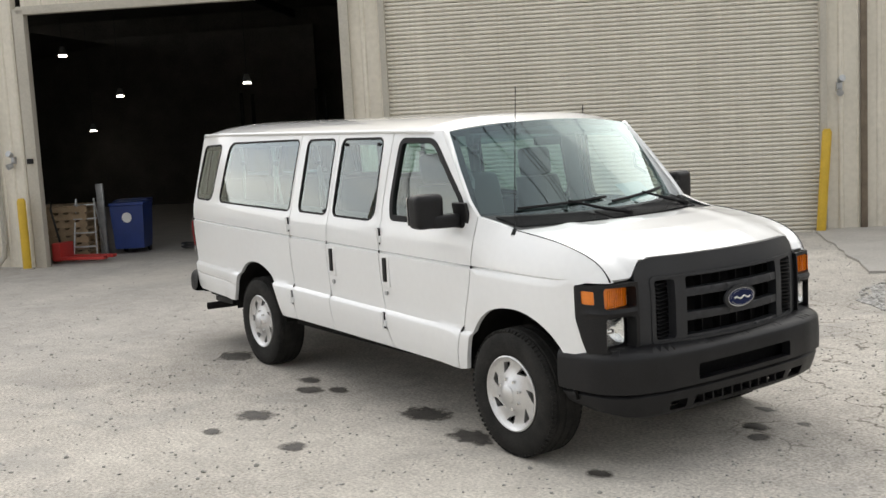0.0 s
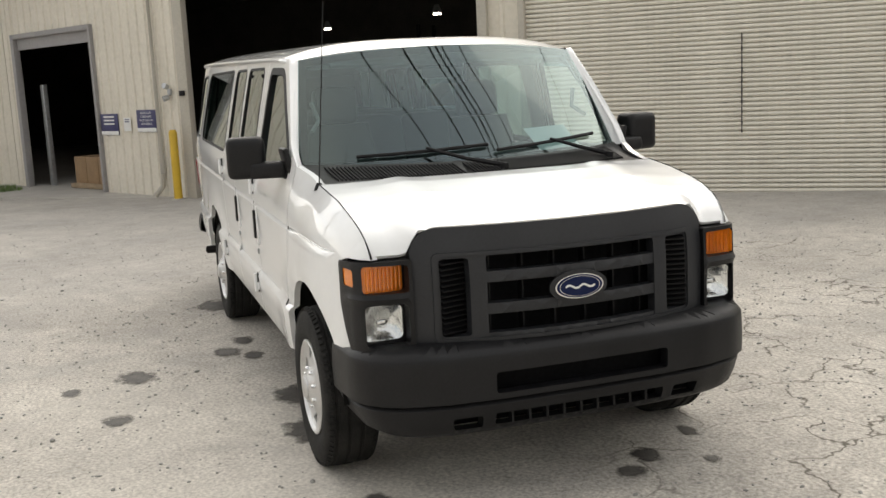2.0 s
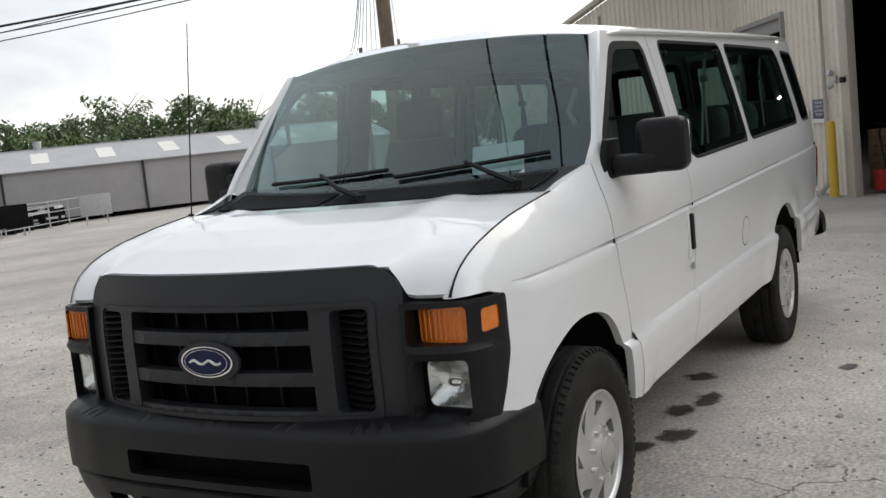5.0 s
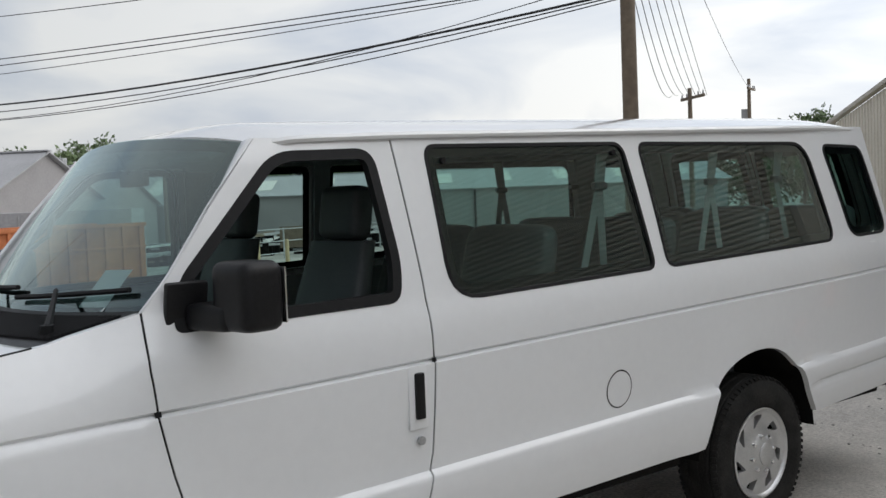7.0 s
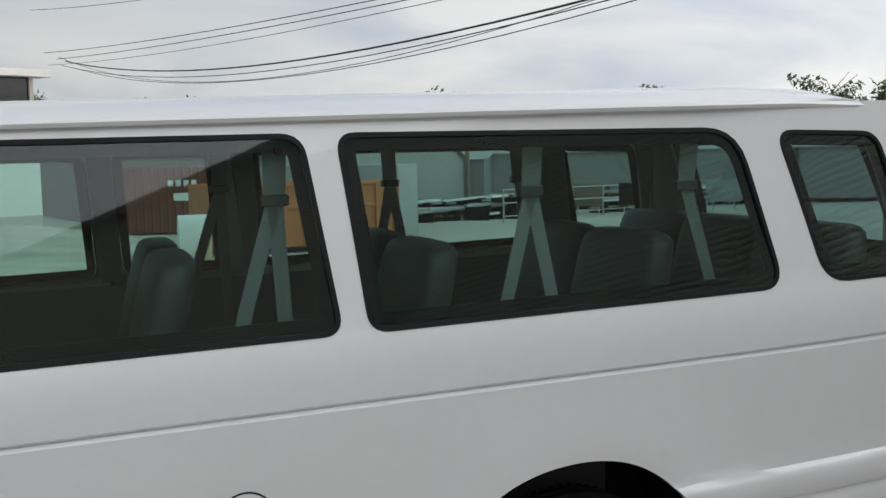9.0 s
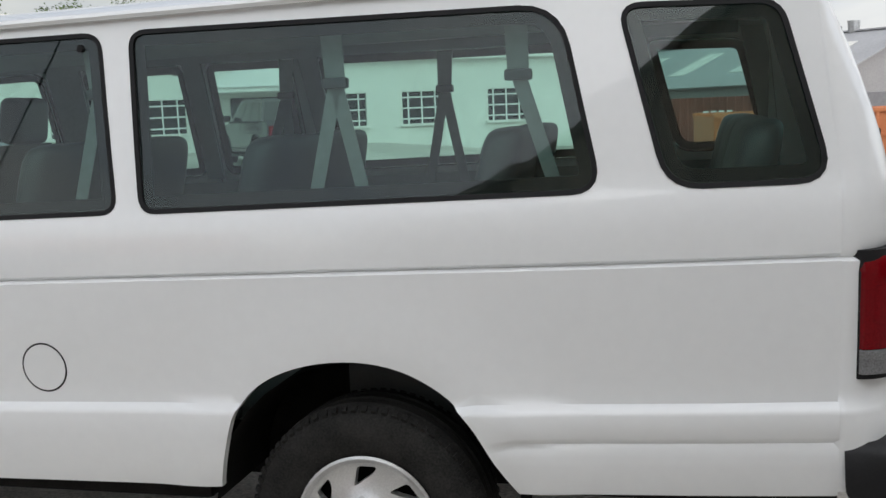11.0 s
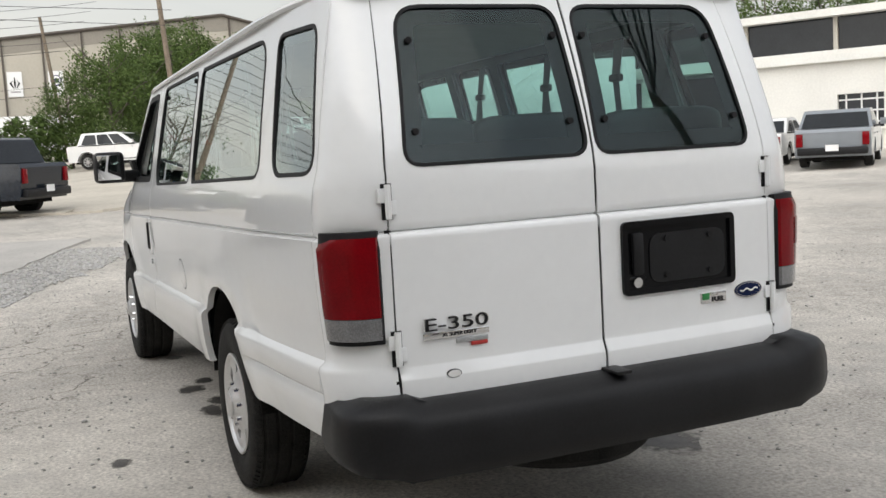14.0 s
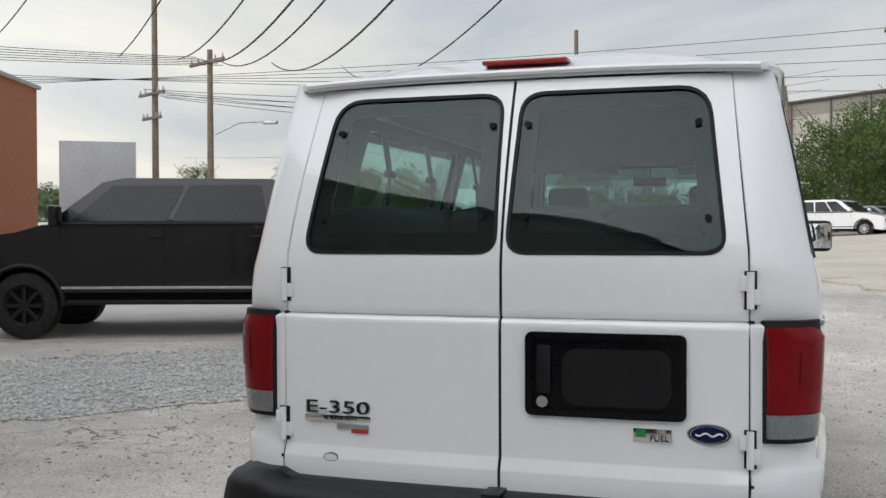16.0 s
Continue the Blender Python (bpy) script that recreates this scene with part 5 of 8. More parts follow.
oval("oval_emblem", (gx(0, 0.925) + 0.012, 0, 0.93), 0.135, 0.068, 1, VAN, [(1.0, 0.0, M["grey_plastic"]), (0.84, 0.008, M["chrome"]), (0.78, 0.010, M["badge_blue"]), (0.70, 0.0115, M["chrome"]), (0.675, 0.013, M["badge_blue"])])

part("emblem_mark", wave(gx(0, 0.925) + 0.026, (0.0, 0.93), 0.135, 0.007), M["white_plastic"], VAN, "plain white wavy mark")

# headlamp bezels wrapping round the corners
BZ_S = [0, 0.09, 0.172, 0.219, 0.272, 0.36, 0.402]
def bez(s, z, sg, off=0.0):
    """s: metres round the corner from the grille."""
    x = float(np.interp(s, BZ_S, [0.772, 0.762, 0.742, 0.712, 0.665, 0.578, 0.537]))
    y = float(np.interp(s, BZ_S, [0.692, 0.782, 0.862, 0.900, 0.925, 0.945, 0.950]))
    a = min(1.0, s / 0.30)
    x -= 0.05 * max(0.0, z - 0.95)
    return Vector((x + off * math.cos(a * 1.25), sg * (y + off * math.sin(a * 1.25)), z))
for sg in (1, -1):
    OUT = rnd([(0.004, 0.705), (0.32, 0.705), (0.355, 0.78), (0.402, 0.90), (0.395, 1.085), (0.004, 1.095)], [0.01, 0.02, 0.02, 0.02, 0.02, 0.01])
    H1 = rnd([(0.022, 0.728), (0.208, 0.728), (0.208, 0.912), (0.022, 0.912)], 0.03)
    H2 = rnd([(0.018, 0.958), (0.214, 0.958), (0.214, 1.074), (0.018, 1.074)], 0.02)
    H3 = rnd([(0.268, 0.982), (0.352, 0.985), (0.352, 1.058), (0.268, 1.056)], 0.012)
    bz = part("headlamp_bezel", panel(OUT, [H1, H2, H3], lambda u, v: bez(u, v, sg, 0.010 * math.exp(-((v - 0.935) / 0.012) ** 2) * max(0.0, min(1.0, (0.36 - u) / 0.05)) + 0.008 * math.exp(-((u - 0.010) / 0.010) ** 2)), 0.02, 0.012, thick=lambda c: Vector((-0.075 if c.x > 0.70 else -0.035, -sg * (0.0 if c.x > 0.70 else 0.015), 0))), M["black_plastic"], VAN, "black headlamp bezel", sharp=45)
    lamp_y = lambda u: sg * (0.712 + u)
    L1 = rnd([(0.010, 0.748), (0.178, 0.748), (0.178, 0.897), (0.010, 0.897)], 0.028)
    L2 = rnd([(0.006, 0.955), (0.182, 0.955), (0.182, 1.072), (0.006, 1.072)], 0.02)
    part("lamp_tray", panel(rnd([(-0.012, 0.722), (0.186, 0.722), (0.186, 1.085), (-0.012, 1.085)], 0.02), [L1], lambda u, v: Vector((0.682 + 0.02 * u, lamp_y(u), v)), 0.05, 0.05), M["black_plastic"], bz)
    bowl = lambda u, v, d: 0.684 - d * max(0.0, 1 - ((u - 0.094) / 0.095) ** 2) * max(0.0, 1 - ((v - 0.8225) / 0.085) ** 2)
    part("reflector", panel(shrink(L1, -0.003), [], lambda u, v: Vector((bowl(u, v, 0.055), lamp_y(u), v)), 0.016, 0.016), M["head_lens"], bz, "silvered headlamp reflector")
    hl = part("headlamp", panel(L1, [], lambda u, v: Vector((0.692 + 0.012 * (1 - ((u - 0.094) / 0.085) ** 2), lamp_y(u), v)), 0.02, 0.02), M["lamp_glass"], bz, "clear rectangular headlamp glass")
    hl.visible_shadow = False
    b2 = bmesh.new()
    bmesh.ops.create_uvsphere(b2, u_segments=14, v_segments=8, radius=0.020, matrix=Matrix.Translation((0.66, lamp_y(0.094), 0.8225)) @ Matrix.Diagonal((0.6, 1.5, 0.8, 1)))
    part("bulb_shield", b2, M["chrome"], bz)
    ind = part("indicator", panel(L2, [], lambda u, v: Vector((0.694 + 0.018 * u + 0.012 * (1 - ((u - 0.094) / 0.09) ** 2), lamp_y(u), v)), 0.02, 0.02, thick=(-0.02, 0, 0)), M["amber"], bz, "amber indicator lens")
    for k in range(9):
        part("lens_rib", box(bmesh.new(), (0.7125 + 0.0012 * k, lamp_y(0.022 + 0.018 * k), 1.0135), (0.006, 0.004, 0.095)), M["amber"], ind)
    part("side_marker", panel(shrink(H3, -0.004), [], lambda u, v: bez(u, v, sg, -0.004), 0.03, 0.03), M["amber"], bz, "amber side marker lens")

# front bumper
BP = [(0.945, 0.0), (0.94, 0.35), (0.915, 0.62), (0.86, 0.80), (0.78, 0.905), (0.68, 0.955), (0.46, 0.975)]
bs = [0.0]
for (x0, y0), (x1, y1) in zip(BP, BP[1:]):
    bs.append(bs[-1] + math.hypot(x1 - x0, y1 - y0))
def bump(u, z, off=0.0):
    s = abs(u)
    x, y = float(np.interp(s, bs, [p[0] for p in BP])), float(np.interp(s, bs, [p[1] for p in BP]))
    o = float(np.interp(z, [0.335, 0.36, 0.42, 0.475, 0.488, 0.50, 0.60, 0.69, 0.715, 0.735], [-0.10, -0.06, -0.035, -0.02, -0.036, -0.002, 0.0, -0.006, -0.03, -0.09])) + off
    a = min(1.0, max(0.0, (s - 0.4) / 0.7)) * 1.45
    return Vector((x + o * math.cos(a), math.copysign(y + o * math.sin(a), u), z))
S1 = rnd([(-0.405, 0.525), (0.405, 0.525), (0.405, 0.615), (-0.405, 0.615)], 0.015)
S2 = rnd([(-0.40, 0.375), (0.40, 0.375), (0.40, 0.43), (-0.40, 0.43)], 0.01)
F1 = rnd([(0.46, 0.37), (0.60, 0.37), (0.60, 0.425), (0.46, 0.425)], 0.012)
F2 = [(-u, v) for u, v in F1][::-1]
E1 = bs[-1]
bmp = part("front_bumper", panel(rnd([(-E1, 0.50), (-E1 + 0.06, 0.42), (-0.75, 0.335), (0.75, 0.335), (E1 - 0.06, 0.42), (E1, 0.50), (E1, 0.735), (-E1, 0.735)], 0.03), [S1, S2, F1, F2], bump, 0.05, rows=[lambda u, q=q: q for q in (0.36, 0.39, 0.42, 0.45, 0.472, 0.480, 0.488, 0.494, 0.500, 0.54, 0.58, 0.62, 0.66, 0.686, 0.694, 0.708, 0.716, 0.728)], thick=(-0.06, 0, 0.0)), M["black_plastic"], VAN, "black moulded front bumper", sharp=40)
part("bumper_backing", panel([(-0.9, 0.36), (0.9, 0.36), (0.9, 0.70), (-0.9, 0.70)], [], lambda u, v: bump(u, v, -0.10), 0.1, 0.1), M["dark"], bmp)
for k in range(9):
    y = -0.32 + k * 0.08
    part("lower_rib", box(bmesh.new(), bump(y, 0.402, -0.03), (0.04, 0.01, 0.06)), M["black_plastic"], bmp)
part("bumper_top", grid(bmesh.new(), lambda u, v: bump(-E1 * 0.93 + u * E1 * 1.86, 0.733) + Vector((-0.12 * v, 0, 0.0)), 30, 2), M["black_plastic"], bmp)

# rear bumper
RB = [(-5.235, 0.0), (-5.23, 0.5), (-5.205, 0.84), (-5.155, 0.94), (-5.075, 0.978), (-4.96, 0.98)]
rs = [0.0]
for (x0, y0), (x1, y1) in zip(RB, RB[1:]):
    rs.append(rs[-1] + math.hypot(x1 - x0, y1 - y0))
def rbump(u, z):
    s = abs(u)
    x, y = float(np.interp(s, rs, [p[0] for p in RB])), float(np.interp(s, rs, [p[1] for p in RB]))
    o = float(np.interp(z, [0.44, 0.47, 0.52, 0.60, 0.655, 0.685, 0.70], [-0.06, -0.02, 0.0, 0.0, -0.012, -0.04, -0.10]))
    a = min(1.0, max(0.0, (s - 0.6) / 0.42)) * 1.5
    return Vector((x - o * math.cos(a), math.copysign(y + o * math.sin(a), u), z + (0.02 if s > 0.8 else 0.0)))
E2 = rs[-1]
rbp = part("rear_bumper", panel(rnd([(-E2, 0.53), (-0.9, 0.462), (0.9, 0.462), (E2, 0.53), (E2, 0.70), (-E2, 0.70)], 0.04), [], rbump, 0.05, 0.022, thick=(0.06, 0, 0)), M["black_plastic"], VAN, "thick black rear bumper", sharp=45)
part("bumper_top", grid(bmesh.new(), lambda u, v: rbump(-E2 * 0.96 + u * E2 * 1.92, 0.699) + Vector((0.15 * v, 0, 0.0)), 30, 2), M["black_plastic"], rbp)
part("step_pad", box(bmesh.new(), (-5.155, 0.0, 0.705), (0.10, 0.06, 0.012), 0.004), M["black_plastic"], rbp)
part("door_sill", box(bmesh.new(), (-5.055, 0, 0.665), (0.06, 1.5, 0.06), 0.008), M["seal"], VAN)
part("side_step", box(bmesh.new(), (-4.55, -0.82, 0.45), (0.4, 0.08, 0.05), 0.008), M["black_plastic"], VAN)

# wheels
def wheel(x, sg, yface):
    ww = part("wheel", bmesh.new(), M["rubber"], VAN)
    ww.matrix_basis = pose(x, sg * yface, 0.386, 0, 0, 0 if sg > 0 else 180)
    ww.scale = (1.02, 1.0, 1.02)
    b2 = bmesh.new()
    prof = [(-0.235, 0.225), (-0.245, 0.25), (-0.25, 0.30), (-0.244, 0.345), (-0.225, 0.368), (-0.20, 0.378), (-0.165, 0.380), (-0.16, 0.372), (-0.15, 0.372), (-0.145, 0.381), (-0.105, 0.382), (-0.10, 0.373), (-0.09, 0.373), (-0.085, 0.382), (-0.05, 0.380), (-0.045, 0.371), (-0.036, 0.371), (-0.03, 0.377), (-0.012, 0.365), (0.004, 0.345), (0.010, 0.30), (0.004, 0.255), (-0.006, 0.228), (-0.02, 0.215)]
    lathe(b2, prof, 64)
    ty = part("tyre", b2, M["rubber"], ww, "worn black tyre")
    b2 = bmesh.new()
    for k in range(72):
        a = k * math.pi / 36
        m = Matrix.Rotation(-a, 3, "Y")
        box(b2, m @ Vector((0.366, -0.0155, 0)), (0.020, 0.022, 0.017), 0.0, m @ Euler((0, 0, 0.55)).to_matrix())
        box(b2, m @ Vector((0.366, -0.218, 0)), (0.020, 0.022, 0.017), 0.0, m @ Euler((0, 0, -0.55)).to_matrix())
    tb = part("shoulder_tread", b2, M["rubber"], ty, smooth=False)
    tb["kind"] = "stuff"
    b2 = bmesh.new()
    lathe(b2, [(-0.03, 0.20), (-0.012, 0.222), (0.0, 0.226), (0.004, 0.218), (-0.004, 0.206), (-0.02, 0.198)], 48)
    rim = part("rim", b2, M["silver"], ww, "silver wheel cover")
    # dished cover with slanted windows between the spokes
    def face(u, v):
        r = math.hypot(u, v)
        return Vector((u, float(np.interp(r, [0, 0.06, 0.075, 0.10, 0.15, 0.19, 0.205], [0.030, 0.026, 0.010, -0.006, -0.022, -0.018, -0.008])), v))
    holes = []
    for k in range(7):
        a = k * math.pi / 3.5
        pts = [(0.128, a - 0.16), (0.190, a + 0.02), (0.190, a + 0.36), (0.165, a + 0.30)]
        holes.append(rnd([(r * math.cos(t), r * math.sin(t)) for r, t in pts], 0.012, 3))
    circ = [(0.203 * math.cos(a * math.pi / 24), 0.203 * math.sin(a * math.pi / 24)) for a in range(48)]
    part("cover", panel(circ, holes, face, 0.022, 0.022, thick=(0, -0.03, 0)), M["silver"], rim, sharp=50)
    for k in range(8):
        a = (k + 0.45) * math.pi / 4
        b2 = bmesh.new()
        rod(b2, (0.088 * math.cos(a), -0.005, 0.088 * math.sin(a)), (0.088 * math.cos(a), 0.016, 0.088 * math.sin(a)), 0.012, 0.009, 8)
        part("lug_nut", b2, M["chrome"], rim)
    b2 = bmesh.new()
    lathe(b2, [(-0.01, 0.058), (0.028, 0.056), (0.036, 0.045), (0.038, 0.001)], 28)
    part("centre_cap", b2, M["silver"], rim)
    b2 = bmesh.new()
    lathe(b2, [(-0.08, 0.21), (-0.08, 0.001)], 32)
    part("brake_drum", b2, M["under"], ww)
    return ww


first_wheels = {}
for x, sg, yf in ((0.0, 1, 1.0), (0.0, -1, 1.0), (-3.505, 1, 0.972), (-3.505, -1, 0.972)):
    if not first_wheels:
        first_wheels["w"] = wheel(x, sg, yf)
    else:
        src = first_wheels["w"]
        dup = {}
        for o in (src, *src.children_recursive):
            c = o.copy()
            scene.collection.objects.link(c)
            dup[o] = c
            c.parent = dup.get(o.parent, VAN)
        dup[src].matrix_basis = pose(x, sg * yf, 0.386, 0, 0, 0 if sg > 0 else 180) @ pose(0, 0, 0, 0, 37 * len(first_wheels), 0) @ Matrix.Diagonal((1.02, 1, 1.02, 1))
        first_wheels[len(first_wheels)] = 1

# wheel wells and underbody
for cx, arch in ((0.02, 0.52), (-3.50, 0.50)):
    for sg in (1, -1):
        b2 = bmesh.new()
        def well(u, v, sg=sg, cx=cx, arch=arch):
            a = math.pi * (0.985 - 0.97 * u)
            return Vector((cx + arch * math.cos(a), sg * (0.965 - v * 0.42), 0.42 + arch * 0.98 * math.sin(a)))
        grid(b2, well, 18, 2)
        cap = [b2.verts.new(well(i / 18, 1.0)) for i in range(19)]
        b2.faces.new(cap)
        part("wheel_well", b2, M["under"], VAN, "black wheel well")
b2 = bmesh.new()
box(b2, (-1.75, 0, 0.47), (2.4, 1.80, 0.10), 0.02), box(b2, (-4.45, 0, 0.52), (0.9, 1.7, 0.10), 0.02)
box(b2, (-2.1, 0.42, 0.42), (5.4, 0.09, 0.14), 0.01), box(b2, (-2.1, -0.42, 0.42), (5.4, 0.09, 0.14), 0.01)
rod(b2, (-3.505, -0.85, 0.36), (-3.505, 0.85, 0.36), 0.05), rod(b2, (0, -0.85, 0.36), (0, 0.85, 0.36), 0.045)
bmesh.ops.create_uvsphere(b2, u_segments=16, v_segments=10, radius=0.16, matrix=Matrix.Translation((-3.505, 0.1, 0.36)))
rod(b2, (-3.5, 0.1, 0.38), (-0.5, 0.0, 0.42), 0.045)
tube(b2, [(-0.6, -0.3, 0.4), (-2.6, -0.5, 0.36), (-3.2, -0.5, 0.55), (-3.9, -0.55, 0.55), (-4.6, -0.75, 0.4), (-4.75, -0.95, 0.38)], 0.035, 8)
part("underbody", b2, M["under"], VAN, "dark underbody with frame rails and axles")
b2 = bmesh.new()
lathe(b2, [(-0.10, 0.22), (-0.11, 0.33), (-0.08, 0.365), (0.08, 0.365), (0.11, 0.33), (0.10, 0.22)], 40, pose(-4.62, -0.05, 0.42, 90, 0, 0))
part("spare_tyre", b2, M["rubber"], VAN, "spare tyre slung under the tail")

# door mirrors
for sg in (1, -1):
    b2 = bmesh.new()
    box(b2, (-0.585, sg * 1.14, 1.468), (0.15, 0.195, 0.215), 0.045, Euler((0, 0, sg * 0.12)).to_matrix(), 4)
    mr = part("door_mirror", b2, M["black_plastic"], VAN, "large black door mirror", sharp=60)
    b2 = box(bmesh.new(), (-0.535, sg * 1.035, 1.402), (0.11, 0.20, 0.085), 0.032, Euler((0, 0, sg * 0.25)).to_matrix(), 4)
    part("mirror_arm", b2, M["black_plastic"], mr, sharp=60)
    b2 = bmesh.new()
    box(b2, (-0.47, sg * (side_y(-0.47, 1.44) + 0.002), 1.435), (0.14, 0.03, 0.16), 0.012, Euler((-sg * 0.2, 0, 0)).to_matrix())
    part("mirror_sail", b2, M["black_plastic"], mr)
    part("mirror_glass", box(bmesh.new(), (-0.662, sg * 1.148, 1.468), (0.006, 0.155, 0.17), 0.002, Euler((0, 0, sg * 0.12)).to_matrix()), M["mirror"], mr)

# ---- van interior ----
def inner(name, f, nu, nv, material, label=""):
    return part(name, grid(bmesh.new(), f, nu, nv), material, VAN, label)
inner("headliner", lambda u, v: roof(0.03 + u * 0.95, 0.06 + v * 0.88) - Vector((0, 0, 0.07)), 20, 10, M["headliner"], "pale grey headliner")
part("floor", box(bmesh.new(), (-2.45, 0, 0.60), (4.9, 1.06, 0.05)), M["interior"], VAN, "dark rubber floor")
for sg in (1, -1):
    low = [(-0.56, 0.62), (-2.95, 0.62), (-2.95, 0.97), (-4.06, 0.97), (-4.06, 0.62), (-4.78, 0.62), (-4.78, 1.40), (-2.8, 1.355), (-1.5, 1.335), (-0.56, 1.32)]
    part("side_trim", panel(low, [], lambda u, v, sg=sg: Vector((u, sg * (side_y(u, v) - 0.06), v)), 0.3, 0.15), M["interior"], VAN, "grey lower side trim")
    PIL = [[(-1.36, 1.34), (-1.52, 1.34), (-1.50, 1.97), (-1.31, 1.97)]]
    PIL += [[(-2.75, 1.36), (-2.82, 1.36), (-2.77, 1.97), (-2.67, 1.97)], [(-4.23, 1.38), (-4.42, 1.39), (-4.31, 1.97), (-4.11, 1.97)], [(-4.83, 1.40), (-4.95, 1.40), (-4.80, 1.97), (-4.71, 1.97)]]
    if sg < 0:
        PIL += [[(-2.11, 1.36), (-2.20, 1.36), (-2.165, 1.97), (-2.065, 1.97)]]
    for q in PIL:
        part("pillar_trim", panel(q, [], lambda u, v, sg=sg: Vector((max(u, -4.83), sg * (side_y(max(u, -4.82), v) - 0.05), v)), 0.1, 0.1, thick=(0, sg * 0.02, 0)), M["interior"], VAN)
    part("header_trim", panel([(-0.9, 1.925), (-4.7, 1.945), (-4.7, 2.0), (-0.9, 1.96)], [], lambda u, v, sg=sg: Vector((u, sg * (side_y(u, v) - 0.05), v)), 0.3, 0.1), M["interior"], VAN)
    part("door_trim", panel(rnd([(-0.05, 0.70), (-0.74, 0.70), (-0.74, 1.40), (-0.05, 1.40)], 0.03), [], lambda u, v, sg=sg: Vector((rear_x(u, v) + 0.05, sg * -u, v)), 0.2, 0.2), M["interior"], VAN)


def bucket_seat(x, y):
    s_ = part("front_seat", bmesh.new(), M["seat"], VAN, "grey vinyl front seat with headrest")
    s_.location = (x, y, 0)
    part("cushion", box(bmesh.new(), (0.02, 0, 0.93), (0.52, 0.50, 0.17), 0.06, Euler((0, -0.1, 0)).to_matrix(), 4), M["seat"], s_)
    def back(u, v):
        a = v * 2 * math.pi
        z = 0.98 + u * 0.60
        wd = 0.245 - 0.05 * u ** 2
        e = lambda t: math.copysign(abs(t) ** 0.6, t)
        return Vector((-0.24 - 0.17 * u + 0.075 * e(math.sin(a)) * (1 - 0.3 * u), wd * e(math.cos(a)), z))
    b2 = grid(bmesh.new(), back, 12, 24)
    bmesh.ops.remove_doubles(b2, verts=b2.verts[:], dist=1e-4)
    bmesh.ops.holes_fill(b2, edges=b2.edges[:], sides=40)
    part("backrest", b2, M["seat"], s_, sharp=60)
    part("headrest", box(bmesh.new(), (-0.43, 0, 1.69), (0.11, 0.27, 0.22), 0.05, Euler((0, -0.15, 0)).to_matrix(), 4), M["seat"], s_)
    b2 = bmesh.new()
    for k in (-1, 1):
        rod(b2, (-0.41, k * 0.06, 1.5), (-0.43, k * 0.06, 1.62), 0.007, seg=6)
    part("headrest_post", b2, M["chrome"], s_)
    part("pedestal", box(bmesh.new(), (0, 0, 0.74), (0.4, 0.42, 0.24), 0.02), M["dash"], s_)


bucket_seat(-0.98, 0.46), bucket_seat(-0.98, -0.46)


def bench(x, y, w_, h=1.42):
    s_ = part("bench_seat", bmesh.new(), M["seat"], VAN, "grey vinyl bench seat")
    s_.location = (x, y, 0)
    part("cushion", box(bmesh.new(), (0.02, 0, 0.92), (0.50, w_, 0.17), 0.06, Euler((0, -0.08, 0)).to_matrix(), 4), M["seat"], s_)
    n = 3 if w_ > 1.2 else 2
    for k in range(n):
        yy = -w_ / 2 + w_ / n * (k + 0.5)
        def dome(u, v, yy=yy):
            a = v * 2 * math.pi
            e = lambda t: math.copysign(abs(t) ** 0.6, t)
            z = 0.90 + (h - 0.90) * math.sin(u * math.pi / 2)
            wd = (w_ / n / 2 + 0.012) * max(0.02, 1 - u ** 9) ** 0.5
            return Vector((-0.22 - 0.16 * (z - 0.9) / 0.7 + 0.075 * e(math.sin(a)) * max(0.1, 1 - u ** 8) ** 0.5, yy + wd * e(math.cos(a)), z))
        b2 = grid(bmesh.new(), dome, 16, 24)
        bmesh.ops.remove_doubles(b2, verts=b2.verts[:], dist=1e-4)
        bmesh.ops.holes_fill(b2, edges=b2.edges[:], sides=40)
        part("backrest", b2, M["seat"], s_, sharp=70)
    for k in (-0.38, 0.38):
        part("leg_frame", box(bmesh.new(), (0, k * w_, 0.73), (0.38, 0.05, 0.24), 0.01), M["dash"], s_)


bench(-1.92, 0.22, 1.08, 1.60), bench(-2.75, 0.22, 1.08, 1.60), bench(-3.55, 0.22, 1.08, 1.60), bench(-4.32, 0.0, 1.66, 1.60)
def seat_belt(x, sg, feet):
    """A guide ring at the pillar with its webbing hanging in strands."""
    top, ring = Vector((x, sg * 0.80, 1.93)), Vector((x, sg * 0.775, 1.76))
    bl = part("seat_belt", box(bmesh.new(), ring, (0.085, 0.03, 0.035), 0.01), M["dash"], VAN, "grey seat belt with its guide ring")
    for a, b, w_ in [(top, ring, 0.036)] + [(ring, ring + (Vector((fx_, sg * 0.77, 1.40)) - ring) * 1.75, 0.024) for fx_ in feet]:
        b2 = bmesh.new()
        q = Vector((w_, 0, 0))
        b2.faces.new([b2.verts.new(p) for p in (a - q, a + q, b + q * 0.9, b - q * 0.9)])
        r = bmesh.ops.extrude_face_region(b2, geom=b2.faces[:])
        bmesh.ops.translate(b2, verts=[v for v in r["geom"] if isinstance(v, bmesh.types.BMVert)], vec=(0, -sg * 0.003, 0))
        part("webbing", b2, M["belt"], bl)


for x, sg, feet in ((-2.58, 1, (-2.474, -2.601)), (-3.41, 1, (-3.321, -3.486)), (-3.99, 1, (-4.10,)), (-2.62, -1, (-2.50, -2.63)), (-3.40, -1, (-3.33, -3.47)), (-4.05, -1, (-4.10,))):
    seat_belt(x, sg, feet)

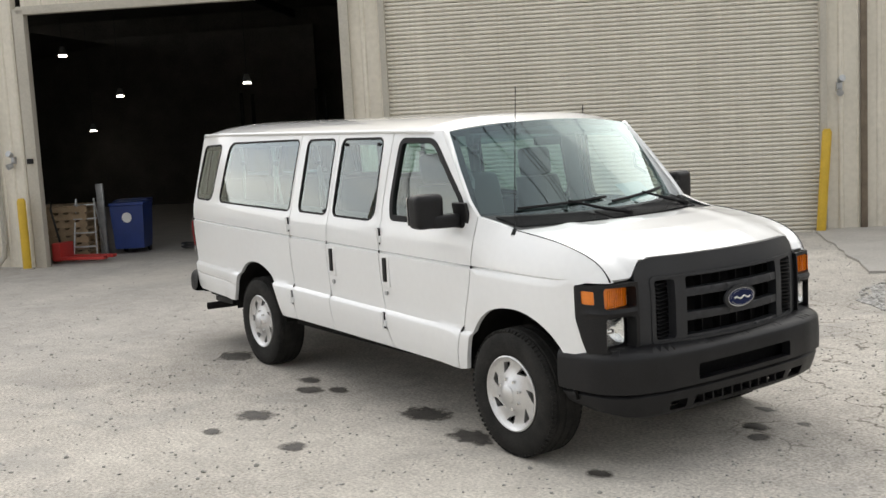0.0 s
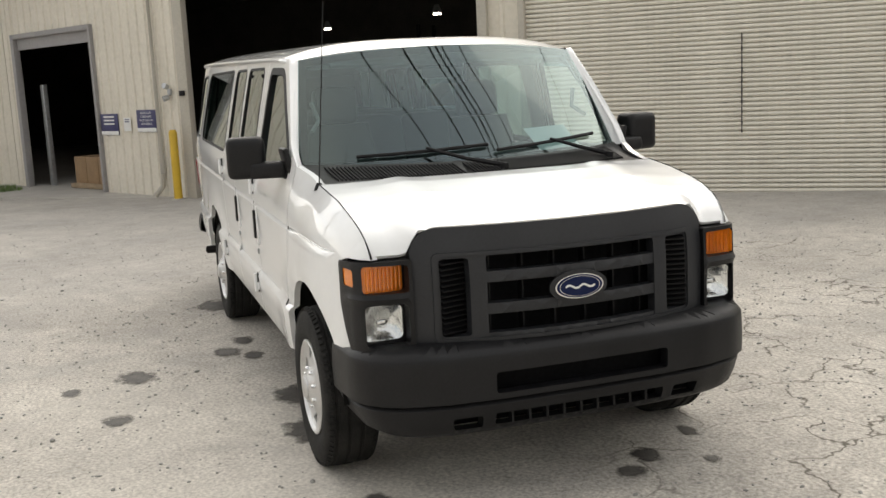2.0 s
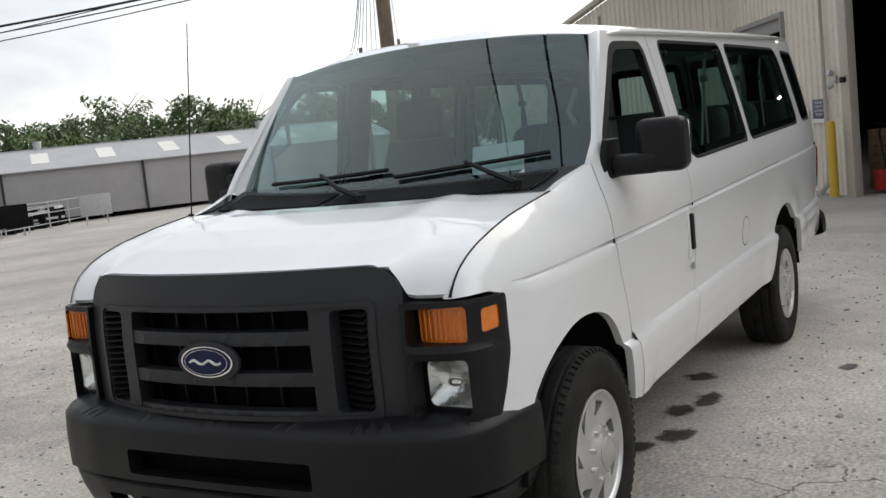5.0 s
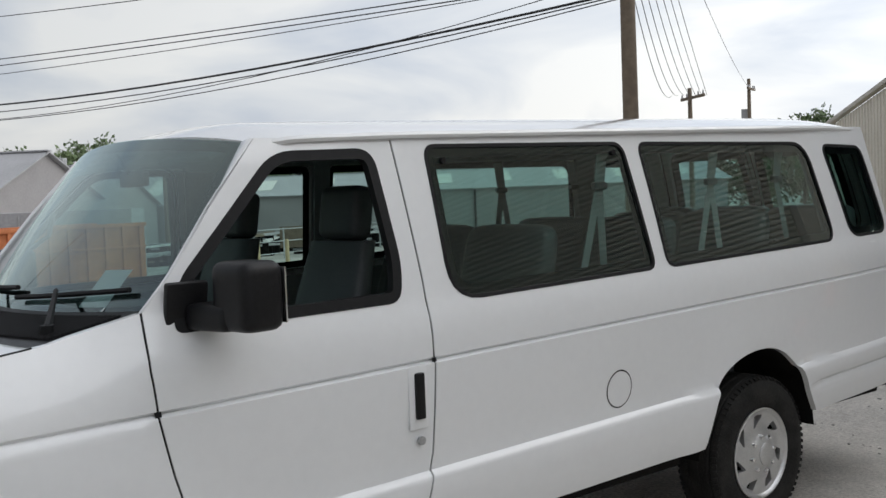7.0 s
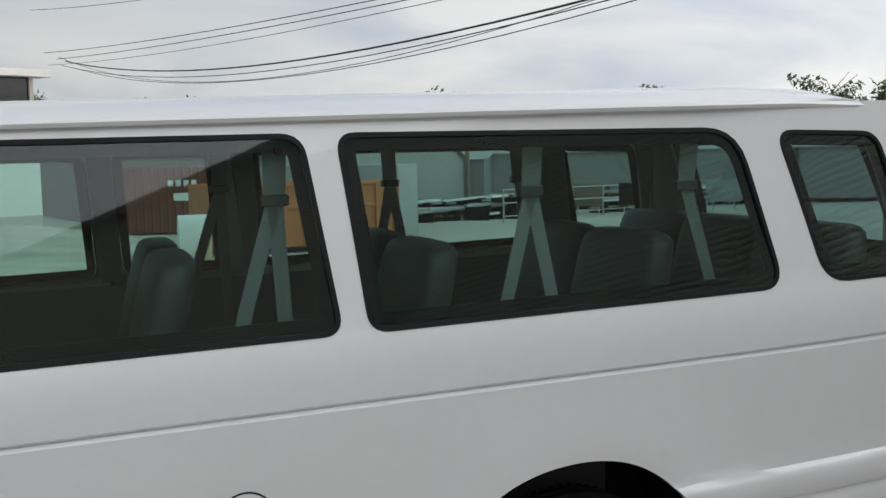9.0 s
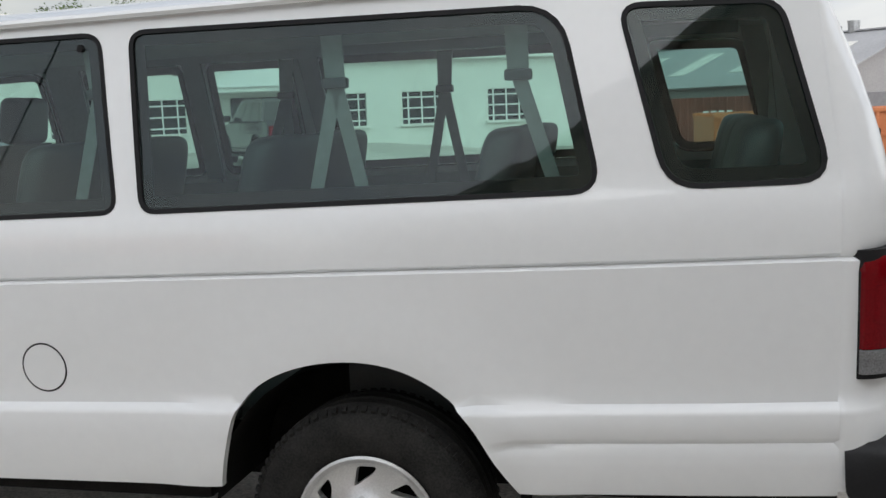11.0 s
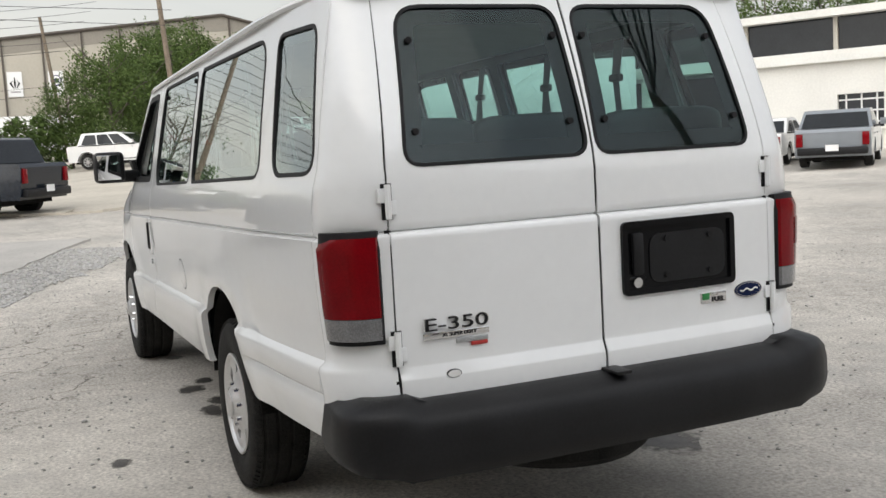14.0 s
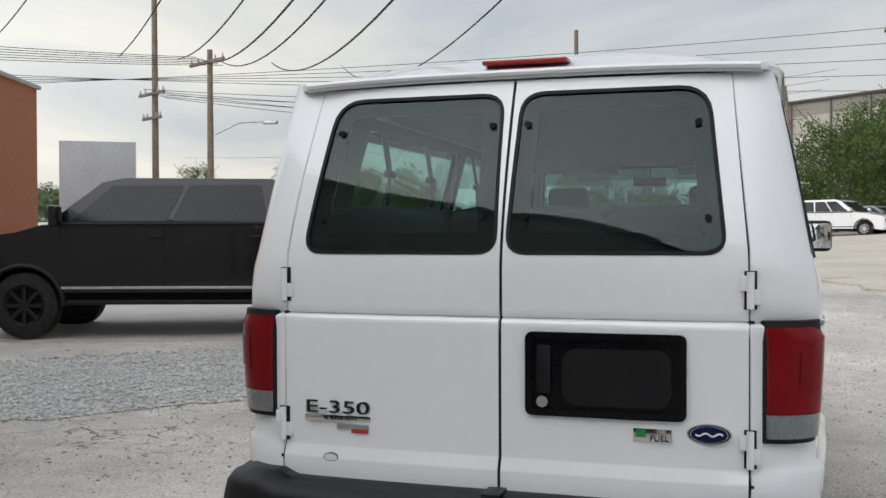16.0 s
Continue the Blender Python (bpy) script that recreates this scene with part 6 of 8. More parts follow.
# dashboard, wheel, paper, rear-view mirror
def dash(u, v):
    s = v * 2 - 1
    px = np.interp(u, [0, 0.35, 0.55, 0.75, 1.0], [-0.30 - 0.1 * s * s, -0.52, -0.62, -0.64, -0.56])
    pz = np.interp(u, [0, 0.35, 0.55, 0.75, 1.0], [1.34, 1.36, 1.31, 1.15, 0.85])
    return Vector((px, s * 0.88, pz))
inner("dashboard", dash, 14, 16, M["dash"], "dark grey dashboard")
st = part("steering_wheel", bmesh.new(), M["dash"], VAN, "black steering wheel")
st.matrix_basis = pose(-0.78, 0.44, 1.27, 0, -58, 0)
b2 = bmesh.new()
tube(b2, [(0.19 * math.cos(a * math.pi / 16), 0.19 * math.sin(a * math.pi / 16), 0) for a in range(33)], 0.016, 8)
part("rim", b2, M["dash"], st)
b2 = bmesh.new()
box(b2, (0, 0, -0.03), (0.14, 0.16, 0.05), 0.02), box(b2, (0, 0, -0.02), (0.36, 0.05, 0.02), 0.008), rod(b2, (0, 0, -0.05), (0, 0, -0.35), 0.035)
part("hub", b2, M["dash"], st)
part("instrument_hood", box(bmesh.new(), (-0.56, 0.44, 1.36), (0.22, 0.42, 0.09), 0.035, None, 3), M["dash"], VAN)
part("paper", grid(bmesh.new(), lambda u, v: Vector((-0.32 - 0.13 * u, 0.36 + 0.24 * v + 0.05 * (1 - u), 1.405 + 0.125 * u + 0.01 * v)), 3, 3), M["paper"], VAN, "white paper sheet lying on the dashboard")
b2 = box(bmesh.new(), (-0.72, 0.0, 1.86), (0.03, 0.24, 0.065), 0.012)
part("rear_view_mirror", rod(b2, (-0.70, 0, 1.88), (-0.66, 0, 1.96), 0.008, seg=6), M["dash"], VAN)
for sg in (1, -1):
    part("sun_visor", box(bmesh.new(), (-0.80, sg * 0.42, 1.935), (0.14, 0.42, 0.02), 0.008, Euler((0, 0.35, 0)).to_matrix()), M["headliner"], VAN)
    b2 = bmesh.new()
    tube(b2, [ws(0.35, 0.5 + sg * 0.465, -0.05), ws(0.48, 0.5 + sg * 0.445, -0.085), ws(0.62, 0.5 + sg * 0.465, -0.05)], 0.012, 6)
    part("grab_handle", b2, M["interior"], VAN)


# ---- building fittings ----
def bollard(x, y, h, lean, label):
    b = thing("bollard", label, "bollard", "yellow bollards", at=(x, y, gz(x, y) - 0.05))
    part("post", tube(bmesh.new(), [(0, 0, 0), (lean[0] * 0.5, lean[1] * 0.5, h / 2), (lean[0], lean[1], h - 0.05), (lean[0], lean[1], h)], [0.075, 0.075, 0.075, 0.05], 16), M["yellow"], b)
    part("footing", rod(bmesh.new(), (0, 0, 0), (0, 0, 0.075), 0.14, 0.12, 14), M["concrete"], b)


bollard(-14.36, -0.42, 1.32, (0, 0), "yellow steel bollard beside the open warehouse door")
bollard(-5.33, 9.83, 1.72, (0.02, 0.16), "leaning yellow bollard beside the roller shutter")


def on_wall(w, s, out, z):
    """World place of a point s along a wall, out in front of it."""
    return w.matrix_world @ Vector((s, -out, z))


def notice(s, z, wd, h, lines, dark=True):
    n = thing("wall_notice", "dark blue and white notice fixed to the ribbed wall" if dark else "small white notice fixed to the ribbed wall", "sign", "notices by the door")
    n.matrix_world = W2.matrix_world @ pose(s, -0.035, z)
    part("plate", box(bmesh.new(), (0, 0, 0), (wd, 0.012, h), 0.003), M["sign_blue"] if dark else M["white_plastic"], n)
    if dark:
        part("foot_band", box(bmesh.new(), (0, -0.0045, -h * 0.40), (wd * 0.99, 0.012, h * 0.18), 0.002), M["white_plastic"], n)
    for i, t in enumerate(lines):
        zz = h * 0.36 - i * h * 0.165
        if t:
            lettering("lettering", t, h * 0.145, Matrix.Translation((0, -0.0075, zz)) @ Matrix.Rotation(radians(90), 4, "X"), M["white_plastic"], n, 0.0006)
        else:
            part("text_bar", box(bmesh.new(), (0, -0.0065, zz), (wd * 0.6, 0.004, h * 0.07)), M["white_plastic"] if dark else M["sign_blue"], n)


notice(6.9 - 2.57, 1.42, 0.66, 0.42, ["", "", ""])
notice(6.9 - 1.90, 1.42, 0.25, 0.26, ["", ""], False)
notice(6.9 - 1.20, 1.48, 0.66, 0.42, ["ALL PICK-UPS", "& DROP-OFFS", "MUST CHECK IN", "WITH OFFICE"])


def flood(w, s, z):
    f = thing("flood_lamp", "small grey wall flood lamp, unlit", "lamp", "wall lamps")
    f.matrix_world = w.matrix_world @ pose(s, -0.03, z)
    part("base", box(bmesh.new(), (0, 0, 0), (0.09, 0.05, 0.12), 0.01), M["steel"], f)
    for k in (-1, 1):
        part("head", rod(bmesh.new(), (0, -0.04, k * 0.09), (0.02 * k, -0.13, k * 0.12), 0.045, 0.055, 12), M["steel"], f)


flood(W2, 6.9 - 0.33, 2.0), flood(W1, 13.98, 2.5), flood(W3, 15.9, 2.8)
jb = thing("switch_box", "small dark switch box on the door jamb", "switch")
jb.matrix_world = W1.matrix_world @ pose(0.12, -0.13, 1.95)
part("case", box(bmesh.new(), (0, 0, 0), (0.1, 0.05, 0.09), 0.006), M["black_plastic"], jb)

# red fire valves on the gable wall
fv = thing("fire_valve", "red fire-department valves with handwheels on the wall", "valve")
fv.matrix_world = W3.matrix_world @ pose(15.5, -0.1, 0.95)
b2 = bmesh.new()
tube(b2, [(-0.30, -0.12, 0), (0.62, -0.12, 0)], 0.115, 12), tube(b2, [(0, 0.1, 0), (0, -0.12, 0)], 0.07, 10)
part("pipe", b2, M["red_paint"], fv)
for k in (-0.62, -0.18):
    b2 = bmesh.new()
    tube(b2, [(k + 0.20 * math.cos(a * math.pi / 10), -0.30, 0.20 * math.sin(a * math.pi / 10)) for a in range(21)], 0.02, 6)
    for a in range(4):
        rod(b2, (k, -0.30, 0), (k + 0.20 * math.cos(a * math.pi / 2), -0.30, 0.20 * math.sin(a * math.pi / 2)), 0.013, seg=6)
    rod(b2, (k, -0.1, 0), (k, -0.32, 0), 0.03, seg=8), rod(b2, (k, -0.12, 0), (-0.28, -0.12, 0), 0.05, seg=10)
    part("handwheel", b2, M["red_paint"], fv)

# kerb, posts and hydrant
kb = thing("kerb", "low concrete kerb with chipped edges", "kerb", kind="structure")
for i in range(6):
    a, b = Vector((-17.3 - i * 0.75, -4.7 - i * 0.95, 0)), Vector((-17.3 - (i + 0.98) * 0.75, -4.7 - (i + 0.98) * 0.95, 0))
    c = (a + b) / 2
    part("kerb_stone", box(bmesh.new(), (c.x, c.y, gz(c.x, c.y) + 0.05), ((b - a).length, 0.18, 0.2), 0.02, (b - a).to_track_quat("X", "Z").to_matrix()), M["concrete"], kb)
for x, y, h, mt, lab in ((-16.6, -7.9, 1.15, "yellow", "slim yellow marker post by the kerb"), (-18.0, -7.6, 0.75, "red_paint", "short red marker post by the kerb")):
    p = thing("marker_post", lab, "post", "marker posts by the kerb", at=(x, y, gz(x, y)))
    part("shaft", rod(bmesh.new(), (0, 0, -0.02), (0, 0, h), 0.05, seg=12), M[mt], p)
    part("cap", rod(bmesh.new(), (0, 0, h), (0, 0, h + 0.05), 0.05, 0.015, 12), M[mt], p)


def cone(x, y, h, slim, label):
    c = thing("traffic_cone", label, "traffic cone", "orange cones", at=(x, y, gz(x, y)))
    part("base", box(bmesh.new(), (0, 0, 0.02), (0.34, 0.34, 0.045), 0.012), M["black_plastic"] if slim else M["cone"], c)
    b2 = bmesh.new()
    lathe(b2, [(0.03, 0.13 if not slim else 0.075), (h - 0.02, 0.028 if not slim else 0.05), (h, 0.015)], 20, pose(0, 0, 0, 90, 0, 0))
    part("cone_body", b2, M["cone"], c)
    if slim:
        part("top_handle", rod(bmesh.new(), (0, 0, h), (0, 0, h + 0.12), 0.02, 0.01, 8), M["cone"], c)


cone(-18.6, -6.7, 1.0, True, "tall slim orange delineator standing on the kerb")
q = on_wall(W1, 6.25, 0.35, 0)
cone(q.x, q.y, 0.72, False, "orange traffic cone beside the shutter frame")
hy = thing("hydrant", "small red standpipe by the kerb", "hydrant", at=(-17.9, -5.6, gz(-17.9, -5.6)))
b2 = bmesh.new()
rod(b2, (0, 0, 0), (0, 0, 0.3), 0.07, seg=12), rod(b2, (-0.16, 0, 0.24), (0.16, 0, 0.24), 0.05, seg=10), rod(b2, (0, 0, 0.3), (0, 0, 0.36), 0.08, 0.03, 12)
part("standpipe", b2, M["red_paint"], hy)
gd = thing("door_guard", "yellow steel guard post frame beside the shutter", "guard")
gd.matrix_world = W1.matrix_world @ pose(6.0, -0.3, 0)
b2 = bmesh.new()
tube(b2, [(-0.12, 0, 0), (-0.12, 0, 1.18), (-0.08, 0, 1.24), (0.08, 0, 1.24), (0.12, 0, 1.18), (0.12, 0, 0)], 0.05, 10)
part("hoop", b2, M["yellow"], gd)
part("notice_plate", box(bmesh.new(), (-0.28, 0.05, 0.8), (0.22, 0.02, 0.5), 0.004), M["white_plastic"], gd, "white notice plate")

# things standing in the doorway
def inside_at(name, label, cat, x, y, rz=0, group=""):
    t = thing(name, label, cat, group)
    t.matrix_world = room.matrix_world @ pose(x, y, 0.03, 0, 0, rz)
    return t


for k, (x, y) in enumerate(((0.98, 2.0), (0.62, 2.95))):
    t = inside_at("wheeled_bin", "large blue plastic wheeled bin inside the doorway", "bin", x, y, 8 + 5 * k, "blue bins")
    t.scale = (0.85, 0.85, 0.9)
    b2 = bmesh.new()
    vs_ = [b2.verts.new((sx * (0.33 + 0.05 * (z > 0.5)), sy * (0.36 + 0.06 * (z > 0.5)), z)) for z in (0.12, 1.05) for sx, sy in ((-1, -1), (1, -1), (1, 1), (-1, 1))]
    for a in range(4):
        b2.faces.new((vs_[a], vs_[(a + 1) % 4], vs_[4 + (a + 1) % 4], vs_[4 + a]))
    b2.faces.new(vs_[:4][::-1]), b2.faces.new(vs_[4:])
    part("body", b2, M["blue_plastic"], t, smooth=False)
    part("lid", box(bmesh.new(), (0, 0.02, 1.09), (0.80, 0.90, 0.07), 0.025), M["blue_plastic"], t)
    part("emblem", rod(bmesh.new(), (0, -0.418, 0.8), (0, -0.43, 0.8), 0.11, seg=20), M["white_plastic"], t, "white round mark")
    for sx in (-0.28, 0.28):
        part("wheel", rod(bmesh.new(), (sx - 0.03, 0.30, 0.11), (sx + 0.03, 0.30, 0.11), 0.11, seg=16), M["black_plastic"], t)
t = inside_at("step_ladder", "folding aluminium step ladder", "ladder", 0.42, 1.2, 10)
b2 = bmesh.new()
for sx in (-0.22, 0.22):
    rod(b2, (sx, -0.28, 0), (sx * 0.75, 0, 1.15), 0.016, seg=6), rod(b2, (sx, 0.35, 0), (sx * 0.75, 0.02, 1.15), 0.014, seg=6)
part("frame", b2, M["steel"], t)
for i in range(4):
    z = 0.25 + i * 0.26
    part("step", box(bmesh.new(), (0, -0.28 + z * 0.24, z), (0.42, 0.08, 0.025), 0.004), M["steel"], t)
t = inside_at("pallet_stack", "stack of worn wooden pallets", "pallets", -0.12, 1.5, 4)
for i in range(7):
    pl_ = None
    for k in (-0.45, 0, 0.45):
        o = part("bearer" if pl_ else "pallet", box(bmesh.new(), (0, k, 0.087 + i * 0.145), (1.15, 0.05, 0.10)), M["pallet"], pl_ or t, smooth=False)
        pl_ = pl_ or o
    for k in range(6):
        part("board", box(bmesh.new(), (-0.5 + k * 0.2, 0, 0.15 + i * 0.145), (0.12, 1.0, 0.02)), M["pallet"], pl_, smooth=False)
        part("board", box(bmesh.new(), (-0.5 + k * 0.2, 0, 0.025 + i * 0.145), (0.10, 1.0, 0.018)), M["pallet"], pl_, smooth=False)
t = inside_at("pallet_jack", "red pallet jack with lowered forks", "pallet jack", 0.35, 0.6, -6)
for sy in (-0.16, 0.16):
    part("fork", box(bmesh.new(), (0.35, sy, 0.10), (0.9, 0.14, 0.06), 0.01), M["red_paint"], t)
part("pump_body", box(bmesh.new(), (-0.16, 0, 0.22), (0.18, 0.46, 0.34), 0.03), M["red_paint"], t)
part("tiller", tube(bmesh.new(), [(-0.2, 0, 0.35), (-0.34, 0, 1.0), (-0.36, 0.08, 1.15), (-0.36, -0.08, 1.15)], 0.02, 8), M["black_plastic"], t)
t = inside_at("storage_rack", "tall dark steel storage rack loaded with boxes", "rack", 3.0, 6.6, 0)
for sx in (-0.9, 0.9):
    for sy in (-0.45, 0.45):
        part("upright", box(bmesh.new(), (sx, sy, 1.6), (0.07, 0.07, 3.2), 0.004), M["under"], t)
for z in (0.25, 1.3, 2.4):
    part("shelf", box(bmesh.new(), (0, 0, z), (1.9, 0.95, 0.06), 0.006), M["steel"], t)
    for k in range(2 if z < 2 else 0):
        part("carton", box(bmesh.new(), (-0.4 + 0.8 * k, -0.1, z + 0.3), (0.6, 0.6, 0.5 + 0.1 * k), 0.01), M["cardboard"], t)
t = inside_at("steel_post", "grey steel rail post leaning by the bins", "post", 0.55, 1.6)
part("rail", box(bmesh.new(), (0, 0, 0.7), (0.14, 0.06, 1.4), 0.006), M["steel"], t)
t = inside_at("hose_reel", "coiled hose lying on the warehouse floor", "hose", 2.3, 1.9)
part("coil", tube(bmesh.new(), [((0.3 + 0.05 * math.sin(3 * a)) * math.cos(a), (0.3 + 0.05 * math.sin(3 * a)) * math.sin(a), 0.05 + 0.01 * a) for a in [i * 0.35 for i in range(40)]], 0.018, 6), M["wire"], t)
t = inside_at("pallet_of_cartons", "wrapped cartons stacked on a pallet", "cartons", -3.5, 2.0, -20)
for i in range(3):
    part("carton", box(bmesh.new(), (-0.5 + 0.5 * i, 0, 0.35), (0.48, 0.8, 0.65), 0.01), M["cardboard"], t)
part("pallet", box(bmesh.new(), (0, 0, 0.06), (1.6, 1.0, 0.1), 0.01), M["pallet"], t)


# ---- vehicles ----
def vwheel(parent, x, y, r, wd, sg, dark=False):
    w = part("wheel", bmesh.new(), M["rubber"], parent)
    w.matrix_basis = pose(x, sg * y, r, 0, 0, 0 if sg > 0 else 180)
    b2 = bmesh.new()
    lathe(b2, [(-wd, r * 0.62), (-wd, r * 0.9), (-wd + 0.02, r), (-0.03, r), (0.0, r * 0.9), (0.0, r * 0.64), (-0.03, r * 0.60)], 36)
    part("tyre", b2, M["rubber"], w)
    b2 = bmesh.new()
    lathe(b2, [(-0.02, r * 0.62), (-0.005, r * 0.60), (-0.03, r * 0.54), (-0.05, r * 0.52)], 30)
    for k in range(8):
        a = k * math.pi / 4
        m = Matrix.Rotation(-a, 3, "Y")
        box(b2, m @ Vector((r * 0.32, -0.03, 0)), (r * 0.52, 0.03, r * 0.12), 0.0, m)
    rod(b2, (0, -0.06, 0), (0, -0.008, 0), r * 0.14, seg=16)
    part("rim", b2, M["black_plastic"] if dark else M["silver"], w)
    b2 = bmesh.new()
    lathe(b2, [(-0.07, r * 0.58), (-0.07, 0.001)], 24)
    part("brake_disc", b2, M["dark"], w)


def shell(name, outline, f, material, parent, n=6, label=""):
    """A closed body from a side outline: two side skins at +-f(x, z) and a crowned band across."""
    b2 = bmesh.new()
    loop = dense(outline, 0.06)
    skins = []
    for sg in (1, -1):
        tmp = panel(outline, [], lambda u, v: Vector((u, sg * f(u, v), v)), 0.12, 0.07)
        me_ = bpy.data.meshes.new("tmp")
        tmp.to_mesh(me_), tmp.free()
        b2.from_mesh(me_)
        bpy.data.meshes.remove(me_)
    prev = None
    for j in range(n + 1):
        s = 1 - 2 * j / n
        row = [b2.verts.new((x, s * f(x, z), z)) for x, z in loop]
        if prev:
            for i in range(len(loop)):
                b2.faces.new((prev[i], prev[i - 1], row[i - 1], row[i]))
        prev = row
    bmesh.ops.remove_doubles(b2, verts=b2.verts[:], dist=0.0005)
    return part(name, b2, material, parent, label, sharp=38)


def arch(cx, r, n=9, z0=0.0):
    return [(cx + r * math.cos(math.pi * i / n), z0 + r * math.sin(math.pi * i / n)) for i in range(n + 1)]


def vehicle(kind, name, label, category, paint, x, y, rz, group="", dark_rims=False, k=1.0):
    """A parked car, SUV or pickup; the nose points along its own x."""
    v = thing(name, label, category, group, at=(x, y, gz(x, y) - 0.005), rz=rz)
    K = dict(
        pickup=dict(wb=4.35, r=0.435, W=1.01, fo=1.02, ro=1.25, sill=0.62, hood=1.40, belt=1.50, top=2.12, nose=1.30, cab=(0.75, 0.05, -2.25, -2.42), bed=1.53),
        truck=dict(wb=3.6, r=0.39, W=0.98, fo=0.95, ro=1.15, sill=0.48, hood=1.16, belt=1.22, top=1.80, nose=1.08, cab=(0.75, 0.10, -1.35, -1.6), bed=1.22),
        suv=dict(wb=2.9, r=0.36, W=0.95, fo=0.93, ro=1.0, sill=0.40, hood=1.08, belt=1.13, top=1.74, nose=0.95, cab=(0.62, -0.15, -2.10, -2.38), bed=None),
        sedan=dict(wb=2.75, r=0.32, W=0.90, fo=0.92, ro=1.05, sill=0.32, hood=0.92, belt=0.96, top=1.44, nose=0.80, cab=(0.55, -0.25, -1.55, -2.15), bed=None))[kind]
    wb, r, W, z0 = K["wb"], K["r"], K["W"], K["sill"] - 0.12
    xf, xr = wb / 2, -wb / 2
    ra = r + 0.07
    fa, rr = xf + K["fo"], xr - K["ro"]
    ca, cb, cc, cd = (xf - 1.0 + c * 1.0 if i < 2 else xf - 1.0 + c for i, c in enumerate(K["cab"]))
    rear_top = K["bed"] or (K["belt"] + 0.0)
    low = [(fa - 0.05, z0 + 0.02), (fa, z0 + 0.25), (fa - 0.02, K["nose"] - 0.08), (fa - 0.14, K["nose"]), (ca + 0.35, K["hood"]), (ca, K["belt"]), (cd, K["belt"] + 0.02)]
    low += [(rr + 0.06, rear_top), (rr, rear_top - 0.08), (rr + 0.03, z0 + 0.3), (rr + 0.08, z0 + 0.08)]
    low += [p for p in arch(xr, ra, z0=r)[::-1] if p[1] > z0] + [p for p in arch(xf, ra, z0=r)[::-1] if p[1] > z0]
    wf = lambda u, q: W * (1 - 0.05 * max(0.0, (q - K["belt"] + 0.3)) - 0.05 * max(0.0, (z0 + 0.25 - q)) - 0.10 * max(0.0, (u - xf - 0.3) / K["fo"]) ** 2 - 0.05 * max(0.0, (xr - 0.3 - u) / K["ro"]) ** 2)
    body = shell("body", low, wf, paint, v)
    cabin = [(ca, K["belt"] - 0.05), (cb - 0.05, K["top"] - 0.06), (cb - 0.35, K["top"]), (cc, K["top"] - 0.02), (cc - 0.08, K["top"] - 0.07), (cd, K["belt"] - 0.05)]
    gf_ = lambda u, q: W * (0.965 - 0.24 * max(0.0, q - K["belt"]))
    cab = shell("cab", cabin, gf_, paint, v)
    def pane(pts, nm="window"):
        for sg in (1, -1):
            o = part(nm, panel(rnd(pts, 0.05), [], lambda u, q: Vector((u, sg * (gf_(u, q) + 0.006), q)), 0.4, 0.3), M["dark_glass"], cab)
    bz, tz = K["belt"] + 0.045, K["top"] - 0.10
    slope_f = lambda q: ca + (cb - 0.05 - ca) * (q - K["belt"]) / (tz - K["belt"])
    slope_r = lambda q: cd + (cc - cd) * (q - K["belt"]) / (tz - K["belt"])
    n = 3 if kind == "suv" else 2
    lo_x = np.linspace(slope_f(bz) - 0.28, slope_r(bz) + 0.16, n + 1)
    hi_x = np.linspace(slope_f(tz) - 0.12, slope_r(tz) + 0.10, n + 1)
    for i in range(n):
        pane([(lo_x[i] - 0.03, bz), (hi_x[i] - 0.03, tz), (hi_x[i + 1] + 0.03, tz), (lo_x[i + 1] + 0.03, bz)])
    for pts, nm in (((ca, cb - 0.05, 0.012), "windscreen"), ((cd, cc - 0.08, -0.012), "rear_window")):
        b2 = bmesh.new()
        a0, a1, off = pts
        z1_, z2_ = K["belt"] + 0.03, K["top"] - 0.10
        vs_ = [b2.verts.new((a0 + (a1 - a0) * t + off, s * (gf_(0, z) - 0.07), z)) for t, z, s in ((0.08, z1_, -1), (0.08, z1_, 1), (0.92, z2_, 1), (0.92, z2_, -1))]
        b2.faces.new(vs_)
        part(nm, b2, M["dark_glass"], cab, smooth=False)
    for sg in (1, -1):
        for i in range(len(lo_x) - 1):
            hx = float(lo_x[i + 1]) + 0.16
            part("handle", box(bmesh.new(), (hx, sg * (wf(hx, K["belt"] - 0.16) + 0.012), K["belt"] - 0.16), (0.20, 0.02, 0.035), 0.006), M["black_plastic"] if dark_rims else paint, body)
            part("door_gap", box(bmesh.new(), (float(lo_x[i]) + (0.06 if i else 0.1), sg * (wf(0, 1.0) + 0.0005), (z0 + 0.16 + K["belt"]) / 2), (0.008, 0.004, K["belt"] - z0 - 0.2)), M["seal"], body)
        xa_, xb_ = ca - 0.12, cd + 0.10
        part("belt_trim", tube(bmesh.new(), [(xa_ + (xb_ - xa_) * i / 8, sg * (wf(0, K["belt"]) + 0.002), K["belt"] + 0.01) for i in range(9)], 0.028, 6), M["seal"], cab)
        mz = K["belt"] + 0.12
        part("door_mirror", box(bmesh.new(), (ca - 0.22, sg * (W + 0.10), mz), (0.12, 0.2, 0.17 if kind != "pickup" else 0.26), 0.03), paint, v)
        part("head_lamp", box(bmesh.new(), (fa - 0.06, sg * W * 0.72, K["nose"] - 0.17), (0.12, 0.34, 0.15), 0.03), M["head_lens"], body)
        part("tail_lamp", box(bmesh.new(), (rr + 0.02, sg * W * 0.84, rear_top - 0.26), (0.10, 0.16, 0.32), 0.02), M["red_lens"], body)
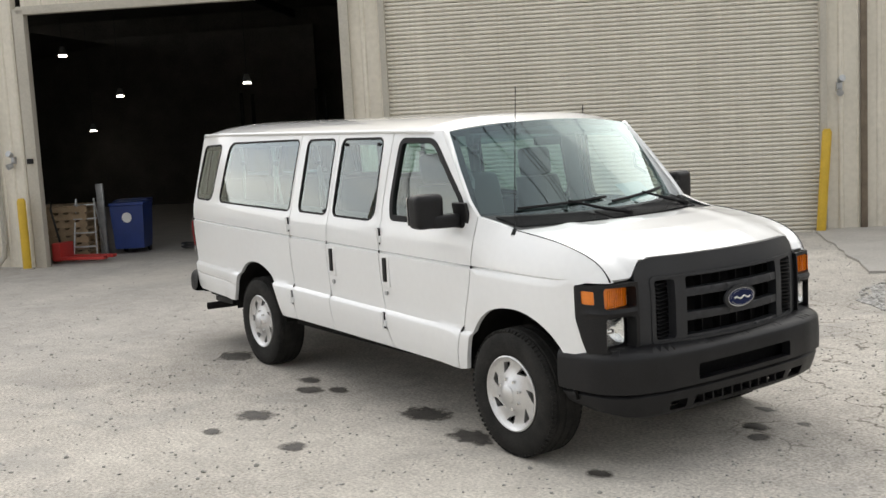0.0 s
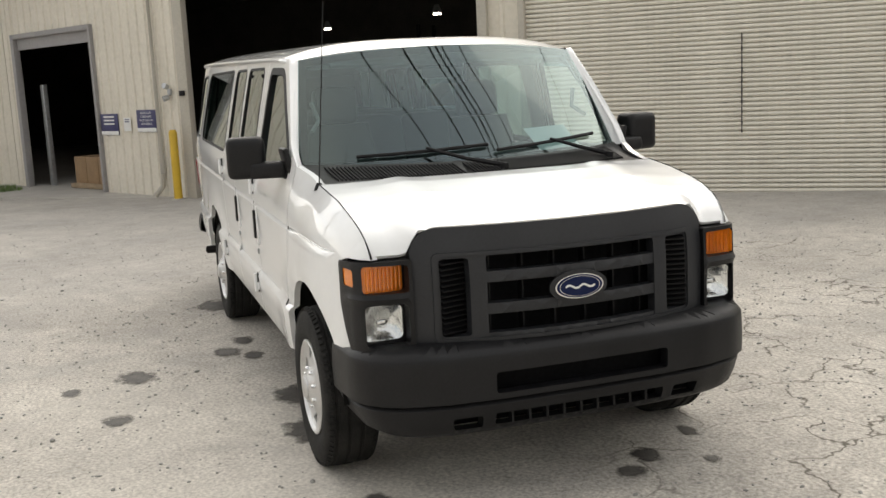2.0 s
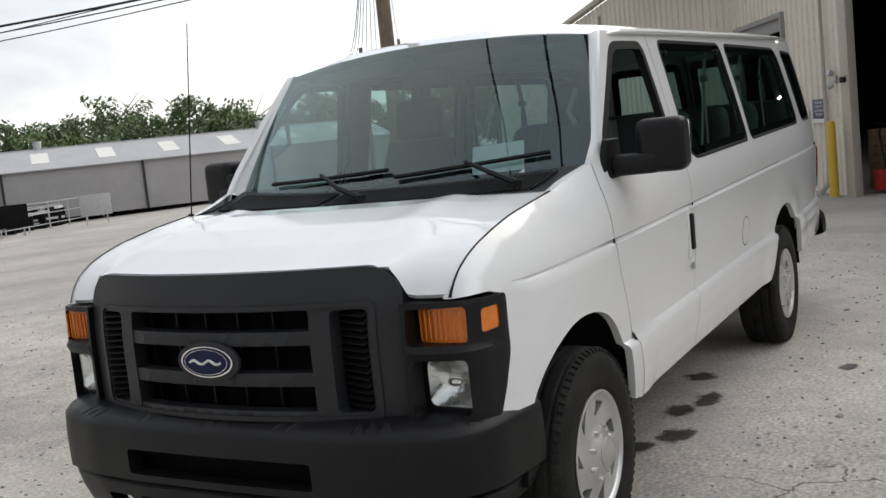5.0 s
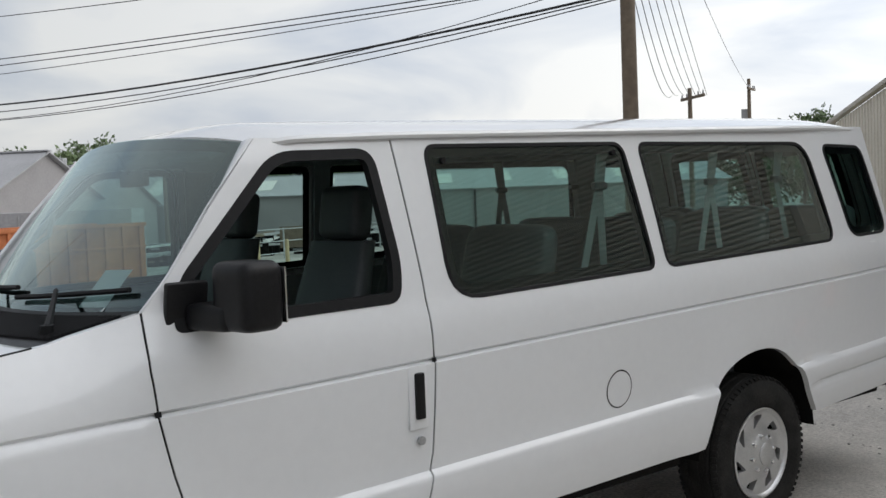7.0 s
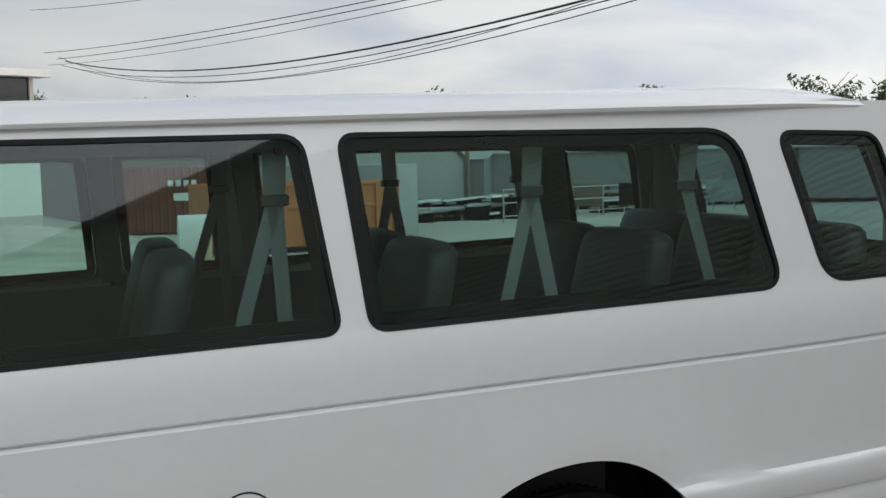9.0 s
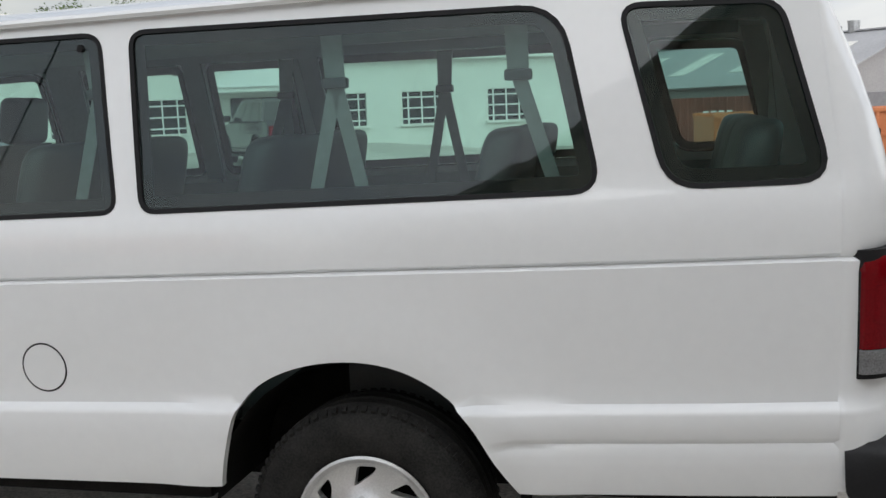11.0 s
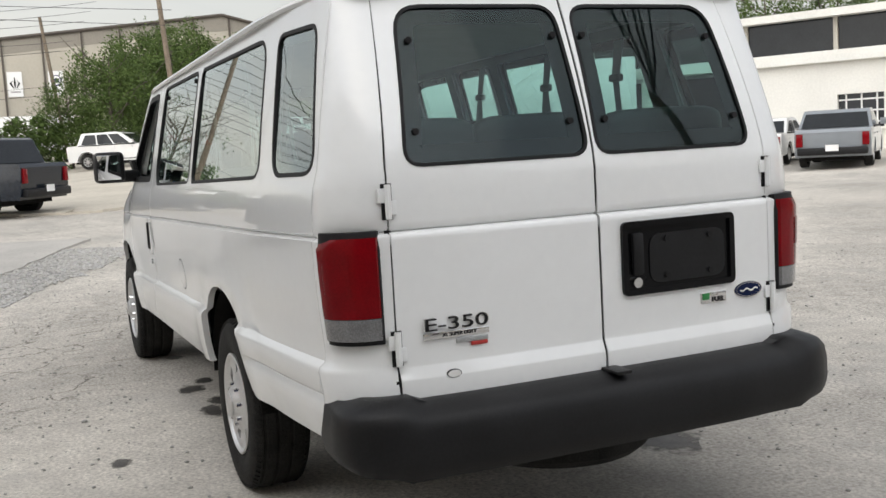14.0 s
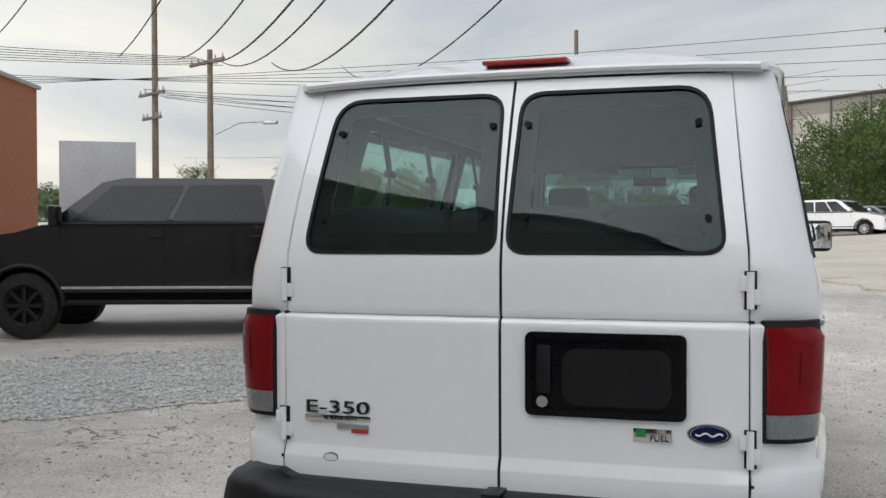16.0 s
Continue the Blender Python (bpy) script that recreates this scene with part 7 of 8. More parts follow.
    part("grille", box(bmesh.new(), (fa - 0.02, 0, K["nose"] - 0.22), (0.06, W * 1.0, 0.26), 0.03), M["black_plastic"], body)
    part("front_bumper", box(bmesh.new(), (fa - 0.02, 0, z0 + 0.2), (0.16, W * 1.84, 0.2), 0.05), paint if not dark_rims else M["black_plastic"], v)
    part("rear_bumper", box(bmesh.new(), (rr - 0.01, 0, z0 + 0.22), (0.16, W * 1.8, 0.18), 0.04), M["steel"] if kind == "truck" else M["black_plastic"], v)
    part("number_plate", box(bmesh.new(), (rr - 0.095, 0, z0 + 0.3), (0.01, 0.3, 0.15)), M["white_plastic"], v)
    if K["bed"]:
        # near-black plate at rail height stands for the shaded hollow of the bed
        part("bed_floor", box(bmesh.new(), ((rr + cd) / 2, 0, rear_top + 0.004), (cd - rr - 0.35, W * 1.72, 0.006)), M["dark"], body)
        for sg in (1, -1):
            part("bed_rail", box(bmesh.new(), ((rr + cd) / 2 - 0.05, sg * W * 0.93, rear_top + 0.01), (cd - rr - 0.15, 0.1, 0.05), 0.015), M["black_plastic"] if dark_rims else paint, body)
    if kind in ("pickup", "suv"):
        for sg in (1, -1):
            for cx in (xf, xr):
                b2 = bmesh.new()
                tube(b2, [(px, sg * (wf(px, pz) + 0.005), pz) for px, pz in arch(cx, ra + 0.03, 12, r) if pz > z0 - 0.1], 0.028 if kind == "pickup" else 0.02, 8)
                part("wheel_flare", b2, M["black_plastic"], body)
            part("side_step", box(bmesh.new(), (0, sg * (W - 0.02), z0 - 0.02), (wb - 2 * ra - 0.15, 0.14, 0.06), 0.02), M["black_plastic"], body)
            part("rocker_trim", box(bmesh.new(), (0, sg * (wf(0, z0 + 0.2) + 0.004), z0 + 0.17), (wb - 2 * ra, 0.02, 0.035), 0.006), M["steel"] if kind == "pickup" else M["black_plastic"], body)
    if k != 1.0:
        v.scale = (k, k, k)
    part("chassis", box(bmesh.new(), (0, 0, z0 + 0.06), (fa - rr - 0.6, W * 1.5, 0.16)), M["under"], v)
    for cx in (xf, xr):
        # near-black box stands for the shade inside the wheel arch
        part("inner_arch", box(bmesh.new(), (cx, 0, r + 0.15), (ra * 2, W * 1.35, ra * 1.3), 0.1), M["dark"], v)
        for sg in (1, -1):
            vwheel(v, cx, W - 0.01 if kind == "pickup" else W - 0.03, r, 0.28 if kind == "pickup" else 0.22, sg, dark_rims)
    return v


vehicle("pickup", "pickup_truck", "black crew-cab pickup truck with black wheels", "pickup truck", M["black_car"], 4.5, 6.72, 107.0, dark_rims=True)
vehicle("suv", "suv", "dark blue SUV standing on the dirt lot", "SUV", M["navy_car"], 15.6, 2.8, 56, k=0.93)
vehicle("sedan", "car", "black car parked behind the kerb", "car", M["black_car"], -20.9, -9.2, 38)
GP = "vehicles parked along the trees"
vehicle("truck", "pickup_truck", "old red pickup truck parked before the trees", "pickup truck", M["red_car"], 54.9, -11.0, -126, GP)
vehicle("truck", "pickup_truck", "white crew-cab pickup truck with its nose to the yard", "pickup truck", M["white_car"], 59.0, -14.9, -142, GP)
vehicle("truck", "pickup_truck", "white pickup truck with its tail to the yard", "pickup truck", M["white_car"], 60.6, -17.8, 42, GP, k=0.94)
vehicle("truck", "pickup_truck", "maroon crew-cab pickup truck before the trees", "pickup truck", M["maroon_car"], 60.9, -20.6, -126, GP, k=0.94)
vehicle("truck", "pickup_truck", "white pickup truck behind the maroon one", "pickup truck", M["white_car"], 63.0, -22.4, -138, GP, k=0.9)
vehicle("truck", "pickup_truck", "white pickup truck with red tail lamps beside the notice board", "pickup truck", M["white_car"], 60.5, -23.6, 45, GP, k=0.92)
vehicle("sedan", "car", "grey saloon parked by the leaning pole", "car", M["grey_car"], 53.2, -7.0, -132, GP)
vehicle("suv", "suv", "tall white SUV parked at the edge of the lot", "SUV", M["white_car"], 49.0, -4.6, -118, GP, k=1.1)
vehicle("sedan", "car", "black saloon parked by the bushes", "car", M["black_car"], 51.5, 0.9, -125, GP)
vehicle("suv", "suv", "white sport-utility truck at the edge of the lot", "SUV", M["white_car"], 41.8, 6.3, -118, GP)
vehicle("suv", "suv", "silver-grey SUV near the notice board", "SUV", M["grey_car"], 31.7, -12.9, 25, GP)
vehicle("sedan", "car", "white saloon parked by the loading dock", "car", M["white_car"], 15.5, -19.0, -55, k=0.9)
vehicle("sedan", "car", "dark grey saloon parked before the white building", "car", M["grey_car"], 12.4, -18.6, -50)
vehicle("suv", "suv", "black SUV parked before the white building", "SUV", M["black_car"], 6.5, -22.4, -50)


# ---- white office and dock building ----
OF = thing("office_building", "long white rendered building with dark clerestory windows and a loading dock", "building", at=(2.0, -33.6, 0.45), rz=28.6)
OF.matrix_world = pose(2.0, -33.6, 0.15, 0, 0, 28.6) @ Matrix.Diagonal((1, -1, 1, 1))
def wallbox(nm, x0, x1, z0, z1, y0=0.0, d=0.3, mt="white_wall", par=None):
    return part(nm, box(bmesh.new(), ((x0 + x1) / 2, y0 - d / 2 + 0.0, (z0 + z1) / 2), (x1 - x0, d, z1 - z0)), M[mt], par or OF)
# local y points away from the yard
wins = [(0.0, 1.5), (3.2, 1.5), (6.0, 1.5), (12.2, 1.5), (15.0, 1.5), (18.0, 1.5)]
edges = [-3.0]
for c, w_ in wins:
    edges += [c - w_ / 2, c + w_ / 2]
edges += [22.0]
for i in range(0, len(edges), 2):
    wallbox("wall", edges[i], edges[i + 1], 0, 3.3)
for c, w_ in wins:
    wallbox("wall", c - w_ / 2, c + w_ / 2, 0, 1.05), wallbox("wall", c - w_ / 2, c + w_ / 2, 2.2, 3.3)
    wd_ = part("window", box(bmesh.new(), (c, -0.10, 1.62), (w_, 0.04, 1.15)), M["dark_glass"], OF)
    b2 = bmesh.new()
    for k in (-1, 0, 1):
        box(b2, (c + k * w_ / 3.02, -0.14, 1.62), (0.05, 0.04, 1.13))
    for k in (-1, 0, 1):
        box(b2, (c, -0.14, 1.62 + k * 0.38), (w_ - 0.02, 0.04, 0.05))
    part("window_frame", b2, M["white_plastic"], wd_, smooth=False)
    part("sill", box(bmesh.new(), (c, -0.36, 1.02), (w_ + 0.2, 0.16, 0.09), 0.01), M["white_wall"], wd_)
wallbox("ledge", -3, 34.5, 3.3, 3.55, 0.15, 0.75)
wallbox("wall", -3, 34.5, 3.55, 3.7, 0.0)
part("clerestory", box(bmesh.new(), (15.75, -0.05, 4.25), (37.4, 0.1, 1.1)), M["dark_glass"], OF, "dark band of clerestory glass")
for i in range(13):
    part("mullion", box(bmesh.new(), (-2.9 + i * 3.1, -0.14, 4.25), (0.14, 0.12, 1.12)), M["tan_trim"], OF)
wallbox("roof_edge", -3.4, 34.9, 4.8, 5.05, 0.2, 0.9)
part("roof", box(bmesh.new(), (15.75, 7.0, 4.95), (37.6, 14.2, 0.2)), M["shed_roof"], OF)
part("back_wall", box(bmesh.new(), (15.75, 13.9, 2.4), (37.4, 0.3, 4.8)), M["white_wall"], OF)
for x in (22.0, 25.6, 30.0, 34.3):
    part("dock_column", box(bmesh.new(), (x, -0.2, 1.65), (0.6, 0.5, 3.3), 0.02), M["white_wall"], OF)
part("plinth", box(bmesh.new(), (9.6, -0.15, -0.9), (25.2, 0.26, 1.8)), M["concrete"], OF)
# the dock's shade is put into this near-black back wall
part("dock_back", box(bmesh.new(), (28.2, 3.0, 1.65), (12.5, 0.2, 3.3)), M["dark"], OF, "near-black dock back wall standing for shade")
part("dock_floor", box(bmesh.new(), (28.2, 1.3, 0.35), (12.4, 3.3, 0.7), 0.02), M["concrete"], OF)
part("carton_pile", box(bmesh.new(), (27.0, 1.2, 1.2), (1.4, 1.0, 1.0), 0.02), M["cardboard"], OF)
rl = part("dock_rail", tube(bmesh.new(), [(23.0, -1.6, 0.9), (25.2, -1.6, 1.5), (25.3, -0.3, 1.5)], 0.03, 8), M["rust"], OF)
for x, z in ((23.0, 0.9), (24.1, 1.2), (25.2, 1.5)):
    part("rail_post", rod(bmesh.new(), (x, -1.6, -0.1), (x, -1.6, z), 0.03, seg=8), M["rust"], OF)
# gabled porch
pc = part("porch", box(bmesh.new(), (9.1, -1.0, 2.42), (3.4, 1.8, 0.16), 0.01), M["white_plastic"], OF, "small white gabled porch")
b2 = bmesh.new()
vs_ = [b2.verts.new(p) for p in ((7.3, -2.0, 2.5), (10.9, -2.0, 2.5), (9.1, -2.0, 3.4), (7.3, 0.1, 2.5), (10.9, 0.1, 2.5), (9.1, 0.1, 3.4))]
for f_ in ((0, 1, 2), (0, 2, 5, 3), (1, 4, 5, 2), (0, 3, 4, 1)):
    b2.faces.new([vs_[i] for i in f_])
part("gable_roof", b2, M["white_plastic"], pc, smooth=False)
for x in (7.6, 10.6):
    part("porch_post", box(bmesh.new(), (x, -1.8, 1.2), (0.14, 0.14, 2.4), 0.01), M["white_plastic"], pc)
part("porch_door", box(bmesh.new(), (9.1, -0.34, 1.1), (1.7, 0.06, 2.15), 0.01), M["dark_glass"], pc)
b2 = bmesh.new()
tube(b2, [(26.9, -0.5, 3.6), (26.9, -1.3, 3.75)], 0.03, 6), rod(b2, (26.9, -1.3, 3.55), (26.9, -1.3, 3.78), 0.16, 0.07, 12)
part("dock_lamp", b2, M["steel"], OF)


def trailer(x, y, rz, L, label, lift=0.0):
    t = thing("box_trailer", label, "trailer", "trailers", at=(x, y, gz(x, y) + lift), rz=rz)
    part("box", box(bmesh.new(), (0, 0, 2.45), (L, 2.5, 2.8), 0.04), M["white_car"] if L > 5 else M["shed_roof"], t)
    part("bottom_rail", box(bmesh.new(), (0, 0, 1.02), (L, 2.52, 0.14), 0.01), M["steel"], t)
    for sx in (-L / 2 + 1.0, -L / 2 + 2.2):
        for sg in (1, -1):
            part("wheel", rod(bmesh.new(), (sx, sg * 0.85, 0.5), (sx, sg * 1.2, 0.5), 0.5, seg=24), M["rubber"], t)
    b2 = bmesh.new()
    for sg in (1, -1):
        box(b2, (L / 2 - 2.2, sg * 0.7, 0.5), (0.14, 0.14, 1.0)), box(b2, (L / 2 - 2.2, sg * 0.7, 0.04), (0.4, 0.3, 0.06))
    part("landing_gear", b2, M["under"], t)
    if L < 10:
        return t
    part("mark", box(bmesh.new(), (L * 0.1, 1.262, 2.7), (1.6, 0.01, 0.5), 0.0), M["sign_blue"], t)
    part("mark", box(bmesh.new(), (L * 0.1, -1.262, 2.7), (1.6, 0.01, 0.5), 0.0), M["sign_blue"], t)
    return t


tr_ = trailer(26.6, -16.4, 63, 9.0, "white box trailer parked by the dock", -0.1)
trailer(82, 2.5, 92, 14, "white box trailer parked beyond the bushes")
trailer(80, 19.2, 92, 14.5, "white box trailer standing in line beyond the bushes", -0.6)
tr_ = trailer(40.4, 34.8, 125, 4.0, "small grey box trailer near the brick building")
tr_.scale = (1, 1, 1.35)

# ---- beige building beyond the trees ----
BB = thing("beige_warehouse", "huge beige panelled warehouse with two white banners", "building", at=(87, 6.9, 2.0), rz=-90)
GAB = [(0, 0), (33, 0), (33, 10.2), (25.5, 12.2), (0, 9.6)]
eave = lambda u: 9.6 + 2.6 * u / 25.5 if u < 25.5 else 12.2 - 2.0 * (u - 25.5) / 7.5
part("wall", panel(GAB, [], lambda u, v: Vector((u, 0, v)), 3, 2, thick=(0, 0.4, 0)), M["beige"], BB, smooth=False)
for i in range(11):
    u = 0.1 + i * 3.25
    part("pilaster", box(bmesh.new(), (u, -0.08, eave(u) / 2), (0.17, 0.16, eave(u) - 0.1)), M["brown_trim"], BB)
for i in range(10):
    u0, u1 = 0.22 + i * 3.25, 3.22 + i * 3.25
    for nm, lo_, hi_ in (("upper_band", (eave(u0) - 1.25, eave(u1) - 1.25), (eave(u0) - 0.1, eave(u1) - 0.1)), ("lower_band", (0.1, 0.1), (2.3, 2.3))):
        part(nm, panel([(u0, lo_[0]), (u1, lo_[1]), (u1, hi_[1]), (u0, hi_[0])], [], lambda u, v: Vector((u, -0.03, v)), 4, 4, thick=(0, 0.02, 0)), M["taupe_band"], BB, smooth=False)
    part("sill", box(bmesh.new(), (u0 + 1.5, -0.08, 2.36), (3.0, 0.12, 0.1)), M["white_wall"], BB)
b2 = bmesh.new()
tube(b2, [(-0.3, -0.15, 9.62), (25.5, -0.15, 12.25), (33.3, -0.15, 10.2)], 0.16, 6)
part("roof_edge", b2, M["brown_trim"], BB)
part("side_wall", box(bmesh.new(), (-0.1, 20, 4.8), (0.4, 40, 9.6)), M["beige"], BB)
for x in (7.4, 10.7):
    bn = part("banner", box(bmesh.new(), (x, -0.12, 6.5), (1.2, 0.05, 2.1)), M["white_plastic"], BB, "white banner with a small dark mark")
    if x < 9:
        b2 = bmesh.new()
        for k in (-0.32, 0.0, 0.32):
            tube(b2, [(x + k * 0.35, -0.155, 6.15), (x + k * 1.1, -0.155, 6.6), (x + k * 0.55, -0.155, 7.1 - abs(k) * 0.9)], [0.02, 0.09, 0.02], 5)
        part("leaf_mark", b2, M["seal"], bn)
    else:
        b2 = bmesh.new()
        lathe(b2, [(-0.15, 0.46), (-0.15, 0.38)], 24, Matrix.Translation((x, 0, 6.75)))
        part("round_mark", b2, M["sign_blue"], bn)
        part("mark_bar", box(bmesh.new(), (x, -0.155, 6.75), (0.5, 0.02, 0.3)), M["sign_blue"], bn)
    part("text_bar", box(bmesh.new(), (x, -0.155, 5.85), (0.8, 0.02, 0.12)), M["grey_shed"], bn)

# ---- brick building ----
BR = thing("brick_building", "orange brick building corner with a pale coping", "building", at=(17.5, 25.3, 0.5), rz=20)
part("wall", box(bmesh.new(), (6, 6, 3.6), (12, 12, 7.2)), M["brick"], BR)
part("coping", box(bmesh.new(), (6, 6, 7.28), (12.3, 12.3, 0.16), 0.02), M["concrete"], BR)
part("awning", box(bmesh.new(), (1.5, -0.6, 3.6), (4, 1.2, 0.12), 0.02, Euler((0.5, 0, 0)).to_matrix()), M["white_wall"], BR)


# ---- fenced yard beyond the van's right side ----
def shed(x, y, rz, L, Wd, eave, ridge, label, sky_=True, base=0.0):
    s_ = thing("metal_shed", label, "shed", "grey sheds", at=(x, y, base), rz=rz)
    b2 = bmesh.new()
    pf = [(-Wd / 2, 0), (-Wd / 2, eave), (0, ridge), (Wd / 2, eave), (Wd / 2, 0)]
    a, b = [b2.verts.new((-L / 2, q, z)) for q, z in pf], [b2.verts.new((L / 2, q, z)) for q, z in pf]
    b2.faces.new(a), b2.faces.new(b[::-1])
    for i in (0, 3):
        b2.faces.new((a[i], a[i + 1], b[i + 1], b[i]))
    part("wall", b2, M["grey_shed"], s_, smooth=False)
    for sg in (1, -1):
        ln = math.hypot(Wd / 2, ridge - eave)
        rt = Euler((-sg * math.atan2(ridge - eave, Wd / 2), 0, 0)).to_matrix()
        rf = part("roof", box(bmesh.new(), (0, sg * Wd / 4, (eave + ridge) / 2 + 0.04), (L + 0.5, ln + 0.35, 0.06), 0.0, rt), M["shed_roof"], s_, smooth=False)
        if sky_:
            for i in range(int(L / 3.4)):
                part("skylight", box(bmesh.new(), (-L / 2 + 2 + i * 3.4, sg * Wd / 4, (eave + ridge) / 2 + 0.08), (0.9, ln * 0.5, 0.03), 0.0, rt), M["white_wall"], rf, smooth=False)
        for i in range(int(L / 7)):
            part("downpipe", box(bmesh.new(), (-L / 2 + 3 + i * 7, sg * (Wd / 2 + 0.05), eave / 2), (0.12, 0.1, eave)), M["wire"], s_)
    # near-black plate on the wall stands for a shaded doorway
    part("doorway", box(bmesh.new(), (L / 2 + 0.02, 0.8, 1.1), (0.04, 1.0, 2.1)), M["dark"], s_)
    for i in range(3):
        part("roof_vent", rod(bmesh.new(), (-L / 3 + i * L / 3, 0, ridge), (-L / 3 + i * L / 3, 0, ridge + 0.5), 0.22, 0.26, 10), M["steel"], s_)
    return s_


shed(-35.4, -45.9, 142, 38, 11, 2.55, 3.7, "long low grey metal shed with skylights", base=-0.6)
shed(-7.3, -44.4, -45, 16, 10, 2.75, 4.65, "grey gabled metal shed", base=-0.6)
shed(-12.4, -49.9, -45, 16, 10, 2.4, 4.3, "grey gabled metal shed beside another", base=-0.6)
shed(-19.9, -57.5, -45, 18, 10, 2.3, 4.15, "far grey gabled metal shed", base=-0.6)

# roll-off container
RO = thing("roll_off_container", "open orange roll-off skip with ribbed steel sides", "skip", at=(-7.3, -22.5, gz(-7.3, -22.5)), rz=191)
RO.scale = (0.76, 1, 1)
b2 = bmesh.new()
for c, s_ in (((0, 1.15, 0.95), (6.4, 0.06, 1.5)), ((0, -1.15, 0.95), (6.4, 0.06, 1.5)), ((3.2, 0, 0.95), (0.06, 2.3, 1.5)), ((-3.2, 0, 0.95), (0.06, 2.3, 1.5)), ((0, 0, 0.22), (6.4, 2.3, 0.06))):
    box(b2, c, s_)
part("tub", b2, M["orange"], RO, smooth=False)
for i in range(10):
    for sg in (1, -1):
        part("rib", box(bmesh.new(), (-3.0 + i * 0.667, sg * 1.21, 0.95), (0.10, 0.07, 1.46), 0.01), M["orange"], RO)
for sg in (1, -1):
    part("top_rail", box(bmesh.new(), (0, sg * 1.18, 1.72), (6.5, 0.14, 0.10), 0.015), M["orange"], RO)
    part("side_rail", box(bmesh.new(), (0, sg * 1.20, 1.15), (6.4, 0.06, 0.07), 0.01), M["orange"], RO)
    for sx in (-2.6, 2.6):
        part("roller", rod(bmesh.new(), (sx, sg * 0.85, 0.1), (sx, sg * 1.1, 0.1), 0.12, seg=14), M["under"], RO)
part("plate", box(bmesh.new(), (-2.2, 1.25, 1.35), (0.35, 0.01, 0.3)), M["white_plastic"], RO, "white marking plate")
SB = thing("storage_container", "grey steel storage container standing behind the skip", "container", at=(-9.4, -27.6, gz(-9.4, -27.6)), rz=-32)
part("box", box(bmesh.new(), (0, 0, 1.15), (5.2, 2.3, 2.2), 0.02), M["shed_roof"], SB)
for k in range(3):
    part("door_bar", rod(bmesh.new(), (0.6 + k * 0.7, 1.17, 0.2), (0.6 + k * 0.7, 1.17, 2.15), 0.025, seg=8), M["steel"], SB)
# the box is closed; a near-black plate draws its shaded open end
part("open_end", box(bmesh.new(), (2.605, 0, 1.1), (0.02, 2.0, 1.9)), M["dark"], SB, "near-black plate standing for the shaded open end")
CTB = thing("shipping_container", "dark red steel container beside the skip", "container", at=(-5.6, -36.0, gz(-5.6, -36.0)), rz=-8)
b2 = bmesh.new()
ribbed(b2, -3.0, 3.0, 0.1, 2.5, -1.25, 0.28, 0.04), box(b2, (0, 0.0, 1.3), (6.0, 2.3, 2.4))
b2.transform(Matrix.Rotation(math.pi, 4, "Z"))
part("box", b2, M["rust"], CTB, smooth=False)
for i in range(4):
    part("mark", box(bmesh.new(), (-0.6 + i * 0.28, 1.30, 1.9), (0.18, 0.01, 0.22)), M["white_plastic"], CTB)
part("mark", box(bmesh.new(), (-0.2, 1.30, 1.4), (0.7, 0.01, 0.28)), M["white_plastic"], CTB)
TK = thing("water_tank", "white plastic tank beside the fence", "tank", at=(-4.06, -16.1, gz(-4.06, -16.1)))
TK.scale = (0.5, 0.6, 1.2)
part("vessel", rod(bmesh.new(), (-0.6, 0, 0.6), (0.6, 0, 0.6), 0.38, seg=24), M["white_plastic"], TK)
part("cradle", box(bmesh.new(), (0, 0, 0.12), (1.0, 0.6, 0.25), 0.02), M["steel"], TK)

# posts, chain fence and stored goods
for k, (x, y) in enumerate(((-4.2, -15.2), (-17.8, -30.1), (-18.7, -29.5))):
    p = thing("timber_post", "short pale yellow post beside the fence", "post", "posts along the fence", at=(x, y, gz(x, y) - 0.02))
    part("shaft", rod(bmesh.new(), (0, 0, 0), (0, 0, 0.88), 0.08, 0.075, 12), M["post_pale"], p)
    part("cap", rod(bmesh.new(), (0, 0, 0.88), (0, 0, 0.91), 0.075, 0.045, 12), M["post_pale"], p)
FN = thing("fence", "galvanised steel yard fence with pipe rails and wire mesh", "fence", kind="structure")
f0, f1 = Vector((-17.0, -31.5, 0)), Vector((-44.0, -45.0, 0))
nf = 14
for i in range(nf + 1):
    p = f0.lerp(f1, i / nf)
    part("post", rod(bmesh.new(), (p.x, p.y, gz(p.x, p.y) - 0.1), (p.x, p.y, gz(p.x, p.y) + 1.3), 0.035, seg=8), M["steel"], FN)
    if i < nf:
        q = f0.lerp(f1, (i + 1) / nf)
        for h in (0.25, 0.75, 1.25):
            part("rail", rod(bmesh.new(), (p.x, p.y, gz(p.x, p.y) + h), (q.x, q.y, gz(q.x, q.y) + h), 0.022, seg=6), M["steel"], FN)
rg = random.Random(5)
mats_ = [M["steel"], M["under"], M["white_plastic"], M["shed_roof"], M["wood"], M["steel"], M["dark"]]
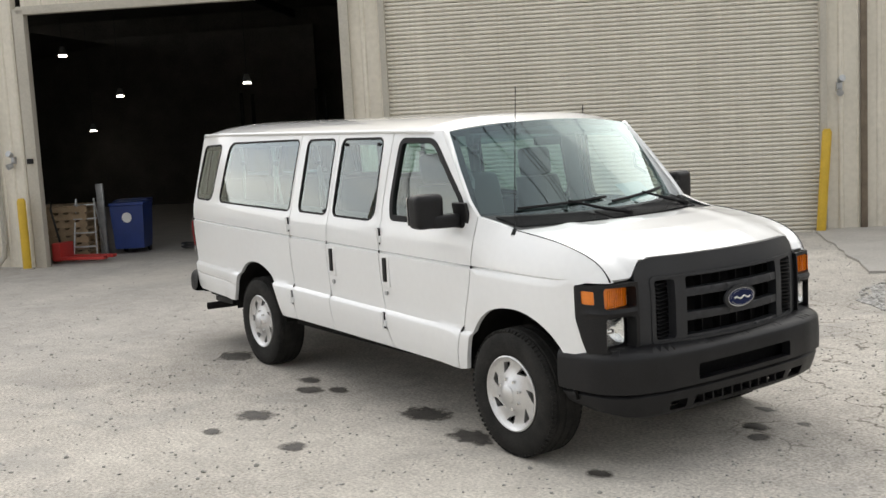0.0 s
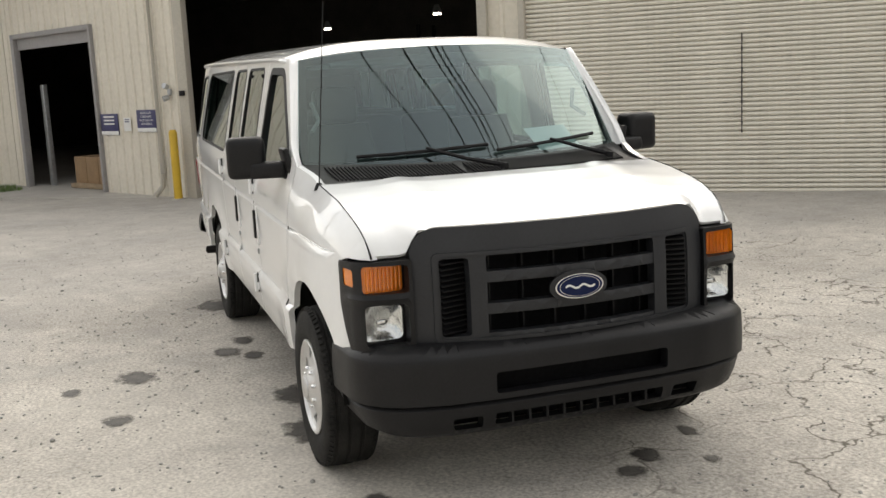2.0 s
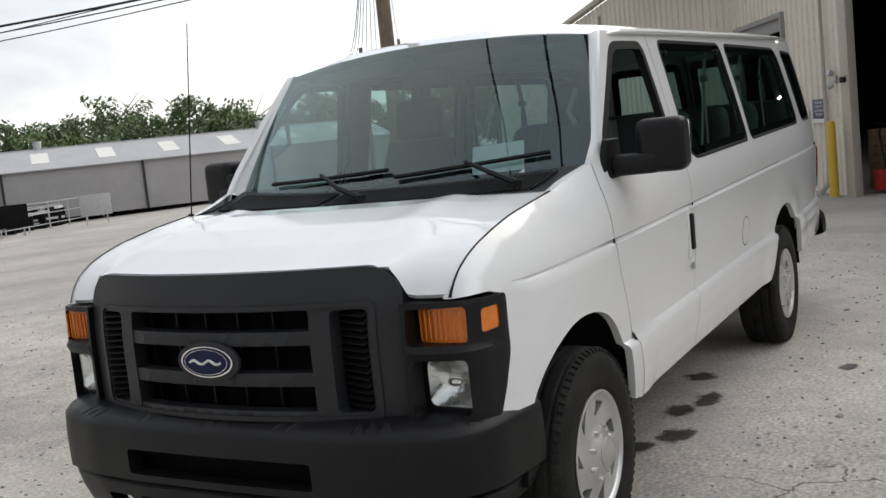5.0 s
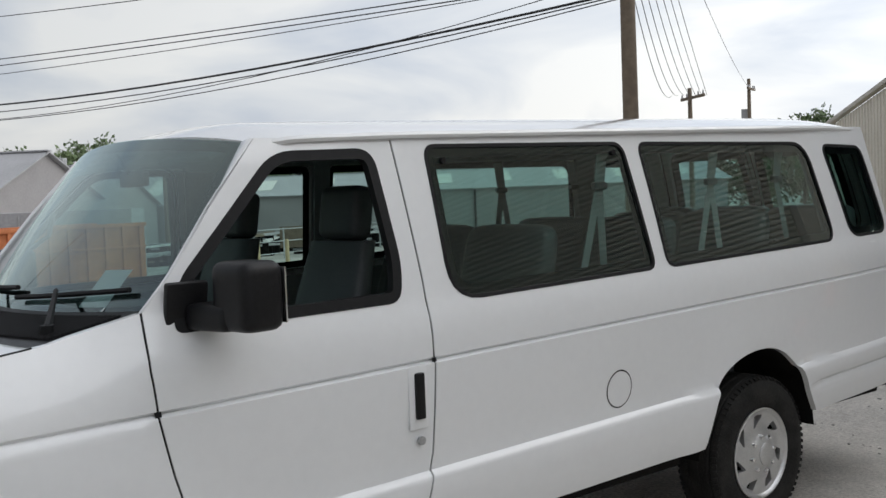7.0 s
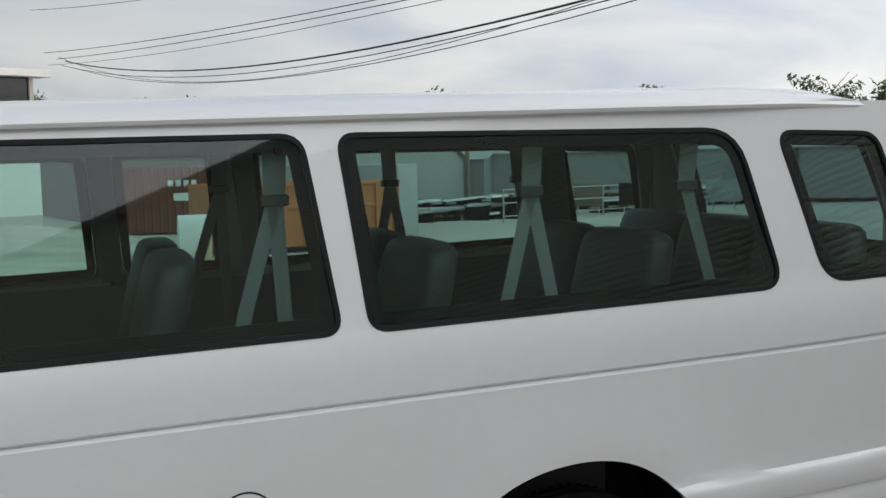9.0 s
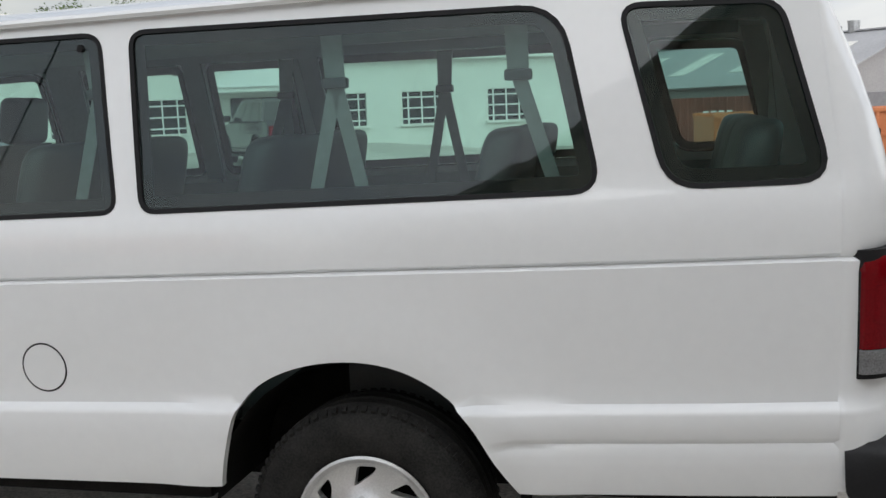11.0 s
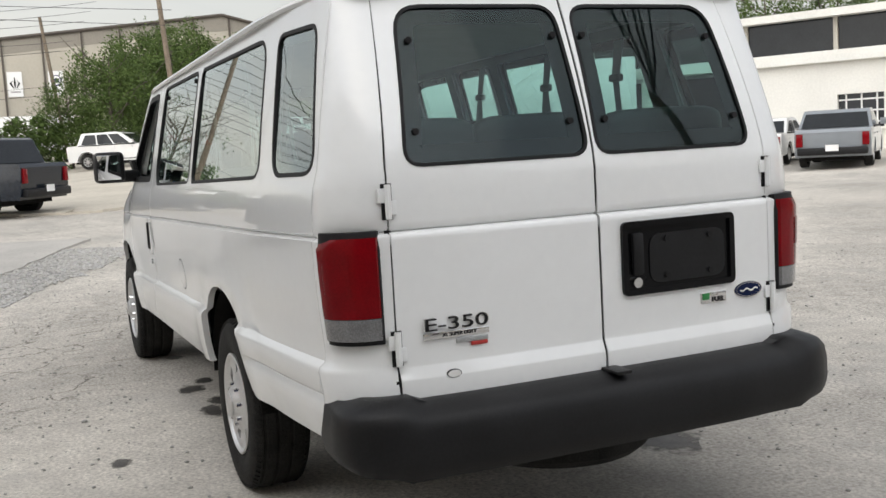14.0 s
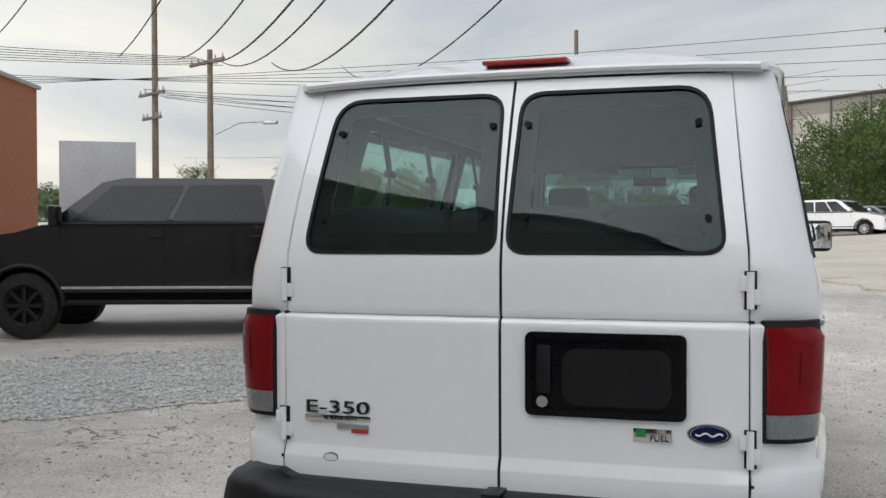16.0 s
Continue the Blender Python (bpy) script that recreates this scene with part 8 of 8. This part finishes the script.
for i in range(44):
    p = f0.lerp(f1, (i + 0.5) / 44) + Vector((0.5, -0.9, 0)) * rg.uniform(1.4, 9.0)
    st_ = thing("stacked_rails", "stack of metal lengths stored on dark racks behind the fence", "metal stack", "stored metal behind the fence", at=(p.x, p.y, gz(p.x, p.y)), rz=28 + rg.uniform(-25, 25))
    hh = rg.uniform(0.35, 0.95)
    for k in range(3):
        part("bearer", box(bmesh.new(), (-1.1 + 1.1 * k, 0, hh / 2), (0.1, 1.3, hh)), M["under"], st_)
    for k in range(4):
        c = (rg.uniform(-0.5, 0.5), -0.5 + 0.32 * k, hh + 0.06)
        part("length", box(bmesh.new(), c, (rg.uniform(2.2, 4.2), 0.2, 0.1), 0.0, Euler((0, rg.uniform(-0.04, 0.04), 0)).to_matrix()), rg.choice(mats_), st_, smooth=False)
    part("length", box(bmesh.new(), (0, rg.uniform(-0.3, 0.3), hh * 0.5), (rg.uniform(2.0, 3.4), 0.3, 0.08), 0.0, Euler((0, rg.uniform(-0.1, 0.1), 0)).to_matrix()), rg.choice(mats_), st_, smooth=False)
for (x, y), mt, lab in (((-24.2, -34.2), "dark", "dark sheet panel standing among the stored metal"), ((-22.6, -35.4), "wood", "weathered board panel standing among the stored metal"), ((-28.5, -34.0), "shed_roof", "grey sheet panel standing among the stored metal")):
    pn = thing("stored_panel", lab, "panel", "stored panels", at=(x, y, gz(x, y)), rz=144)
    part("sheet", box(bmesh.new(), (0, 0, 0.85), (1.35, 0.05, 0.95), 0.01), M[mt], pn)
    for sx in (-0.45, 0.45):
        part("leg", box(bmesh.new(), (sx, 0.04, 0.2), (0.06, 0.06, 0.42)), M["steel"], pn)


# ---- poles and cables ----
POLES = {}
def pole(key, x, y, top, r=0.14, arms=(), lean=(0, 0), cans=0, rz=0, label="weathered timber utility pole"):
    p = thing("utility_pole", label, "utility pole", "utility poles", at=(x, y, gz(x, y) - 0.2), rz=rz)
    h = top - gz(x, y) + 0.2
    part("pole_shaft", tube(bmesh.new(), [(lean[0] * t, lean[1] * t, h * t) for t in (0, 0.25, 0.5, 0.75, 1)], [r, r * 0.95, r * 0.9, r * 0.82, r * 0.75], 14), M["wood"], p)
    for dz, w_ in arms:
        ar = part("crossarm", box(bmesh.new(), (lean[0], lean[1] + r, h - dz), (w_, 0.10, 0.12), 0.01), M["wood"], p)
        for k in (-0.46, -0.25, 0.25, 0.46):
            part("insulator", rod(bmesh.new(), (lean[0] + k * w_, lean[1] + r, h - dz + 0.05), (lean[0] + k * w_, lean[1] + r, h - dz + 0.22), 0.05, 0.03, 8), M["shed_roof"], ar)
    for k in range(cans):
        part("transformer", rod(bmesh.new(), (lean[0] - 0.32 + 0.64 * k / max(1, cans - 1), lean[1] - 0.3, h - 2.5), (lean[0] - 0.32 + 0.64 * k / max(1, cans - 1), lean[1] - 0.3, h - 1.7), 0.24, seg=16), M["shed_roof"], p)
    POLES[key] = Vector((x, y, gz(x, y) - 0.2 + h))
    return p


pole("A", -13.3, -8.1, 8.8, 0.15, label="tall weathered timber utility pole near the warehouse")
pole("B", -35, -23.2, 5.2 + 0.6, 0.12, ((0.4, 2.4),), rz=60)
pole("G", -50, -30.4, 7.6, 0.13, ((0.6, 1.6),), cans=1, rz=20)
pole("F", -20.0, -43.0, 4.95, 0.12, ((0.15, 1.8),), rz=20)
pole("D", 28.5, 23.3, 11.6, 0.15, ((4.4, 2.2), (5.4, 1.6)), rz=60)
pole("E", 27.1, 19.9, 8.6, 0.14, ((0.5, 2.6),), rz=60)
pole("I", 53.0, -23.5, 10.0, 0.12, ((0.15, 1.9),), cans=2, rz=70)
pole("J", 52.4, -26.6, 9.9, 0.12, ((0.15, 1.9),), cans=2, rz=70)
pole("K", 47.2, -7.4, 12.0, 0.16, ((0.3, 1.8),), lean=(0.9, 0.6), label="leaning timber utility pole at the lot's edge")
pole("C", 70, -3.2, 11.9, 0.15, lean=(0, 1.1))
pole("L", 40, 12.5, 9.3, 0.15, ((3.0, 2.0),), rz=70)
pole("N", 40, 7.8, 11.0, 0.13)
sl_ = thing("street_lamp", "grey cobra-head street lamp on a bracket arm", "street lamp", at=(27.1, 19.7, 0))
part("arm", tube(bmesh.new(), [(0, 0, 5.3), (0.3, -0.9, 5.75), (0.6, -1.8, 5.8)], 0.035, 8), M["steel"], sl_)
part("lamp_head", box(bmesh.new(), (0.68, -2.05, 5.76), (0.22, 0.6, 0.14), 0.05), M["steel"], sl_)


def cable(a, b, sag, r=0.012, n=18, label="thin black overhead cable"):
    a, b = Vector(a), Vector(b)
    t = [i / n for i in range(n + 1)]
    c = tagged(part("overhead_cable", tube(bmesh.new(), [a.lerp(b, k) - Vector((0, 0, 4 * sag * k * (1 - k))) for k in t], r, 5), M["wire"]), label, "cable", "overhead cables")
    return c


pa = POLES["A"]
end = pa + Vector((11.6, -43.5, 0))
for za, ze, sag, dx, r in ((5.2, 7.1, 1.2, 0, 0.026), (5.15, 6.9, 1.3, 0.2, 0.014), (5.1, 6.8, 1.45, -0.3, 0.012), (5.5, 7.3, 1.9, 0.3, 0.010), (5.6, 7.5, 0.35, 1.0, 0.014), (5.5, 7.2, 0.3, 0.4, 0.014), (5.5, 6.9, 0.45, 0.8, 0.010), (6.3, 9.6, 0.5, 1.5, 0.012)):
    cable((pa.x, pa.y, za), (end.x + dx, end.y, ze), sag, r, 24)
for k in range(7):
    cable(pa + Vector((0.05 * k, 0.05, -0.2 - 0.35 * k)), POLES["B"] + Vector((-0.8 + 0.27 * k, 0.3 - 0.1 * k, -0.3)), 0.25 + 0.14 * k, 0.011)
cable(pa + Vector((0, 0, -0.1)), POLES["G"] + Vector((0, 0, -0.5)), 0.6, 0.010)
# cables over the yard, seen mirrored in the glass
for k, dz, sag, r in ((-3.4, 0.0, 1.3, 0.020), (-1.2, -0.25, 1.9, 0.022), (-0.3, -0.5, 2.4, 0.024), (0.4, -0.6, 2.6, 0.020), (2.4, -0.8, 2.7, 0.022), (5.2, -1.3, 2.9, 0.014), (-9.5, -1.0, 2.6, 0.012)):
    cable(pa + Vector((-0.05 * k, 0.08 * k, -0.2 + dz)), POLES["E"] + Vector((0.55 * k, -0.83 * k, -0.4)), sag, r, 30)
for k in range(6):
    cable(POLES["D"] + Vector((-0.8 + 0.3 * k, 0, -4.3 - 0.15 * (k % 2))), (60, -5 + 0.4 * k, 11.5 - 0.6 * k), 1.0, 0.012, 24)
    cable(POLES["E"] + Vector((-1.0 + 0.4 * k, 0, -0.45)), (-1.0 + 1.2 * k, 62, 13.0 - 0.2 * k), 1.2, 0.013, 24)
for k in range(5):
    cable((20, 70, 8.0 + 0.9 * k), POLES["K"] + Vector((0, 0, -0.4 - 0.8 * k)), 1.0, 0.014, 30)
for z in (7.2, 6.6, 9.6):
    cable((90, 60, z), POLES["C"] + Vector((0, 0, z - 12)), 0.8, 0.014, 20)

# notice board at the lot's edge
NB = thing("notice_board", "weathered white notice board on two posts", "sign", at=(40.6, -15.2, gz(40.6, -15.2)), rz=66)
part("board", box(bmesh.new(), (0, 0, 1.95), (1.42, 0.05, 1.1), 0.01), M["white_wall"], NB)
for sx in (-0.5, 0.5):
    part("post", box(bmesh.new(), (sx, -0.07, 0.9), (0.09, 0.09, 2.0)), M["wood"], NB)
for i, (w_, mt) in enumerate(((0.5, "grey_car"), (1.0, "grey_car"), (0.8, "shed_roof"), (1.0, "shed_roof"))):
    part("text_bar", box(bmesh.new(), (0.05 * i, 0.032, 2.27 - i * 0.2), (w_, 0.008, 0.08)), M[mt], NB)
part("mark", rod(bmesh.new(), (0.42, 0.02, 1.95), (0.42, 0.036, 1.95), 0.09, seg=14), M["red_paint"], NB, "red round mark")
BL = thing("storage_bin", "blue steel waste bin before the trees", "bin", at=(56.0, -23.4, gz(56.0, -23.4)), rz=70)
part("tub", box(bmesh.new(), (0, 0, 0.75), (2.4, 1.6, 1.4), 0.05), M["blue_plastic"], BL)
part("rim", box(bmesh.new(), (0, 0, 1.48), (2.5, 1.7, 0.1), 0.02), M["blue_plastic"], BL)
for i in range(5):
    part("rib", box(bmesh.new(), (-1.0 + 0.5 * i, 0.82, 0.75), (0.07, 0.06, 1.3), 0.01), M["blue_plastic"], BL)
# rack with upright posts and stacked lengths beside the bin
RK = thing("stacking_rack", "row of upright grey posts holding stacked timber lengths", "rack", at=(50.5, -22.6, gz(50.5, -22.6)), rz=66)
for i in range(4):
    part("upright", box(bmesh.new(), (-2.2 + 1.45 * i, 0.1 * (i % 2), 1.0), (0.16, 0.16, 2.1 - 0.12 * (i % 3)), 0.01), M["shed_roof"], RK)
for i in range(6):
    part("length", box(bmesh.new(), (0.4, 0.3 + 0.05 * (i % 2), 0.3 + 0.22 * i), (4.6 - 0.3 * (i % 3), 0.4, 0.12), 0.01), M["wood"], RK)
WP = thing("pale_post", "thin leaning pale grey pole at the lot's edge", "pole", at=(36.6, -17.4, gz(36.6, -17.4) - 0.1))
part("shaft", tube(bmesh.new(), [(0, 0, 0), (0.06, 0.12, 2.6), (0.12, 0.28, 5.2)], [0.07, 0.06, 0.05], 10), M["shed_roof"], WP)


# lattice masts stored beyond the lot
def lattice_mast(x, y, h, w_, lean):
    t = thing("lattice_mast", "grey steel lattice mast section standing by the bushes", "mast", "lattice masts", at=(x, y, gz(x, y) - 0.05))
    n = int(h / 0.75)
    legs = [[Vector((sx * w_ / 2 + lean * z / h, sy * w_ / 2 + lean * z / h, z)) for z in [h * i / n for i in range(n + 1)]] for sx, sy in ((1, 1), (1, -1), (-1, -1), (-1, 1))]
    for lg in legs:
        part("leg", rod(bmesh.new(), lg[0], lg[-1], 0.035, seg=6), M["steel"], t)
    for i in range(n):
        for k in range(4):
            a_, b_ = legs[k], legs[(k + 1) % 4]
            part("brace", rod(bmesh.new(), a_[i], b_[i + 1], 0.018, seg=5), M["steel"], t)
            part("tie", rod(bmesh.new(), a_[i], b_[i], 0.018, seg=5), M["steel"], t)


for x, y, h, lean in ((49.5, 7.0, 3.9, 0.1), (49.6, 4.4, 4.6, -0.1), (49.8, 2.0, 4.8, 0.15)):
    lattice_mast(x, y, h, 0.75, lean)


# ---- trees ----
def tree_parts(seed, h, cr, leaves, size, low=0.25, bare=False):
    rg = random.Random(seed)
    tr = bmesh.new()
    tube(tr, [(0, 0, -0.2), (0.06 * h * rg.uniform(-0.3, 0.3), 0.0, h * 0.35), (0.05 * h * rg.uniform(-0.5, 0.5), 0.03 * h * rg.uniform(-1, 1), h * 0.85)], [0.022 * h, 0.016 * h, 0.005 * h], 8)
    tips = []
    for i in range(16 if not bare else 26):
        z0 = h * rg.uniform(low, 0.75)
        a, ln = rg.uniform(0, 6.283), cr * rg.uniform(0.5, 1.0)
        m_ = Vector((0.5 * ln * math.cos(a), 0.5 * ln * math.sin(a), z0 + ln * 0.35))
        e = Vector((ln * math.cos(a + 0.2), ln * math.sin(a + 0.2), min(h, z0 + ln * rg.uniform(0.5, 1.1))))
        tube(tr, [(0, 0, z0), m_, e], [0.004 * h, 0.003 * h, 0.001 * h] if bare else [0.007 * h, 0.005 * h, 0.002 * h], 5)
        tips += [m_, e]
        if bare:
            for _ in range(5):
                q_ = m_.lerp(e, rg.random())
                tube(tr, [q_, q_ + Vector((rg.uniform(-1, 1), rg.uniform(-1, 1), rg.uniform(0.3, 1.2))) * ln * 0.35], [0.0014 * h, 0.0006 * h], 4)
    verts, faces = [], []
    n_cl = max(8, leaves // 60)
    cl = []
    for i in range(n_cl):
        u = rg.uniform(-1, 1)
        a = rg.uniform(0, 6.283)
        rr_ = rg.random() ** 0.4
        zc = low * h + (h - low * h) * (0.5 + 0.5 * u * rr_)
        wd_ = cr * (1 - 0.55 * abs((zc / h - low) / (1 - low) * 2 - 0.8) ** 2) * rr_
        cl.append((wd_ * math.cos(a), wd_ * math.sin(a), zc, cr * rg.uniform(0.16, 0.34)))
    for i in range(leaves):
        cx_, cy_, cz_, cr_ = cl[i % n_cl]
        d = Vector((rg.gauss(0, 1), rg.gauss(0, 1), rg.gauss(0, 0.8))).normalized() * cr_ * rg.random() ** 0.5
        c = Vector((cx_, cy_, cz_)) + d
        s_ = size * rg.uniform(0.6, 1.3)
        n_ = Vector((rg.gauss(0, 1), rg.gauss(0, 1), rg.gauss(0.6, 1))).normalized()
        u_ = n_.orthogonal().normalized()
        v_ = n_.cross(u_)
        b0 = len(verts)
        verts += [c - u_ * s_, c - v_ * s_ * 0.5, c + u_ * s_, c + v_ * s_ * 0.5]
        faces.append((b0, b0 + 1, b0 + 2, b0 + 3))
    me_ = bpy.data.meshes.new("crown")
    me_.from_pydata(verts, [], faces)
    return tr, me_


def make_tree(name, seed, h, cr, leaves, size, label, cat, group, material, low=0.25, bare=False):
    t = thing(name, label, cat, group)
    tr, me_ = tree_parts(seed, h, cr, leaves, size, low, bare)
    part("trunk", tr, M["bark"], t)
    me_.materials.append(M[material])
    c = new("crown", me_)
    c.parent = t
    return t


rg = random.Random(11)
kinds = [make_tree("tree", 20 + i, 10, 3.6, 12500, 0.112, "leafy green roadside tree in full spring leaf", "tree", "trees behind the parked vehicles", "leaf", 0.08) for i in range(4)]
far_kinds = [make_tree("tree", 40 + i, 9, 3.8, 3600, 0.24, "distant green tree on the skyline", "tree", "far trees", "leaf_hazed", 0.1) for i in range(3)]
bush_kinds = [make_tree("bush", 60 + i, 3, 1.7, 2400, 0.13, "leafy green bush beside the dusty lot", "bush", "bushes", "leaf", 0.02) for i in range(2)]
bare_kinds = [make_tree("tree", 70 + i, 9, 3.4, 1500, 0.07, "thin tree coming into leaf", "tree", "thin trees", "leaf_hazed", 0.3, True) for i in range(2)]
used = set()


def plant(pool, x, y, s, tall=1.0, dz=0.0):
    src = rg.choice(pool)
    m = Matrix.Translation((x, y, gz(x, y) - 0.1 + dz)) @ Matrix.Rotation(rg.uniform(0, 6.28), 4, "Z") @ Matrix.Diagonal((s, s, s * tall, 1))
    if src not in used:
        used.add(src)
        src.matrix_basis = m
        return src
    return copy_thing(src, m)


# belt behind the parked vehicles
for i in range(24):
    y = -8.5 - i * 1.75
    tall = 0.90 if y > -18.5 else 0.80 if y > -22.5 else 1.08 if y > -30 else 1.02
    plant(kinds, 67 + rg.uniform(-1, 4) - 0.10 * i, y + rg.uniform(-0.8, 0.8), tall * rg.uniform(0.95, 1.05), rg.uniform(0.92, 1.06))
for i in range(13):
    plant(kinds, 64.8 - 0.15 * i + rg.uniform(-0.6, 0.8), -12.5 - i * 2.4, rg.uniform(0.60, 0.76), rg.uniform(0.85, 1.0))
for i in range(13):
    plant(bush_kinds, 63.5 - 0.2 * i + rg.uniform(-0.5, 0.5), -12 - i * 2.4, rg.uniform(0.9, 1.4))
for x, y, s, tall in ((56.0, -4.8, 0.88, 1.0), (58.0, -2.6, 0.66, 0.95), (62.0, -9.8, 0.94, 1.0), (60.0, -7.4, 0.86, 0.98)):
    plant(kinds, x, y, s, tall)
for x, y, s in ((23.8, 11.1, 0.9), (23.0, 12.8, 0.7), (32.8, 8.8, 0.8), (55, 1.0, 0.9), (54.5, 3.6, 0.8), (47, 8.5, 0.8), (46.0, 4.6, 0.85), (53, 6, 0.9), (57, -0.5, 1.0), (54, 12, 0.6), (43, 14.5, 0.55), (41, 17, 0.6), (46, 20, 0.7), (37, 11, 0.45)):
    plant(bush_kinds, x, y, s)
for x, y, s in ((47.5, 5.4, 0.92), (48.5, 7.6, 0.86), (-32.6, -66.2, 0.72), (-30, -68, 0.6), (-41.3, -63.7, 0.7), (-50.2, -56.9, 0.62), (-48.5, -59.5, 0.6)):
    plant(bare_kinds, x, y, s)
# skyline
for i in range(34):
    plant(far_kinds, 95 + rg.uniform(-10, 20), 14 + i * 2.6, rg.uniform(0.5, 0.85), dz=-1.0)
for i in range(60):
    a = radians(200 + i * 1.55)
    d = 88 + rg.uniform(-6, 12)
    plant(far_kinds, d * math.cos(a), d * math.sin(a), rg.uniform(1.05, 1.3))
for i in range(14):
    plant(kinds, 22 + i * 3.0 + rg.uniform(-1, 1), -47 - rg.uniform(0, 5) + i * 0.9, rg.uniform(0.7, 1.0))
for x, y, s in ((44, 22, 0.55), (47, 26, 0.5), (41, 29, 0.5)):
    plant(kinds, x, y, s)

STRIP = [(-20.55, -3.55), (-19.3, -3.3), (-18.8, -3.9), (-19.3, -4.9), (-31.0, -16.4), (-32.4, -15.2)]
VERGE = [(-15.6, -8.7), (-17.6, -8.2), (-19.4, -9.5), (-18.5, -11.0), (-16.0, -10.2)]
patch("turf", STRIP, M["grass"], "green turf along the foot of the gable wall", "grass", 0.015, 0.12, 0.4, seed=4)
patch("turf", VERGE, M["grass"], "green turf by the kerb", "grass", 0.015, 0.12, 0.4, seed=5)
# grass strip under the gable wall and along the lot's edge
def grass(name, pts, n, h, seed, label):
    rg_ = random.Random(seed)
    verts, faces = [], []
    xs_, ys_ = [p[0] for p in pts], [p[1] for p in pts]
    while len(faces) < n:
        x, y = rg_.uniform(min(xs_), max(xs_)), rg_.uniform(min(ys_), max(ys_))
        if not inside((x, y), pts):
            continue
        a, hh = rg_.uniform(0, 6.28), h * rg_.uniform(0.5, 1.2)
        w_ = 0.018
        b0, z = len(verts), gz(x, y)
        verts += [(x - w_ * math.cos(a), y - w_ * math.sin(a), z), (x + w_ * math.cos(a), y + w_ * math.sin(a), z), (x + rg_.uniform(-.05, .05), y + rg_.uniform(-.05, .05), z + hh)]
        faces.append((b0, b0 + 1, b0 + 2))
    me_ = bpy.data.meshes.new(name)
    me_.from_pydata(verts, [], faces)
    me_.materials.append(M["grass"])
    tagged(new(name, me_), label, "grass", kind="stuff")


grass("grass", STRIP, 17000, 0.13, 3, "short green grass strip along the wall")
grass("grass", VERGE, 3500, 0.13, 5, "short green grass by the kerb")
grass("grass", [(33, -13.2), (37, -16.5), (44, -18.5), (43, -14.2)], 6000, 0.2, 4, "rough grass patch by the notice board")

# loose stones on the gravel and round the yard
b2 = bmesh.new()
bmesh.ops.create_icosphere(b2, subdivisions=1, radius=1.0)
ico_v = [v.co.copy() for v in b2.verts]
ico_f = [tuple(v.index for v in f.verts) for f in b2.faces]
b2.free()
rg = random.Random(8)
def stones(name, spots, label, lift=0.0):
    verts, faces = [], []
    for x, y, s in spots:
        b0, z = len(verts), gz(x, y) + lift
        sx, sy, sz = s * rg.uniform(0.7, 1.3), s * rg.uniform(0.7, 1.3), s * rg.uniform(0.4, 0.8)
        a = rg.uniform(0, 6.28)
        for v in ico_v:
            j = rg.uniform(0.75, 1.2)
            verts.append((x + (v.x * sx * math.cos(a) - v.y * sy * math.sin(a)) * j, y + (v.x * sx * math.sin(a) + v.y * sy * math.cos(a)) * j, z + v.z * sz * j + sz * 0.35))
        faces += [tuple(b0 + i for i in f) for f in ico_f]
    me_ = bpy.data.meshes.new(name)
    me_.from_pydata(verts, [], faces)
    me_.materials.append(M["stone"])
    tagged(new(name, me_), label, "stones", kind="stuff")


GRAV = [(-1.6, 5.0), (0.2, 3.4), (3.0, 2.2), (5.2, 1.0), (7.5, -0.2), (8.0, 1.2), (5.6, 3.0), (3.4, 5.2), (1.8, 7.4), (0.0, 9.6), (-1.4, 11.5), (-2.6, 11.0), (-2.2, 7.2)]
spots = []
while len(spots) < 9000:
    x, y = rg.uniform(-3, 8), rg.uniform(-0.5, 11.5)
    if inside((x, y), GRAV):
        spots.append((x, y, rg.uniform(0.010, 0.034)))
stones("gravel_stones", spots, "loose grey gravel stones", 0.008)
spots = []
while len(spots) < 11000:
    x, y = rg.gauss(0, 6), rg.gauss(0, 5)
    if not (-5.2 < x < 0.9 and abs(y) < 1.05) and x > -13:
        spots.append((x, y, rg.uniform(0.003, 0.012) * (1.7 if rg.random() < 0.06 else 1)))
stones("scattered_grit", spots, "scattered small stones and grit on the yard")
